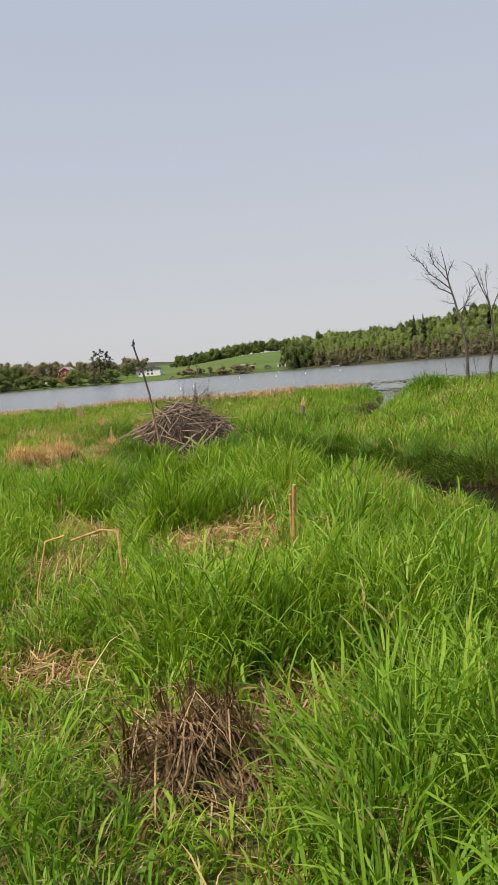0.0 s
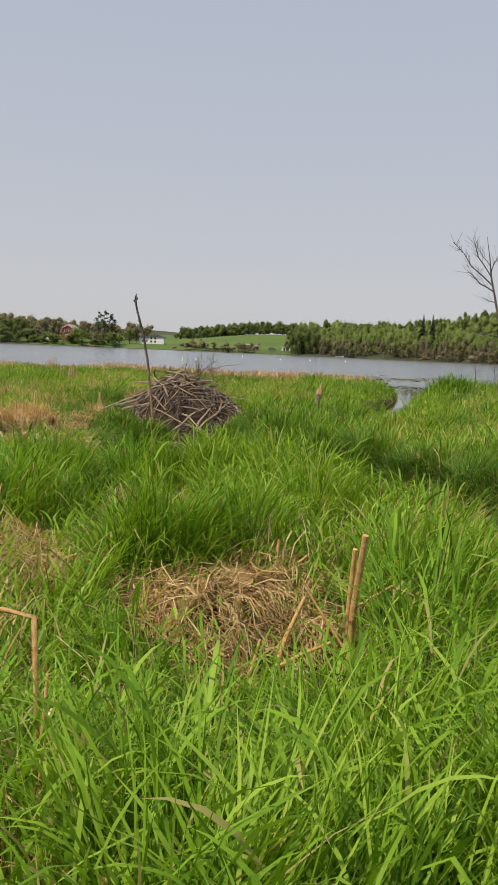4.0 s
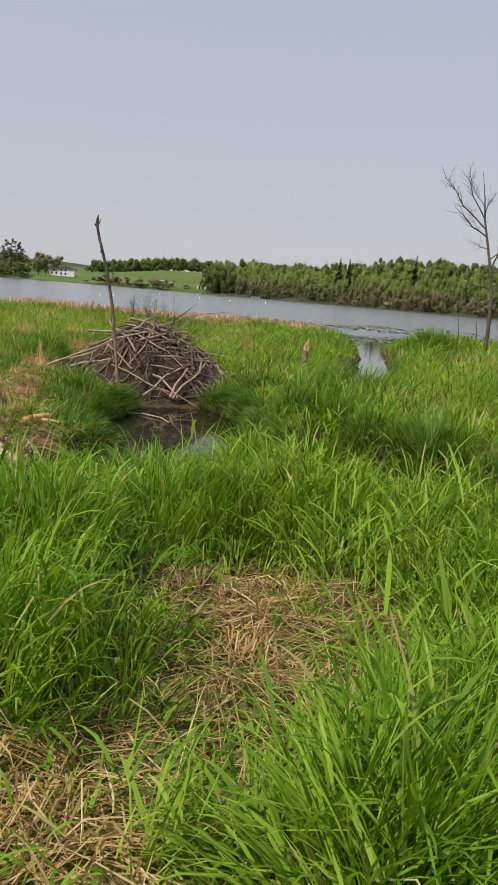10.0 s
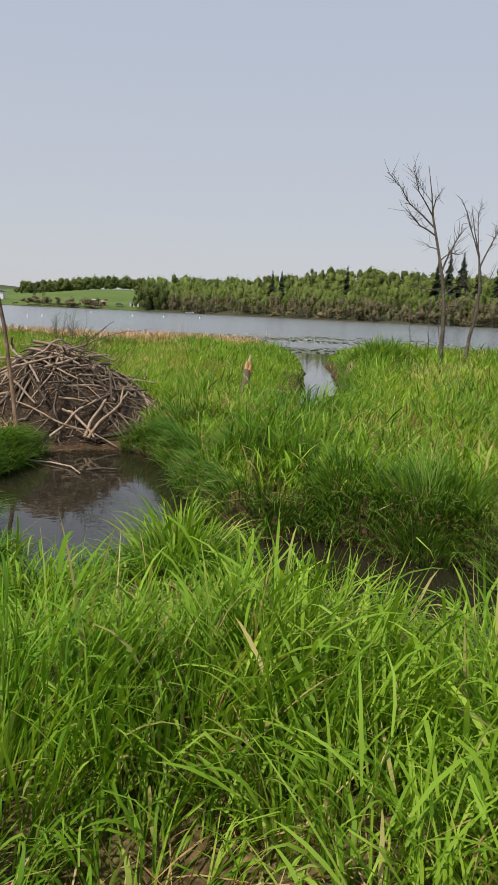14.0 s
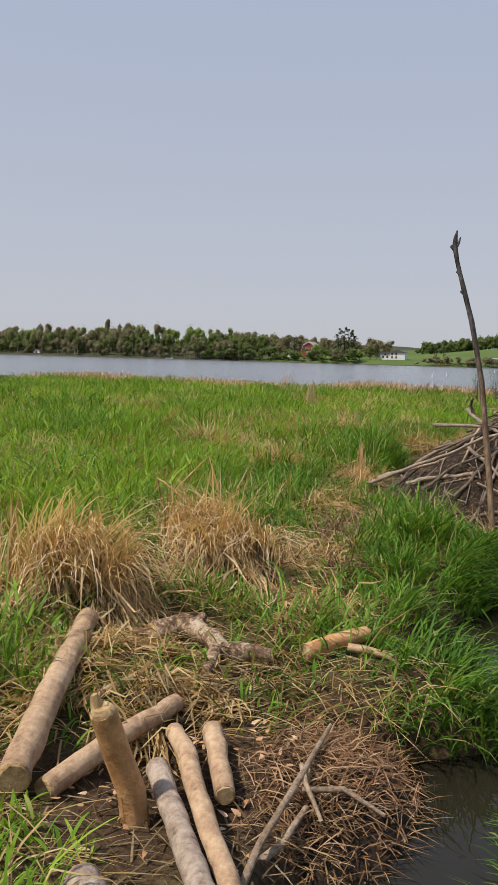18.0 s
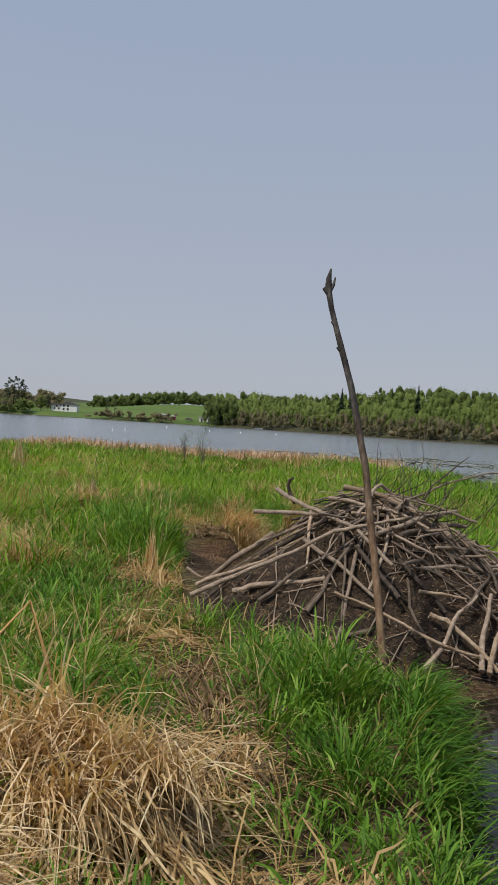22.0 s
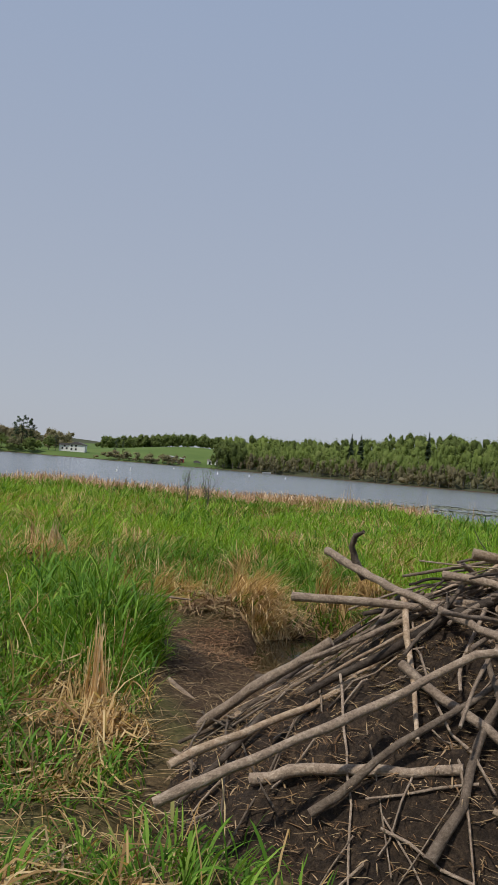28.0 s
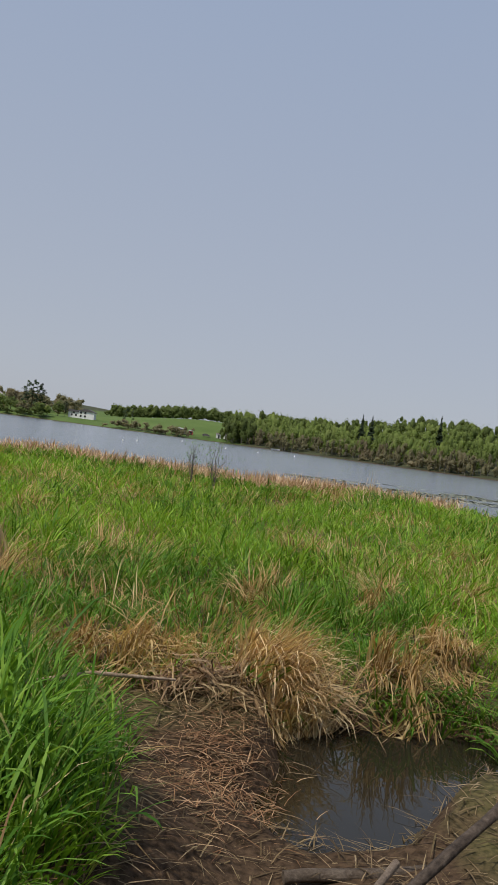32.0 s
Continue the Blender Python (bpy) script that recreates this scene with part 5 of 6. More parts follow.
def standing_bundle(x, y, h, count, seed, label, spread=0.1, mat=REED_DRY):
    rng = np.random.default_rng(seed)
    a = rng.uniform(0, 6.28, count)
    d = spread * np.sqrt(rng.random(count))
    base = np.stack([d * np.cos(a), d * np.sin(a), np.full(count, -0.05)], -1)
    # stems lean inwards to a point
    ob = new("dry_reed_tuft", blades("dry_reed_tuft", base, h * rng.uniform(0.6, 1.05, count), rng.uniform(0.008, 0.017, count), a + np.pi + rng.normal(0, 0.35, count), np.clip(d / h + rng.normal(0, 0.05, count), 0.02, 0.4), mat, seed=seed))
    ob.location = (x, y, gz(x, y))
    return tagged(ob, label, "reeds", group="dry reed bundles")


standing_bundle(-1.6, 2.06, 0.58, 34, 1, "upright pointed bundle of pale dry reeds", 0.07, REED_PALE)
standing_bundle(-1.58, 2.08, 0.34, 22, 2, "low fringe of pale dry reeds", 0.1, REED_PALE)
standing_bundle(-5.6, 14.0, 0.9, 60, 3, "upright dry reed tuft near the shore", 0.25)
standing_bundle(-9.4, 24.0, 1.1, 90, 4, "upright dry reed tuft near the shore", 0.5)
standing_bundle(-3.0, 8.0, 0.55, 40, 5, "upright dry reed tuft in the meadow", 0.15)
standing_bundle(6.9, 9.6, 0.6, 30, 6, "upright dry reed tuft in the meadow", 0.2)
standing_bundle(8.6, 5.3, 0.5, 30, 7, "upright dry reed tuft in the meadow", 0.2)

# band of cattails along the near shore
SHORE_REED = leafy("shore_reed", [(0.0, (0.26, 0.16, 0.09)), (0.45, (0.5, 0.33, 0.2)), (0.8, (0.66, 0.48, 0.31)), (1.0, (0.74, 0.6, 0.42))], through=0.2, rough=0.7, patch_scale=0.35, patch_mul=(0.8, 0.74, 0.7))
rng = np.random.default_rng(77)
n = 52000
x = rng.uniform(-26, 26, n)
deep = 2.0 + 4.5 * vnoise(x, 0 * x, 0.16, 78)
y = near_shore(x) + 0.2 - deep * rng.random(n) ** 0.9
keep = (run_distance(x, y, CREEK) > 0.4) & (rng.random(n) < 0.25 + 0.95 * vnoise(x, y, 0.5, 79)) & (x < 8.5 + 3 * vnoise(x, y, 0.3, 83))
x, y = x[keep], y[keep]
n = len(x)
tagged(new("shore_reeds", arched("shore_reeds", np.stack([x, y, np.maximum(ground_z(x, y), -0.1) - 0.05], -1), rng.uniform(0.3, 0.75, n) * (0.6 + 0.6 * vnoise(x, y, 0.35, 80)), rng.uniform(0.012, 0.035, n), rng.uniform(0, 6.28, n), np.abs(rng.normal(0.15, 0.25, n)), rng.uniform(0.0, 1.6, n), SHORE_REED, 81, 0.35, 3)),
       "band of dry tan cattails along the lake shore", "reeds", kind="stuff")


# ---- logs ----
def log(points, r, mat, label, name="log", seed=0, taper=0.9, cut=True, knots=(), gnarl=0.03):
    """A log with a skin and pale gnawed ends; points in the world, the first is its base."""
    pts = [Vector((p[0], p[1], max(p[2], gz(p[0], p[1]) + 0.7 * r))) for p in points]
    base = pts[0].copy()
    rnd = random.Random(seed)
    fine = []
    for a, b in zip(pts, pts[1:]):
        n = max(2, int((b - a).length / 0.06))
        for i in range(n):
            fine.append(a.lerp(b, i / n) - base + Vector((rnd.gauss(0, 1), rnd.gauss(0, 1), rnd.gauss(0, 1))) * r * 0.05)
    fine.append(pts[-1] - base)
    m = len(fine) - 1
    radii = [r * (1 - (1 - taper) * i / m) * rnd.uniform(1 - gnarl * 1.4, 1 + gnarl * 1.4) for i in range(m + 1)]
    ob = new(name)
    ob.location = base
    tagged(ob, label, "log", group="beaver-cut logs")
    part("skin", tube(fine, radii, 14, mat, "skin", gnarl, seed), ob)
    if cut:
        for end, nxt, rr in ((fine[0], fine[1], radii[0]), (fine[-1], fine[-2], radii[-1])):
            out = (end - nxt).normalized()
            part("cut_end", tube([end - out * 0.004, end + out * rr * 0.05, end + out * rr * 0.16], [rr * 1.0, rr * 0.97, rr * 0.86], 9, CUT_WOOD, "cut_end", 0.08, seed + 3), ob, "pale gnawed end")
    for at, way, kr in knots:
        p = fine[int(at * m)]
        part("knot", tube([p, p + Vector(way) * 0.5, p + Vector(way)], [kr, kr * 0.9, kr * 0.6], 9, mat, "knot", 0.08, seed + 5), ob)
    return ob


log([(-1.1, -5.55, 0.29), (-1.36, -4.9, 0.34), (-1.64, -4.18, 0.36)], 0.058, LOG_PALE, "long peeled pale log lying on straw", seed=1)
log([(-1.04, -5.46, 0.22), (-0.97, -5.1, 0.25), (-0.88, -4.74, 0.27)], 0.042, LOG_PALE, "peeled pale log lying under a stump", seed=2)
log([(-0.8, -4.93, 0.24), (-0.66, -5.12, 0.26), (-0.52, -5.34, 0.25), (-0.28, -5.68, 0.22), (-0.1, -5.95, 0.16)], 0.036, LOG_PALE, "long peeled log with bitten bark, sloping to the water", seed=3)
log([(-0.75, -5.18, 0.22), (-0.55, -5.45, 0.22), (-0.3, -5.8, 0.17), (-0.1, -6.1, 0.12)], 0.042, BIRCH, "white birch log sloping to the water", seed=4)
log([(-0.68, -4.82, 0.22), (-0.47, -5.22, 0.2)], 0.042, LOG_PALE, "short peeled log on the mud", seed=5)
log([(-1.32, -4.07, 0.29), (-1.2, -3.97, 0.32), (-1.05, -4.03, 0.31), (-0.9, -4.15, 0.29), (-0.7, -4.07, 0.27)], 0.062, FLAKY, "knotty whitish root log lying on straw", seed=6, taper=0.55, gnarl=0.11, knots=((0.62, (0.06, -0.3, -0.02), 0.036), (0.3, (0.02, 0.06, 0.06), 0.035), (0.05, (-0.12, 0.0, 0.0), 0.025)))
log([(-0.55, -3.96, 0.27), (-0.45, -3.82, 0.29), (-0.31, -3.64, 0.3)], 0.042, LOG_ORANGE, "orange gnawed log end in the grass", seed=7)
log([(-0.37, -3.81, 0.27), (-0.28, -3.8, 0.27), (-0.15, -3.8, 0.25)], 0.022, LOG_PALE, "short split pale log beside the orange log", seed=8)
log([(-0.63, -5.88, 0.17), (-0.37, -6.18, 0.14)], 0.055, BIRCH, "grey birch log half buried in grass", seed=9)
log([(-1.67, -4.4, 0.22), (-1.51, -4.84, 0.2)], 0.03, LOG_PALE, "thin peeled log beside the long log", seed=10)
log([(-1.29, -4.84, 0.22), (-1.17, -4.49, 0.24)], 0.018, LOG_PALE, "short peeled branch on straw", seed=11)

stump = new("gnawed_stump")
stump.location = (-0.72, -5.38, 0.14)
tagged(stump, "leaning gnawed orange stump standing among logs", "stump")
part("cut_top", tube([(-0.081, -0.084, 0.38), (-0.087, -0.093, 0.408), (-0.089, -0.096, 0.422)], [0.0435, 0.042, 0.03], 14, CUT_WOOD, "cut_top", 0.06, 74), stump, "pale gnawed top")
part("trunk", tube([(0, 0, -0.1), (-0.02, -0.01, 0.1), (-0.06, -0.05, 0.26), (-0.085, -0.09, 0.4)], [0.052, 0.049, 0.046, 0.044], 14, LOG_ORANGE, "trunk", 0.03, 3), stump)
for k, (dx, dy, h, r) in enumerate(((-0.018, 0.0, 0.06, 0.024), (0.012, 0.012, 0.03, 0.026), (0.015, -0.015, 0.015, 0.022))):
    part("splinter", tube([(-0.085 + dx, -0.09 + dy, 0.38), (-0.09 + dx, -0.095 + dy, 0.4 + h * 0.5), (-0.095 + dx, -0.1 + dy, 0.4 + h)], [r, r * 0.9, r * 0.5], 6, CUT_WOOD, "splinter", 0.15, 70 + k), stump, "pale chiselled wood at the top")

post = new("gnawed_post")
post.location = (3.53, 4.15, 0.2)
post.scale = (1.15, 1.15, 1.2)
tagged(post, "leaning beaver-gnawed tree post with a pale top in the grass", "post")
part("trunk", tube([(-0.06, 0, -0.1), (-0.03, 0, 0.15), (0.0, 0.01, 0.35), (0.025, 0.02, 0.5)], [0.07, 0.064, 0.06, 0.058], 11, STICK, "trunk", 0.1, 5), post)
for k, (dx, dy, h, r) in enumerate(((-0.025, 0.0, 0.17, 0.036), (0.02, 0.02, 0.26, 0.034), (0.03, -0.02, 0.12, 0.03), (0.0, 0.03, 0.2, 0.028))):
    part("splinter", tube([(0.025 + dx, 0.02 + dy, 0.46), (0.03 + dx, 0.02 + dy, 0.46 + h * 0.6), (0.04 + dx * 1.1, 0.02 + dy, 0.46 + h)], [r, r * 0.9, r * 0.35], 5, CUT_WOOD if k != 2 else LOG_ORANGE, "splinter", 0.2, 60 + k), post, "pale torn wood at the top")

# mud spit by the logs with cut straw and peeled twigs
mud = new("mud_spit")
mud.location = (-0.22, -4.8, 0.0)
tagged(mud, "low wet mud spit covered with chewed stems", "mud")
us, vs = np.meshgrid(np.linspace(0, 2 * np.pi, 41)[:-1], np.linspace(0, 1.05, 18))
mx, my = 0.38 * vs * np.cos(us), 0.62 * vs * np.sin(us)
mz = 0.2 * (1 - vs ** 2.5) - 0.04 + 0.05 * (vnoise(mx, my, 9, 5) - 0.5)
ids = np.arange(us.size).reshape(us.shape)
nxt = np.roll(ids, -1, axis=1)
quads = np.stack([ids[:-1], nxt[:-1], nxt[1:], ids[1:]], -1).reshape(-1, 4)
part("mud", fast_mesh("mud", np.stack([mx, my, mz], -1).reshape(-1, 3), quads.ravel(), np.arange(len(quads)) * 4, np.full(len(quads), 4), MUD, True), mud)
rng = np.random.default_rng(12)
n = 1500
a, v = rng.uniform(0, 6.28, n), np.sqrt(rng.random(n)) * 0.95
x, y = 0.38 * v * np.cos(a), 0.62 * v * np.sin(a)
ch = part("debris", blades("debris", np.stack([x, y, 0.2 * (1 - v ** 2.5) - 0.02], -1), rng.uniform(0.05, 0.2, n), rng.uniform(0.003, 0.007, n), rng.uniform(0, 6.28, n), rng.uniform(0.7, 0.98, n), CHOPPED, seed=4, rise=rng.uniform(-0.1, 0.3, n)), mud)
ch["kind"] = "stuff"


def twig(points, r, label, seed, mat=STICK_PEELED):
    base = Vector(points[0])
    me = tube([Vector(p) - base for p in points], [r, *[r * 0.9] * (len(points) - 2), r * 0.6], 7, mat, "twig", 0.08, seed)
    ob = new("twig", me)
    ob.location = base
    return tagged(ob, label, "twig", group="peeled twigs")


twig([(-0.25, -5.68, 0.18), (-0.26, -5.46, 0.21), (-0.25, -5.05, 0.23), (-0.25, -4.63, 0.24)], 0.014, "long peeled pale twig lying on mud", 1)
twig([(-0.3, -5.5, 0.12), (-0.22, -5.35, 0.16), (-0.2, -5.15, 0.18)], 0.015, "short peeled pale twig lying on mud", 2)
twig([(-0.27, -4.97, 0.23), (-0.22, -5.08, 0.22), (-0.13, -5.2, 0.17)], 0.011, "forked peeled twig lying on mud", 3)
twig([(-0.23, -5.1, 0.21), (-0.1, -5.02, 0.2), (0.06, -5.08, 0.17)], 0.012, "peeled pale twig lying on mud", 4)
twig([(-0.8, -3.35, 0.2), (-0.82, -3.2, 0.35)], 0.012, "short pale twig standing in the grass", 5)
twig([(0.35, -1.02, 0.0), (0.62, -1.2, 0.02), (0.87, -1.44, 0.02), (1.0, -1.8, 0.02)], 0.011, "whitish branch floating in the pond", 6, BIRCH)
twig([(1.05, -1.52, 0.0), (1.2, -1.56, 0.03), (1.4, -1.55, 0.02)], 0.018, "dark branch floating in the pond", 7, BARK)
twig([(-2.2, -6.2, 0.28), (-1.6, -5.95, 0.3), (-1.0, -5.85, 0.28)], 0.01, "thin dry stem across the grass", 8)
twig([(5.7, 7.2, 0.02), (6.1, 7.6, 0.05), (6.4, 8.0, 0.03)], 0.04, "pale driftwood at the creek edge", 9, BIRCH)
twig([(-1.9, 4.6, 0.42), (-1.6, 4.75, 0.46), (-1.2, 5.0, 0.4)], 0.012, "pale dry stem across the grass", 10)

bm = bmesh.new()
bmesh.ops.create_icosphere(bm, subdivisions=2, radius=0.075)
for v in bm.verts:
    v.co *= 1 + 0.25 * (noise.noise(v.co * 14))
    v.co.z *= 0.7
me = bpy.data.meshes.new("stone")
bm.to_mesh(me)
bm.free()
STONE = wood_material("wet_stone", [(0.3, (0.1, 0.095, 0.09)), (0.6, (0.28, 0.27, 0.26)), (0.75, (0.5, 0.49, 0.47))], scale=16, stretch=(1, 1, 1), rough=0.5)
me.materials.append(STONE)
me.polygons.foreach_set("use_smooth", [True] * len(me.polygons))
stone = new("stone", me)
stone.location = (1.57, -0.22, 0.03)
tagged(stone, "small grey stone at the pond edge", "stone")


# ---- dead trees and the bare bush ----
def bare_tree(x, y, trunk, boughs, label, name="dead_tree", seed=0, fork=3, twig_len=0.5, mat=DEAD_WOOD):
    """trunk: points and radii; boughs: (start on trunk 0..1, end point, radius)."""
    rnd = random.Random(seed)
    ob = new(name)
    z0 = gz(x, y)
    ob.location = (x, y, z0)
    tagged(ob, label, "tree" if name == "dead_tree" else "bush")
    pts, radii = trunk
    part("trunk", tube(pts, radii, 9, mat, "trunk", 0.06, seed), ob)
    P = [Vector(p) for p in pts]

    def on(s):
        k = s * (len(P) - 1)
        i = min(int(k), len(P) - 2)
        return P[i].lerp(P[i + 1], k - i)
    for k, (s, end, r) in enumerate(boughs):
        a, b = on(s), Vector(end)
        mid = a.lerp(b, 0.5) + Vector((rnd.gauss(0, 0.06), rnd.gauss(0, 0.06), rnd.gauss(0, 0.08)))
        line = [a, a.lerp(mid, 0.5) + Vector((0, 0, 0.02)), mid, mid.lerp(b, 0.5) + Vector((rnd.gauss(0, 0.04), rnd.gauss(0, 0.04), rnd.gauss(0, 0.04))), b]
        bough = part("bough", tube(line, [r, r * 0.85, r * 0.68, r * 0.5, r * 0.25], 6, mat, "bough", 0.08, seed + k), ob)
        L = (b - a).length
        for j in range(int(fork * L / 0.5) + 1):
            q = rnd.uniform(0.25, 0.98)
            i = min(int(q * 4), 3)
            p = line[i].lerp(line[i + 1], q * 4 - i)
            way = ((b - a).normalized() * rnd.uniform(0.3, 1.0) + Vector((rnd.gauss(0, 0.6), rnd.gauss(0, 0.6), rnd.gauss(0.25, 0.45)))).normalized()
            e = p + way * rnd.uniform(0.4, 1.0) * twig_len
            part("branchlet", tube([p, p.lerp(e, 0.5) + Vector((rnd.gauss(0, 0.03), 0, rnd.gauss(0, 0.03))), e], [r * 0.32, r * 0.24, r * 0.1], 4, mat, "branchlet", 0.0, j), bough)
    return ob


bare_tree(9.6, 10.6, ([(0, 0, -0.2), (0.02, 0, 0.8), (0.0, 0.02, 1.6), (-0.12, 0, 2.4), (-0.3, 0.05, 3.2), (-0.48, 0.05, 3.9), (-0.58, 0.0, 4.5), (-0.72, 0, 5.2)], [0.062, 0.055, 0.05, 0.043, 0.036, 0.028, 0.016, 0.005]),
          [(0.62, (-1.25, 0.1, 4.1), 0.026), (0.66, (-1.75, 0.2, 5.0), 0.024), (0.72, (-1.2, -0.2, 5.1), 0.019), (0.75, (-0.2, 0.2, 4.7), 0.016), (0.8, (-1.0, 0.1, 4.9), 0.012),
           (0.45, (0.45, 0.1, 3.7), 0.028), (0.5, (0.3, -0.2, 3.0), 0.02), (0.35, (-0.85, 0, 2.1), 0.022), (0.3, (-0.7, 0.2, 1.4), 0.02), (0.28, (0.6, 0, 1.9), 0.022), (0.33, (0.7, 0.1, 2.4), 0.016), (0.55, (-0.7, 0.1, 3.2), 0.014), (0.4, (0.35, 0.3, 2.9), 0.014)],
          "bare grey dead tree with forked thin branches", seed=3, fork=7, twig_len=0.55)
bare_tree(10.55, 10.9, ([(-0.15, 0, -0.2), (-0.05, 0, 0.7), (0.1, 0.02, 1.4), (0.12, 0, 2.1), (0.05, 0.05, 2.9), (-0.15, 0, 3.5), (-0.3, 0, 4.2)], [0.056, 0.05, 0.044, 0.036, 0.025, 0.014, 0.005]),
          [(0.6, (0.85, 0.1, 3.95), 0.024), (0.65, (-0.55, 0.1, 4.35), 0.02), (0.7, (0.1, 0.2, 4.3), 0.016), (0.4, (-0.6, 0, 1.9), 0.018), (0.35, (-0.7, 0, 1.3), 0.016), (0.5, (0.5, 0, 2.6), 0.014), (0.45, (-0.5, 0.1, 2.4), 0.014)],
          "smaller bare grey dead tree leaning beside another", seed=5, fork=7)
for k, (x, y, h) in enumerate(((9.0, 11.5, 1.5), (9.9, 12.5, 1.3), (10.4, 13.0, 1.4))):
    bare_tree(x, y, ([(0, 0, -0.1), (0.03, 0, h * 0.4), (-0.03, 0, h * 0.75), (0, 0, h)], [0.014, 0.011, 0.008, 0.003]),
              [(0.4, (0.3, 0, h * 0.75), 0.007), (0.5, (-0.28, 0.1, h * 0.9), 0.007), (0.65, (0.2, 0, h), 0.005)], "thin bare sapling beside the dead trees", "bare_bush", 20 + k, 2, 0.25)
rnd = random.Random(61)
for x, spread, tall, k in ((-1.95, 0.28, 1.25, 31), (-1.3, 0.42, 1.5, 32)):
    stems = []
    for q in range(7):
        a, r = rnd.uniform(0, 6.28), rnd.uniform(0.3, 1.0) * spread
        stems.append((rnd.uniform(0.02, 0.3), (r * math.cos(a), r * math.sin(a), tall * rnd.uniform(0.65, 1.0)), rnd.uniform(0.007, 0.01)))
    shrub = bare_tree(x, 23.8, ([(0, 0, -0.1), (0.02, 0, 0.45), (-0.03, 0, 0.95), (0.06, 0, tall)], [0.014, 0.012, 0.009, 0.004]), stems, "thin young shrub with few leaves at the lake shore", "bare_bush", k, 5, 0.3)
    rng = np.random.default_rng(k)
    n = 190
    at = np.stack([rng.normal(0, spread * 0.6, n), rng.normal(0, spread * 0.6, n), tall * rng.uniform(0.35, 1.05, n)], -1)
    leaves = part("leaves", arched("leaves", at, rng.uniform(0.03, 0.06, n), rng.uniform(0.02, 0.035, n), rng.uniform(0, 6.28, n), rng.uniform(0.3, 1.4, n), rng.uniform(0, 1, n), REED_GREEN, k, 0, 2), shrub, "small olive leaves")
    leaves["kind"] = "stuff"

# wood chips gnawed off the logs
rng = np.random.default_rng(123)
n = 150
x, y = rng.normal(-0.8, 0.3, n), rng.normal(-5.0, 0.35, n)
keep = (water_distance(x, y) > 0.02)
x, y = x[keep], y[keep]
n = len(x)
tagged(new("wood_chips", blades("wood_chips", np.stack([x, y, ground_z(x, y) + 0.02], -1), rng.uniform(0.02, 0.06, n), rng.uniform(0.012, 0.025, n), rng.uniform(0, 6.28, n), rng.uniform(0.8, 0.98, n), CHIP, seed=5, rise=rng.uniform(0.0, 0.5, n))),
       "fresh orange-pink wood chips scattered round the logs", "wood chips", kind="stuff")

# ---- far shore: woods, field, farm ----
def leaf_clouds(name, centres, radii, counts, size, mat, seed):
    """Crowns made of many small tilted leaf clumps, uneven and with gaps."""
    rng = np.random.default_rng(seed)
    idx = np.repeat(np.arange(len(centres)), counts)
    n = len(idx)
    d = rng.normal(0, 1, (n, 3))
    d /= np.linalg.norm(d, axis=1)[:, None]
    lump = 0.6 + 0.55 * vnoise(d[:, 0] * 2 + idx * 7.3, d[:, 2] * 2 + d[:, 1] * 1.3, 1.4, seed)
    r = rng.uniform(0.3, 0.88, n) * np.minimum(lump, 1.0)
    off = d * radii[idx] * r[:, None]
    off[:, :2] *= (0.98 - 0.24 * off[:, 2] / radii[idx, 2])[:, None]     # crowns narrow upwards
    c = centres[idx] + off
    out = d * 0.35 + np.array([0.0, -0.3, 0.7]) + rng.normal(0, 0.3, (n, 3))
    out /= np.linalg.norm(out, axis=1)[:, None]
    u = np.cross(out, rng.normal(0, 1, (n, 3)))
    u /= np.linalg.norm(u, axis=1)[:, None]
    v = np.cross(out, u)
    s = (size * rng.uniform(0.5, 1.3, n))[:, None]
    quad = np.stack([c - u * s, c - v * s * 0.7, c + u * s * 0.9, c + v * s * 0.6], 1)
    me = fast_mesh(name, quad.reshape(-1, 3), np.arange(4 * n), np.arange(n) * 4, np.full(n, 4), mat)
    return me


FOL_SPRING = leafy("spring_leaves", [(0.0, (0.185, 0.25, 0.068)), (0.6, (0.235, 0.31, 0.088)), (1.0, (0.295, 0.37, 0.115))], through=0.55, rough=0.8, patch_scale=0.06, patch_mul=(0.919, 0.825, 1.050))
FOL_DULL = leafy("budding_leaves", [(0.0, (0.18, 0.17, 0.098)), (0.6, (0.24, 0.23, 0.13)), (1.0, (0.3, 0.29, 0.175))], through=0.55, rough=0.8, patch_scale=0.06, patch_mul=(1.116, 0.900, 1.116))
FOL_DARK = leafy("dark_leaves", [(0.0, (0.119, 0.152, 0.051)), (0.6, (0.156, 0.204, 0.065)), (1.0, (0.205, 0.258, 0.091))], through=0.55, rough=0.8, patch_scale=0.06)
FOL_CONIFER = leafy("conifer_needles", [(0.0, (0.05, 0.075, 0.045)), (1.0, (0.1, 0.135, 0.075))], through=0.25, rough=0.8)
TRUNK_PALE = wood_material("pale_trunk", [(0.3, (0.16, 0.14, 0.12)), (0.7, (0.38, 0.35, 0.31))], scale=1.5)


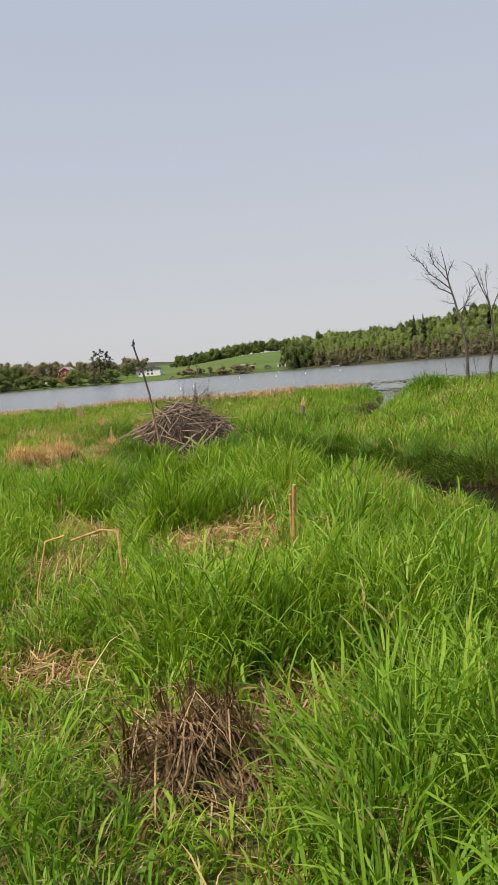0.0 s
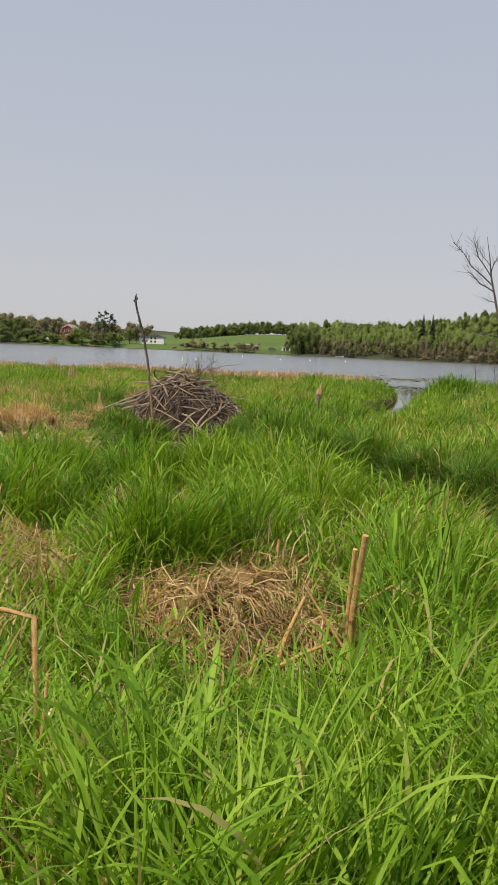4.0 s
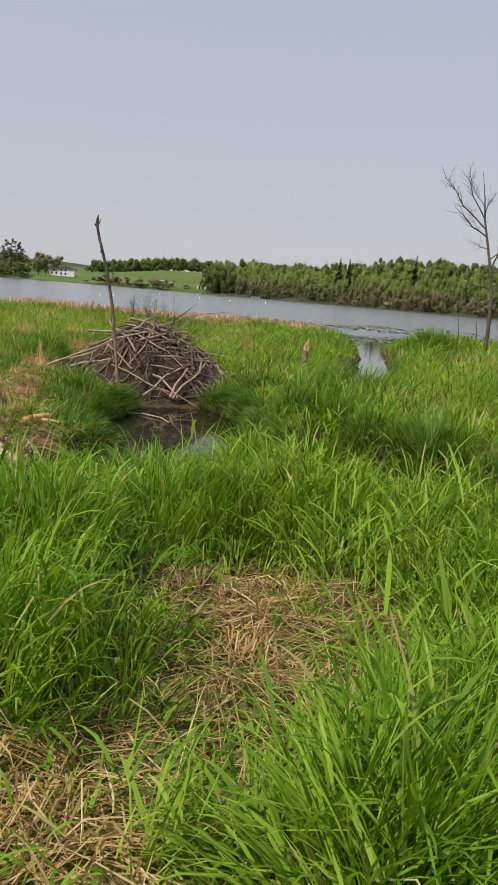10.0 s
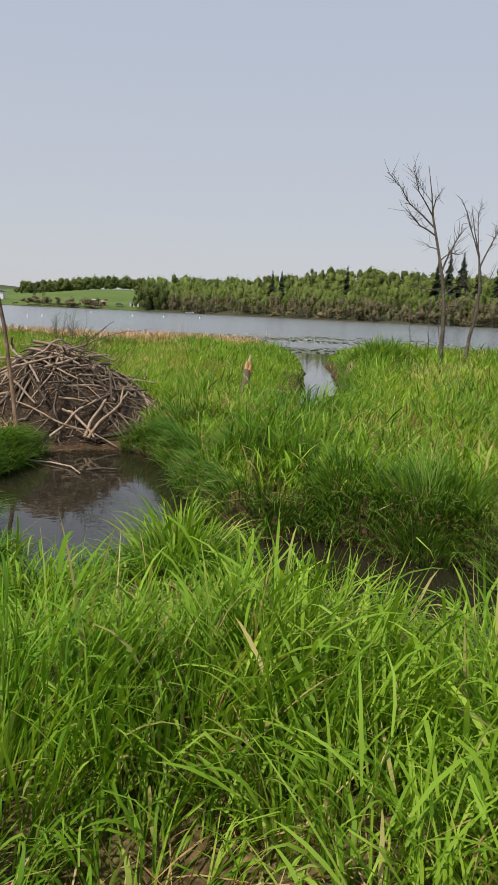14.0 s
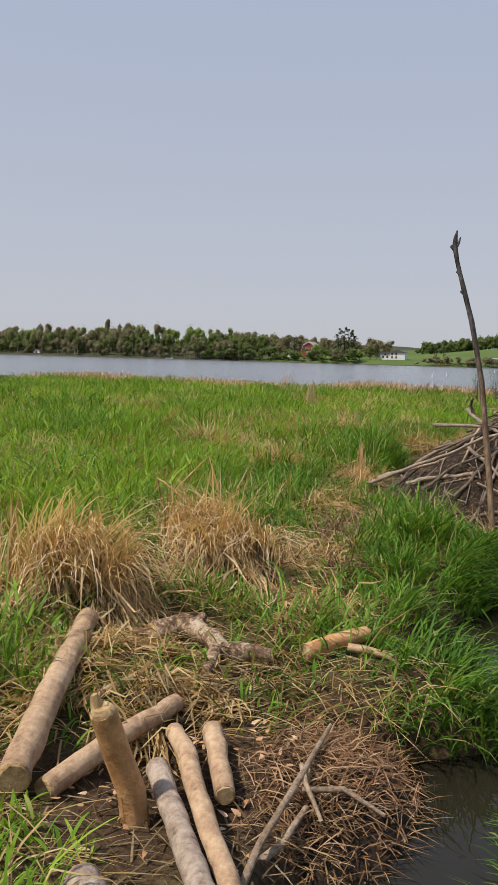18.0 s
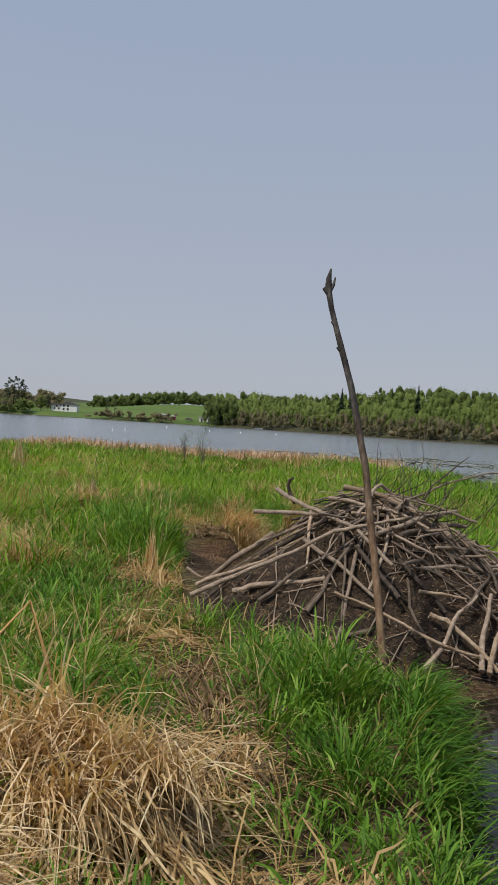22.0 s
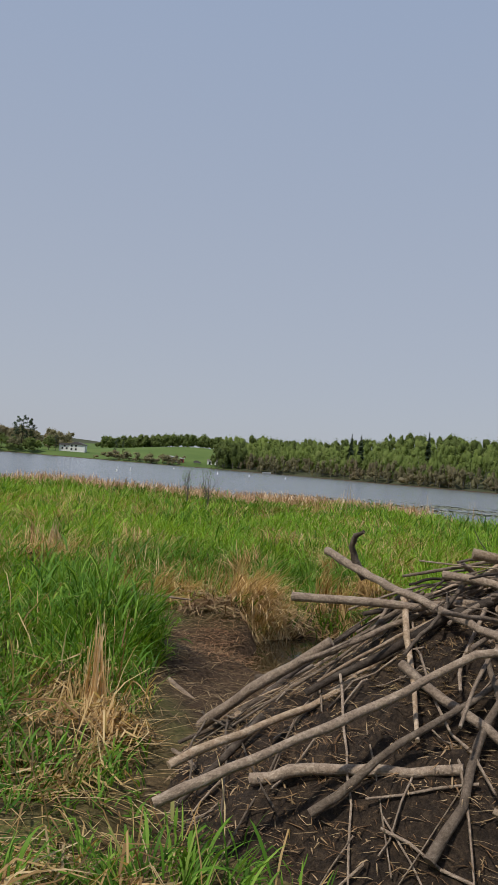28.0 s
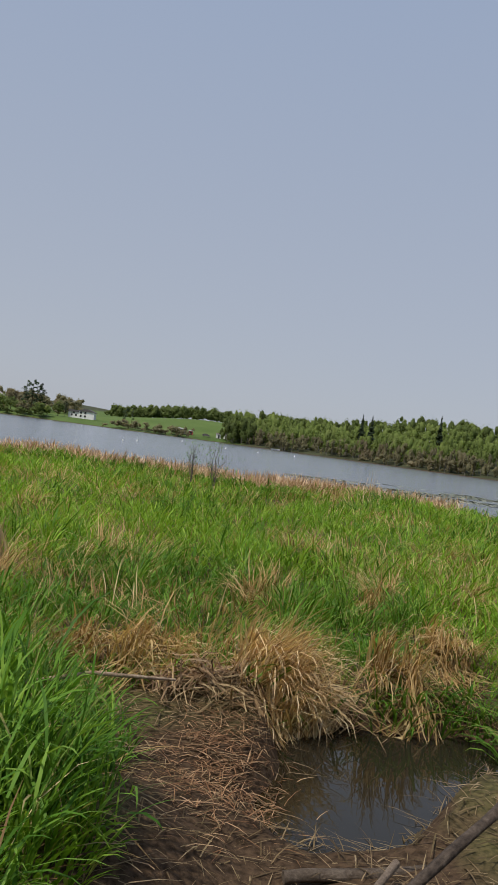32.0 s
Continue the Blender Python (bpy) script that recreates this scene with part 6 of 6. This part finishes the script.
def woods(name, spots, h_lo, h_hi, mat, seed, label, per=230, size=0.5, slim=0.29, trunks=True):
    """A stand of trees as one mass: crowns in one part, stems in another."""
    rng = np.random.default_rng(seed)
    n = len(spots)
    x, y = spots[:, 0], spots[:, 1]
    z = ground_z(x, y)
    h = (h_lo - 1.5) + (h_hi - h_lo + 2.5) * rng.random(n) ** 1.3 * (0.75 + 0.4 * vnoise(x, y, 0.05, seed))
    rad = h * slim * rng.uniform(0.7, 1.2, n)
    top = new(name)
    tagged(top, label, "woods", kind="stuff")
    centre = np.stack([x, y, z + h * 0.63], -1)
    radii = np.stack([rad * 1.1, rad * 1.1, h * 0.44], -1)
    # a second lobe beside each crown and growth low down
    off = np.stack([rng.normal(0, 0.95, n) * rad, rng.normal(0, 0.8, n) * rad, rng.uniform(-0.28, 0.22, n) * h], -1)
    low = np.stack([rng.normal(0, 1.0, n) * rad, rng.normal(0, 0.6, n) * rad, rng.uniform(-0.46, -0.3, n) * h], -1)
    cs = np.concatenate([centre, centre + off, centre + low])
    rs = np.concatenate([radii, radii * np.array([0.8, 0.8, 0.5]), radii * np.array([1.1, 0.9, 0.75])])
    k = part("crowns", leaf_clouds("crowns", cs, rs, np.r_[np.full(n, per), np.full(n, 3 * per // 4), np.full(n, per // 3)], size, mat, seed), top)
    k["kind"] = "stuff"
    # the dense inside of each crown
    ring = np.array([[math.sin(e) * math.cos(q + e), math.sin(e) * math.sin(q + e), math.cos(e)] for e in (0.25, 0.85, 1.4, 2.0, 2.7) for q in np.arange(7) * 2 * math.pi / 7])
    m = len(cs)
    wob = 1 + 0.5 * (vnoise(ring[None, :, 0] * 2 + np.arange(m)[:, None] * 3.7, ring[None, :, 2] * 2 + ring[None, :, 1], 1.3, seed + 3) - 0.5)
    v = cs[:, None] + ring[None] * rs[:, None] * (0.46 * wob)[:, :, None]
    face = [(7 * i + j, 7 * (i + 1) + j, 7 * (i + 1) + (j + 1) % 7, 7 * i + (j + 1) % 7) for i in range(4) for j in range(7)]
    loops = (np.array(face).ravel()[None] + 35 * np.arange(m)[:, None]).ravel()
    k = part("canopy", fast_mesh("canopy", v.reshape(-1, 3), loops, np.arange(28 * m) * 4, np.full(28 * m, 4), mat, True), top)
    k["kind"] = "stuff"
    if trunks:
        tv, tf = [], []
        for i in range(n):
            r, q = h[i] * 0.014, len(tv)
            lean = rng.normal(0, 0.03) * h[i]
            for zz, rr, lx in ((-0.5, r, 0), (h[i] * 0.78, r * 0.35, lean)):
                for c, s in ((1, 0), (-0.5, 0.87), (-0.5, -0.87)):
                    tv.append((x[i] + c * rr + lx, y[i] + s * rr, z[i] + zz))
            tf += [(q, q + 1, q + 4, q + 3), (q + 1, q + 2, q + 5, q + 4), (q + 2, q, q + 3, q + 5)]
        t = part("stems", mesh_from("stems", tv, tf, TRUNK_PALE), top)
        t["kind"] = "stuff"
    return top


def spots_along(rng, n, x0, x1, depth0, depth1, bias=1.0):
    x = rng.uniform(x0, x1, n)
    return np.stack([x, far_shore(x) + depth0 + (depth1 - depth0) * rng.random(n) ** bias], -1)


rng = np.random.default_rng(101)
woods("far_woods", spots_along(rng, 520, 2, 240, 8, 60, 1.0), 8, 13, FOL_SPRING, 1, "bright spring-green broadleaf woods on the far shore", per=120, slim=0.19, size=0.36)
woods("far_woods", spots_along(rng, 420, 8, 240, 1, 22, 1.2), 5, 10, FOL_DULL, 2, "brown-green budding woods at the far waterline", per=80, slim=0.19, size=0.32)
woods("far_woods", spots_along(rng, 420, 2, 240, 55, 140), 10, 14, FOL_SPRING, 3, "spring-green woods rising up the far hill", per=70, size=0.45, slim=0.22, trunks=False)
woods("far_woods", spots_along(rng, 300, 20, 260, 110, 190), 11, 15, FOL_DARK, 4, "darker woods on the far hilltop", per=70, size=0.45, slim=0.22, trunks=False)
woods("far_woods", spots_along(rng, 70, -2, 14, 2, 30), 10, 15, FOL_DARK, 5, "dark green trees at the edge of the mown field", per=120, slim=0.18, size=0.4)
woods("far_woods", spots_along(rng, 300, -520, -165, 2, 50, 1.3), 9, 14, FOL_DARK, 6, "dark green broadleaf woods on the far left shore", per=130, slim=0.28, size=0.45)
woods("far_woods", spots_along(rng, 300, -520, -170, 1, 40, 1.2), 7, 11, FOL_DULL, 7, "brownish budding trees along the far left shore", per=100, slim=0.3, size=0.4)
woods("far_woods", spots_along(rng, 80, -420, -235, 10, 60), 12, 17, FOL_DULL, 14, "tall budding trees on the far left shore", per=130, slim=0.26, size=0.42)
woods("far_woods", spots_along(rng, 160, -520, -190, 50, 120), 9, 13, FOL_SPRING, 8, "wooded rise behind the far left shore", per=80, size=0.5, trunks=False)
woods("far_woods", np.stack([rng.uniform(-85, 40, 260), rng.uniform(575, 625, 260)], -1), 7, 10, FOL_DARK, 9, "tree line behind the mown field", per=80, slim=0.33, size=0.6, trunks=False)
woods("far_woods", np.stack([rng.uniform(-215, -100, 150), rng.uniform(490, 560, 150)], -1), 9, 12, FOL_DULL, 10, "budding trees behind the farm", per=110, trunks=False)
woods("shore_bushes", spots_along(rng, 55, -62, -20, 1, 8), 2, 4.5, FOL_DULL, 11, "low brown-green bushes along the far bank", per=60, size=0.5, slim=0.5, trunks=False)
woods("shore_bushes", spots_along(rng, 60, -190, -98, 2, 14), 3, 7, FOL_DARK, 12, "green bushes by the farm on the far bank", per=80, size=0.6, slim=0.5, trunks=False)
woods("shore_bushes", spots_along(rng, 60, 60, 240, 0, 6), 2, 5, FOL_DULL, 13, "greyish bushes at the far waterline", per=60, size=0.5, slim=0.5, trunks=False)


def conifer(h, rad, seed, per=640):
    """Trunk and whorls of drooping boughs; returns the two meshes."""
    rng = np.random.default_rng(seed)
    t = rng.uniform(0.06, 1.0, per) ** 0.85
    a = rng.uniform(0, 6.283, per)
    tier = 0.85 + 0.2 * np.sin(t * 47 + 1.5 * np.sin(a)) + 0.25 * (vnoise(t * 9, a, 1.3, seed) - 0.5)
    L = rad * 1.5 * (1.02 - t) ** 0.85 * tier * rng.uniform(0.6, 1.15, per)
    ca, sa = np.cos(a), np.sin(a)
    z = h * t
    w = 0.22 * L + 0.12
    p0 = np.stack([0 * z, 0 * z, z], -1)
    p1 = np.stack([ca * L * 0.6 - sa * w, sa * L * 0.6 + ca * w, z - 0.12 * L], -1)
    p2 = np.stack([ca * L, sa * L, z - 0.32 * L], -1)
    p3 = np.stack([ca * L * 0.6 + sa * w, sa * L * 0.6 - ca * w, z - 0.2 * L], -1)
    v = np.stack([p0, p1, p2, p3], 1).reshape(-1, 3)
    crown = fast_mesh("crown", v, np.arange(4 * per), np.arange(per) * 4, np.full(per, 4), FOL_CONIFER)
    trunk = tube([(0, 0, -0.5), (0, 0, h * 0.5), (0, 0, h)], [h * 0.013, h * 0.008, 0.02], 6, BARK, "trunk")
    return trunk, crown


def plant(x, y, meshes, label, scale=1.0, turn=0.0, name="spruce_tree", group=""):
    ob = new(name)
    ob.matrix_basis = Matrix.Translation((x, y, gz(x, y))) @ Matrix.Rotation(turn, 4, 'Z') @ Matrix.Diagonal((scale, scale, scale, 1))
    tagged(ob, label, "tree", group)
    for nm, me in zip(("trunk", "crown"), meshes):
        part(nm, me, ob)
    return ob


SPRUCE = [conifer(16, 2.3, 1, 900), conifer(16, 2.0, 2, 900), conifer(16, 2.6, 3, 900)]
for k, (x, h) in enumerate(((131.6, 24.5), (136.9, 28.8), (142.8, 28.3), (150.2, 23), (159.8, 29.4), (170.8, 24), (174.4, 30.5), (186.9, 27.4), (201.2, 30), (207.3, 33), (96, 21.5), (70, 19.5), (66, 20))):
    plant(x, float(far_shore(x)) + 45, SPRUCE[k % 3], "tall dark spruce standing above the woods", h / 16, k * 1.3, group="tall spruces")
def old_pine(seed):
    """A tall pine with an uneven crown of separate boughs on a visible trunk."""
    rng = np.random.default_rng(seed)
    z = np.linspace(6, 18.2, 11)
    c = np.stack([rng.normal(0, 1.1, 11), rng.normal(0, 1.1, 11), z], -1)
    w = 2.6 * (1.05 - ((z - 9) / 12) ** 2) * rng.uniform(0.7, 1.15, 11)
    r = np.stack([w, w, rng.uniform(0.8, 1.3, 11)], -1)
    return tube([(0, 0, -0.5), (0.2, 0, 9), (0, 0, 18)], [0.3, 0.2, 0.05], 6, BARK, "trunk"), leaf_clouds("crown", c, r, np.full(11, 70), 0.4, FOL_CONIFER, seed)


PINE = [old_pine(5), old_pine(6), old_pine(7)]
for k, (x, y, s) in enumerate(((-114.5, 456, 0.95), (-111.5, 458, 0.98), (-108.5, 455, 0.92), (-106, 457, 0.9), (-139.5, 452, 0.62), (-93, 462, 0.45), (-60, 468, 0.5), (-57, 475, 0.42))):
    plant(x, y, PINE[k % 3], "dark conifer by the farm on the far shore", s, k, "conifer_tree", "farm conifers")

rng2 = np.random.default_rng(55)


def broad(seed, h, rad, mat):
    c = np.array([[0, 0, h * 0.6], [rad * 0.4, 0, h * 0.45], [-rad * 0.45, 0.2, h * 0.5]])
    r = np.array([[rad, rad, h * 0.4], [rad * 0.7, rad * 0.7, h * 0.3], [rad * 0.65, rad * 0.65, h * 0.28]])
    return tube([(0, 0, -0.5), (0.1, 0, h * 0.35), (0, 0, h * 0.75)], [h * 0.025, h * 0.018, 0.03], 6, BARK, "trunk"), leaf_clouds("crown", c, r, np.array([320, 160, 160]), 0.55, mat, seed)


plant(-95.5, 455, broad(3, 10, 3.6, FOL_DARK), "round dark green tree beside the white house", name="broadleaf_tree")
plant(-120.5, 450, broad(4, 9, 4.2, FOL_DARK), "broad green tree beside the barn", name="broadleaf_tree")
plant(-127.5, 458, broad(5, 10, 4.4, FOL_SPRING), "broad light green tree beside the barn", name="broadleaf_tree")
plant(-99.5, 446, broad(6, 6, 2.4, FOL_SPRING), "small light green tree on the far bank", name="broadleaf_tree")
plant(-112.5, 444, broad(7, 7, 4.0, FOL_DULL), "budding tree below the tall conifers", name="broadleaf_tree")
plant(-151, 458, broad(8, 10, 4.5, FOL_DULL), "budding tree beside the barn yard", name="broadleaf_tree")


def box_mesh(name, x0, x1, y0, y1, z0, z1, mat):
    v = [(x, y, z) for z in (z0, z1) for y in (y0, y1) for x in (x0, x1)]
    return mesh_from(name, v, [(0, 2, 3, 1), (4, 5, 7, 6), (0, 1, 5, 4), (2, 6, 7, 3), (0, 4, 6, 2), (1, 3, 7, 5)], mat)


def paint(name, c, rough=0.6):
    m, n, l, b = material(name, rough, 0.3)
    v = noise_node(n, l, 3, 4)
    l.new(ramp(n, l, v, [(0.3, tuple(k * 0.8 for k in c)), (0.7, c)]), b.inputs["Base Color"])
    return m


RED, WHITE, ROOF, GLASS, GREYBOARD = paint("barn_red", (0.36, 0.06, 0.05)), paint("white_siding", (0.8, 0.8, 0.78)), paint("dark_shingle", (0.11, 0.1, 0.1)), paint("dark_glass", (0.03, 0.035, 0.04), 0.15), paint("grey_boards", (0.26, 0.24, 0.22))
ROOF_LIGHT = paint("weathered_roof", (0.42, 0.36, 0.34))


def prism(name, profile, y0, y1, mat):
    n = len(profile)
    v = [(x, y, z) for y in (y0, y1) for x, z in profile]
    return mesh_from(name, v, [tuple(range(n)), tuple(reversed(range(n, 2 * n)))] + [(k, (k + 1) % n + n * 0, (k + 1) % n + n, k + n)[::-1] for k in range(n)], mat)


barn = new("barn")
barn.location = (-137, 472, gz(-137, 472))
tagged(barn, "red gambrel barn with white trim on the far shore", "barn")
part("wall", prism("wall", [(-4, 0), (4, 0), (4, 4.2), (3, 7.2), (0, 9), (-3, 7.2), (-4, 4.2)], 0, 13, RED), barn)
for a, b in (((-4.4, 4.0), (-3.1, 7.3)), ((-3.1, 7.3), (0, 9.2)), ((0, 9.2), (3.1, 7.3)), ((3.1, 7.3), (4.4, 4.0))):
    part("roof", prism("roof", [a, b, (b[0], b[1] + 0.25), (a[0], a[1] + 0.25)], -0.5, 13.4, ROOF_LIGHT), barn)
    part("trim", prism("trim", [(a[0], a[1] - 0.35), (b[0], b[1] - 0.35), (b[0], b[1] - 0.02), (a[0], a[1] - 0.02)], -0.56, -0.5, WHITE), barn)
part("door", box_mesh("door", -1.5, 1.5, -0.12, 0, 0, 3.0, GREYBOARD), barn)
part("trim", box_mesh("trim", -1.7, 1.7, -0.1, 0, 3.0, 3.25, WHITE), barn)
for x in (-2.4, 0, 2.4):
    wdw = part("window", box_mesh("window", x - 0.55, x + 0.55, -0.1, 0, 4.6, 6.0, WHITE), barn)
    part("pane", box_mesh("pane", x - 0.4, x + 0.4, -0.14, -0.1, 4.75, 5.85, GLASS), wdw)

house = new("house")
house.location = (-82, 462, gz(-82, 462) - 0.3)
tagged(house, "white two-storey house with a dark roof on the far bank", "house")
part("wall", box_mesh("wall", -3.5, 5.2, 0, 8, 0, 4.6, WHITE), house)
part("roof", prism("roof", [(-4.0, 4.5), (5.6, 4.5), (5.4, 4.8), (1.5, 6.0), (-0.3, 6.0), (-3.8, 4.8)], -0.5, 8.5, ROOF), house)
part("wing", box_mesh("wing", -9.5, -3.5, 1.5, 8, 0, 3.9, WHITE), house)
part("wing_roof", prism("wing_roof", [(-10, 3.8), (-3.4, 3.8), (-3.4, 4.9), (-9.4, 4.9)], 1.0, 8.5, ROOF), house)
for x, z in ((-2.2, 1.2), (0.2, 1.2), (-2.2, 3.1), (0.2, 3.1), (-5.2, 1.4), (-7.6, 1.4), (-6.4, 2.8)):
    y = 1.5 if x < -3.5 else 0.0
    wdw = part("window", box_mesh("window", x - 0.55, x + 0.55, y - 0.08, y, z, z + 1.2, GREYBOARD), house)
    part("pane", box_mesh("pane", x - 0.42, x + 0.42, y - 0.11, y - 0.08, z + 0.12, z + 1.08, GLASS), wdw)


def shed(x, y, w, h, label, wall, roof):
    ob = new("shed")
    ob.location = (x, y, gz(x, y) - 0.2)
    tagged(ob, label, "shed", group="far shore sheds")
    part("wall", box_mesh("wall", -w / 2, w / 2, 0, w * 0.8, 0, h, wall), ob)
    part("roof", prism("roof", [(-w / 2 - 0.2, h), (w / 2 + 0.2, h), (w / 2 + 0.2, h + 0.4), (-w / 2 - 0.2, h + 0.7)], -0.3, w * 0.8 + 0.3, roof), ob)
    part("door", box_mesh("door", -0.5, 0.5, -0.06, 0, 0, min(2.0, h * 0.8), GLASS), ob)
    return ob


shed(-26, 447, 4.2, 2.6, "small dark shed with a pale roof below the field", GREYBOARD, WHITE)
shed(-21, 449, 2.2, 2.0, "tiny red-brown hut below the field", RED, WHITE)
shed(-5.5, 449, 3.0, 2.2, "small pale hut below the field", WHITE, ROOF_LIGHT)
shed(-1.5, 447, 2.6, 2.4, "small pale hut at the wood edge", WHITE, ROOF_LIGHT)
shed(-149, 466, 4, 2.8, "small pale outbuilding beside the barn", WHITE, ROOF_LIGHT)
shed(-296, float(far_shore(-296)) + 3, 5.0, 2.0, "pale boathouse at the far waterline", WHITE, GREYBOARD)

car = new("car")
car.location = (-12.5, 448, gz(-12.5, 448))
tagged(car, "dark parked car below the far field", "car")
part("body", prism("body", [(-2.1, 0.35), (2.1, 0.35), (2.1, 0.9), (1.2, 1.0), (0.7, 1.5), (-1.2, 1.5), (-1.9, 0.95), (-2.1, 0.9)], 0, 1.7, ROOF), car)
for x in (-1.3, 1.3):
    for y in (0.0, 1.7):
        part("wheel", tube([(x, y - 0.1, 0.33), (x, y + 0.1, 0.33)], [0.33, 0.33], 12, ROOF, "wheel"), car)


def boat(x, y, label):
    ob = new("boat")
    ob.location = (x, y, 0.05)
    tagged(ob, label, "boat", group="boats on the far shore")
    v, f = [], []
    for i, (s, w, z) in enumerate(((-2.2, 0.75, 0.6), (-0.8, 0.85, 0.55), (0.8, 0.75, 0.6), (2.3, 0.05, 0.8))):
        v += [(s, -w, z), (s, -w * 0.6, 0.0), (s, w * 0.6, 0.0), (s, w, z)]
    for i in range(3):
        for k in range(3):
            f.append((i * 4 + k, i * 4 + k + 1, i * 4 + k + 5, i * 4 + k + 4))
    f.append((0, 1, 2, 3))
    part("hull", mesh_from("hull", v, f, WHITE), ob)
    part("seat", box_mesh("seat", -0.4, 0.0, -0.7, 0.7, 0.35, 0.4, GREYBOARD), ob)
    return ob


boat(-208, float(far_shore(-208)) - 2.5, "small white boat at the far waterline")
boat(24, float(far_shore(24)) - 3.0, "small white boat by the far woods")


def buoy(x, y):
    ob = new("buoy")
    ob.location = (x, y, 0.0)
    tagged(ob, "small white float bobbing on the lake", "buoy", group="white lake floats")
    part("float", tube([(0, 0, -0.08), (0, 0, 0.03), (0, 0, 0.2), (0, 0, 0.28)], [0.05, 0.09, 0.085, 0.03], 10, WHITE, "float"), ob)
    part("spar", tube([(0, 0, 0.27), (0, 0, 0.5)], [0.02, 0.016], 6, WHITE, "spar"), ob)
    return ob


for x, y in ((-12.8, 94.0), (-12.6, 107.0), (-11.4, 193.0), (-1.0, 160.0), (5.5, 164.0), (13.9, 176.0)):
    buoy(x, y)

# floating leaves in the mouth of the creek
PAD = leafy("floating_leaf", [(0.0, (0.13, 0.14, 0.1)), (0.6, (0.2, 0.21, 0.15)), (1.0, (0.28, 0.28, 0.21))], through=0.05, rough=0.35)
rng = np.random.default_rng(211)
n = 16000
x, y = rng.uniform(3, 26, n), rng.uniform(27, 60, n)
keep = (water_distance(x, y) < -0.15) & (rng.random(n) < np.clip(2.4 * (vnoise(x, 2.6 * y, 0.22, 212) - 0.42), 0, 1))
x, y = x[keep], y[keep]
n = len(x)
tagged(new("floating_leaves", arched("floating_leaves", np.stack([x, y, np.full(n, 0.006)], -1), rng.uniform(0.15, 0.4, n), rng.uniform(0.12, 0.3, n), rng.uniform(0, 6.28, n), np.full(n, 1.54), np.zeros(n), PAD, 213, 0, 2)), "flat greenish leaves floating at the creek mouth", "water plants", kind="stuff")
for k, (x, y) in enumerate(((5.4, 22.5), (6.6, 21.8), (3.2, 24.0))):
    standing_bundle(x, y, 1.25, 9, 50 + k, "few tall thin dead reeds by the shore", 0.35)
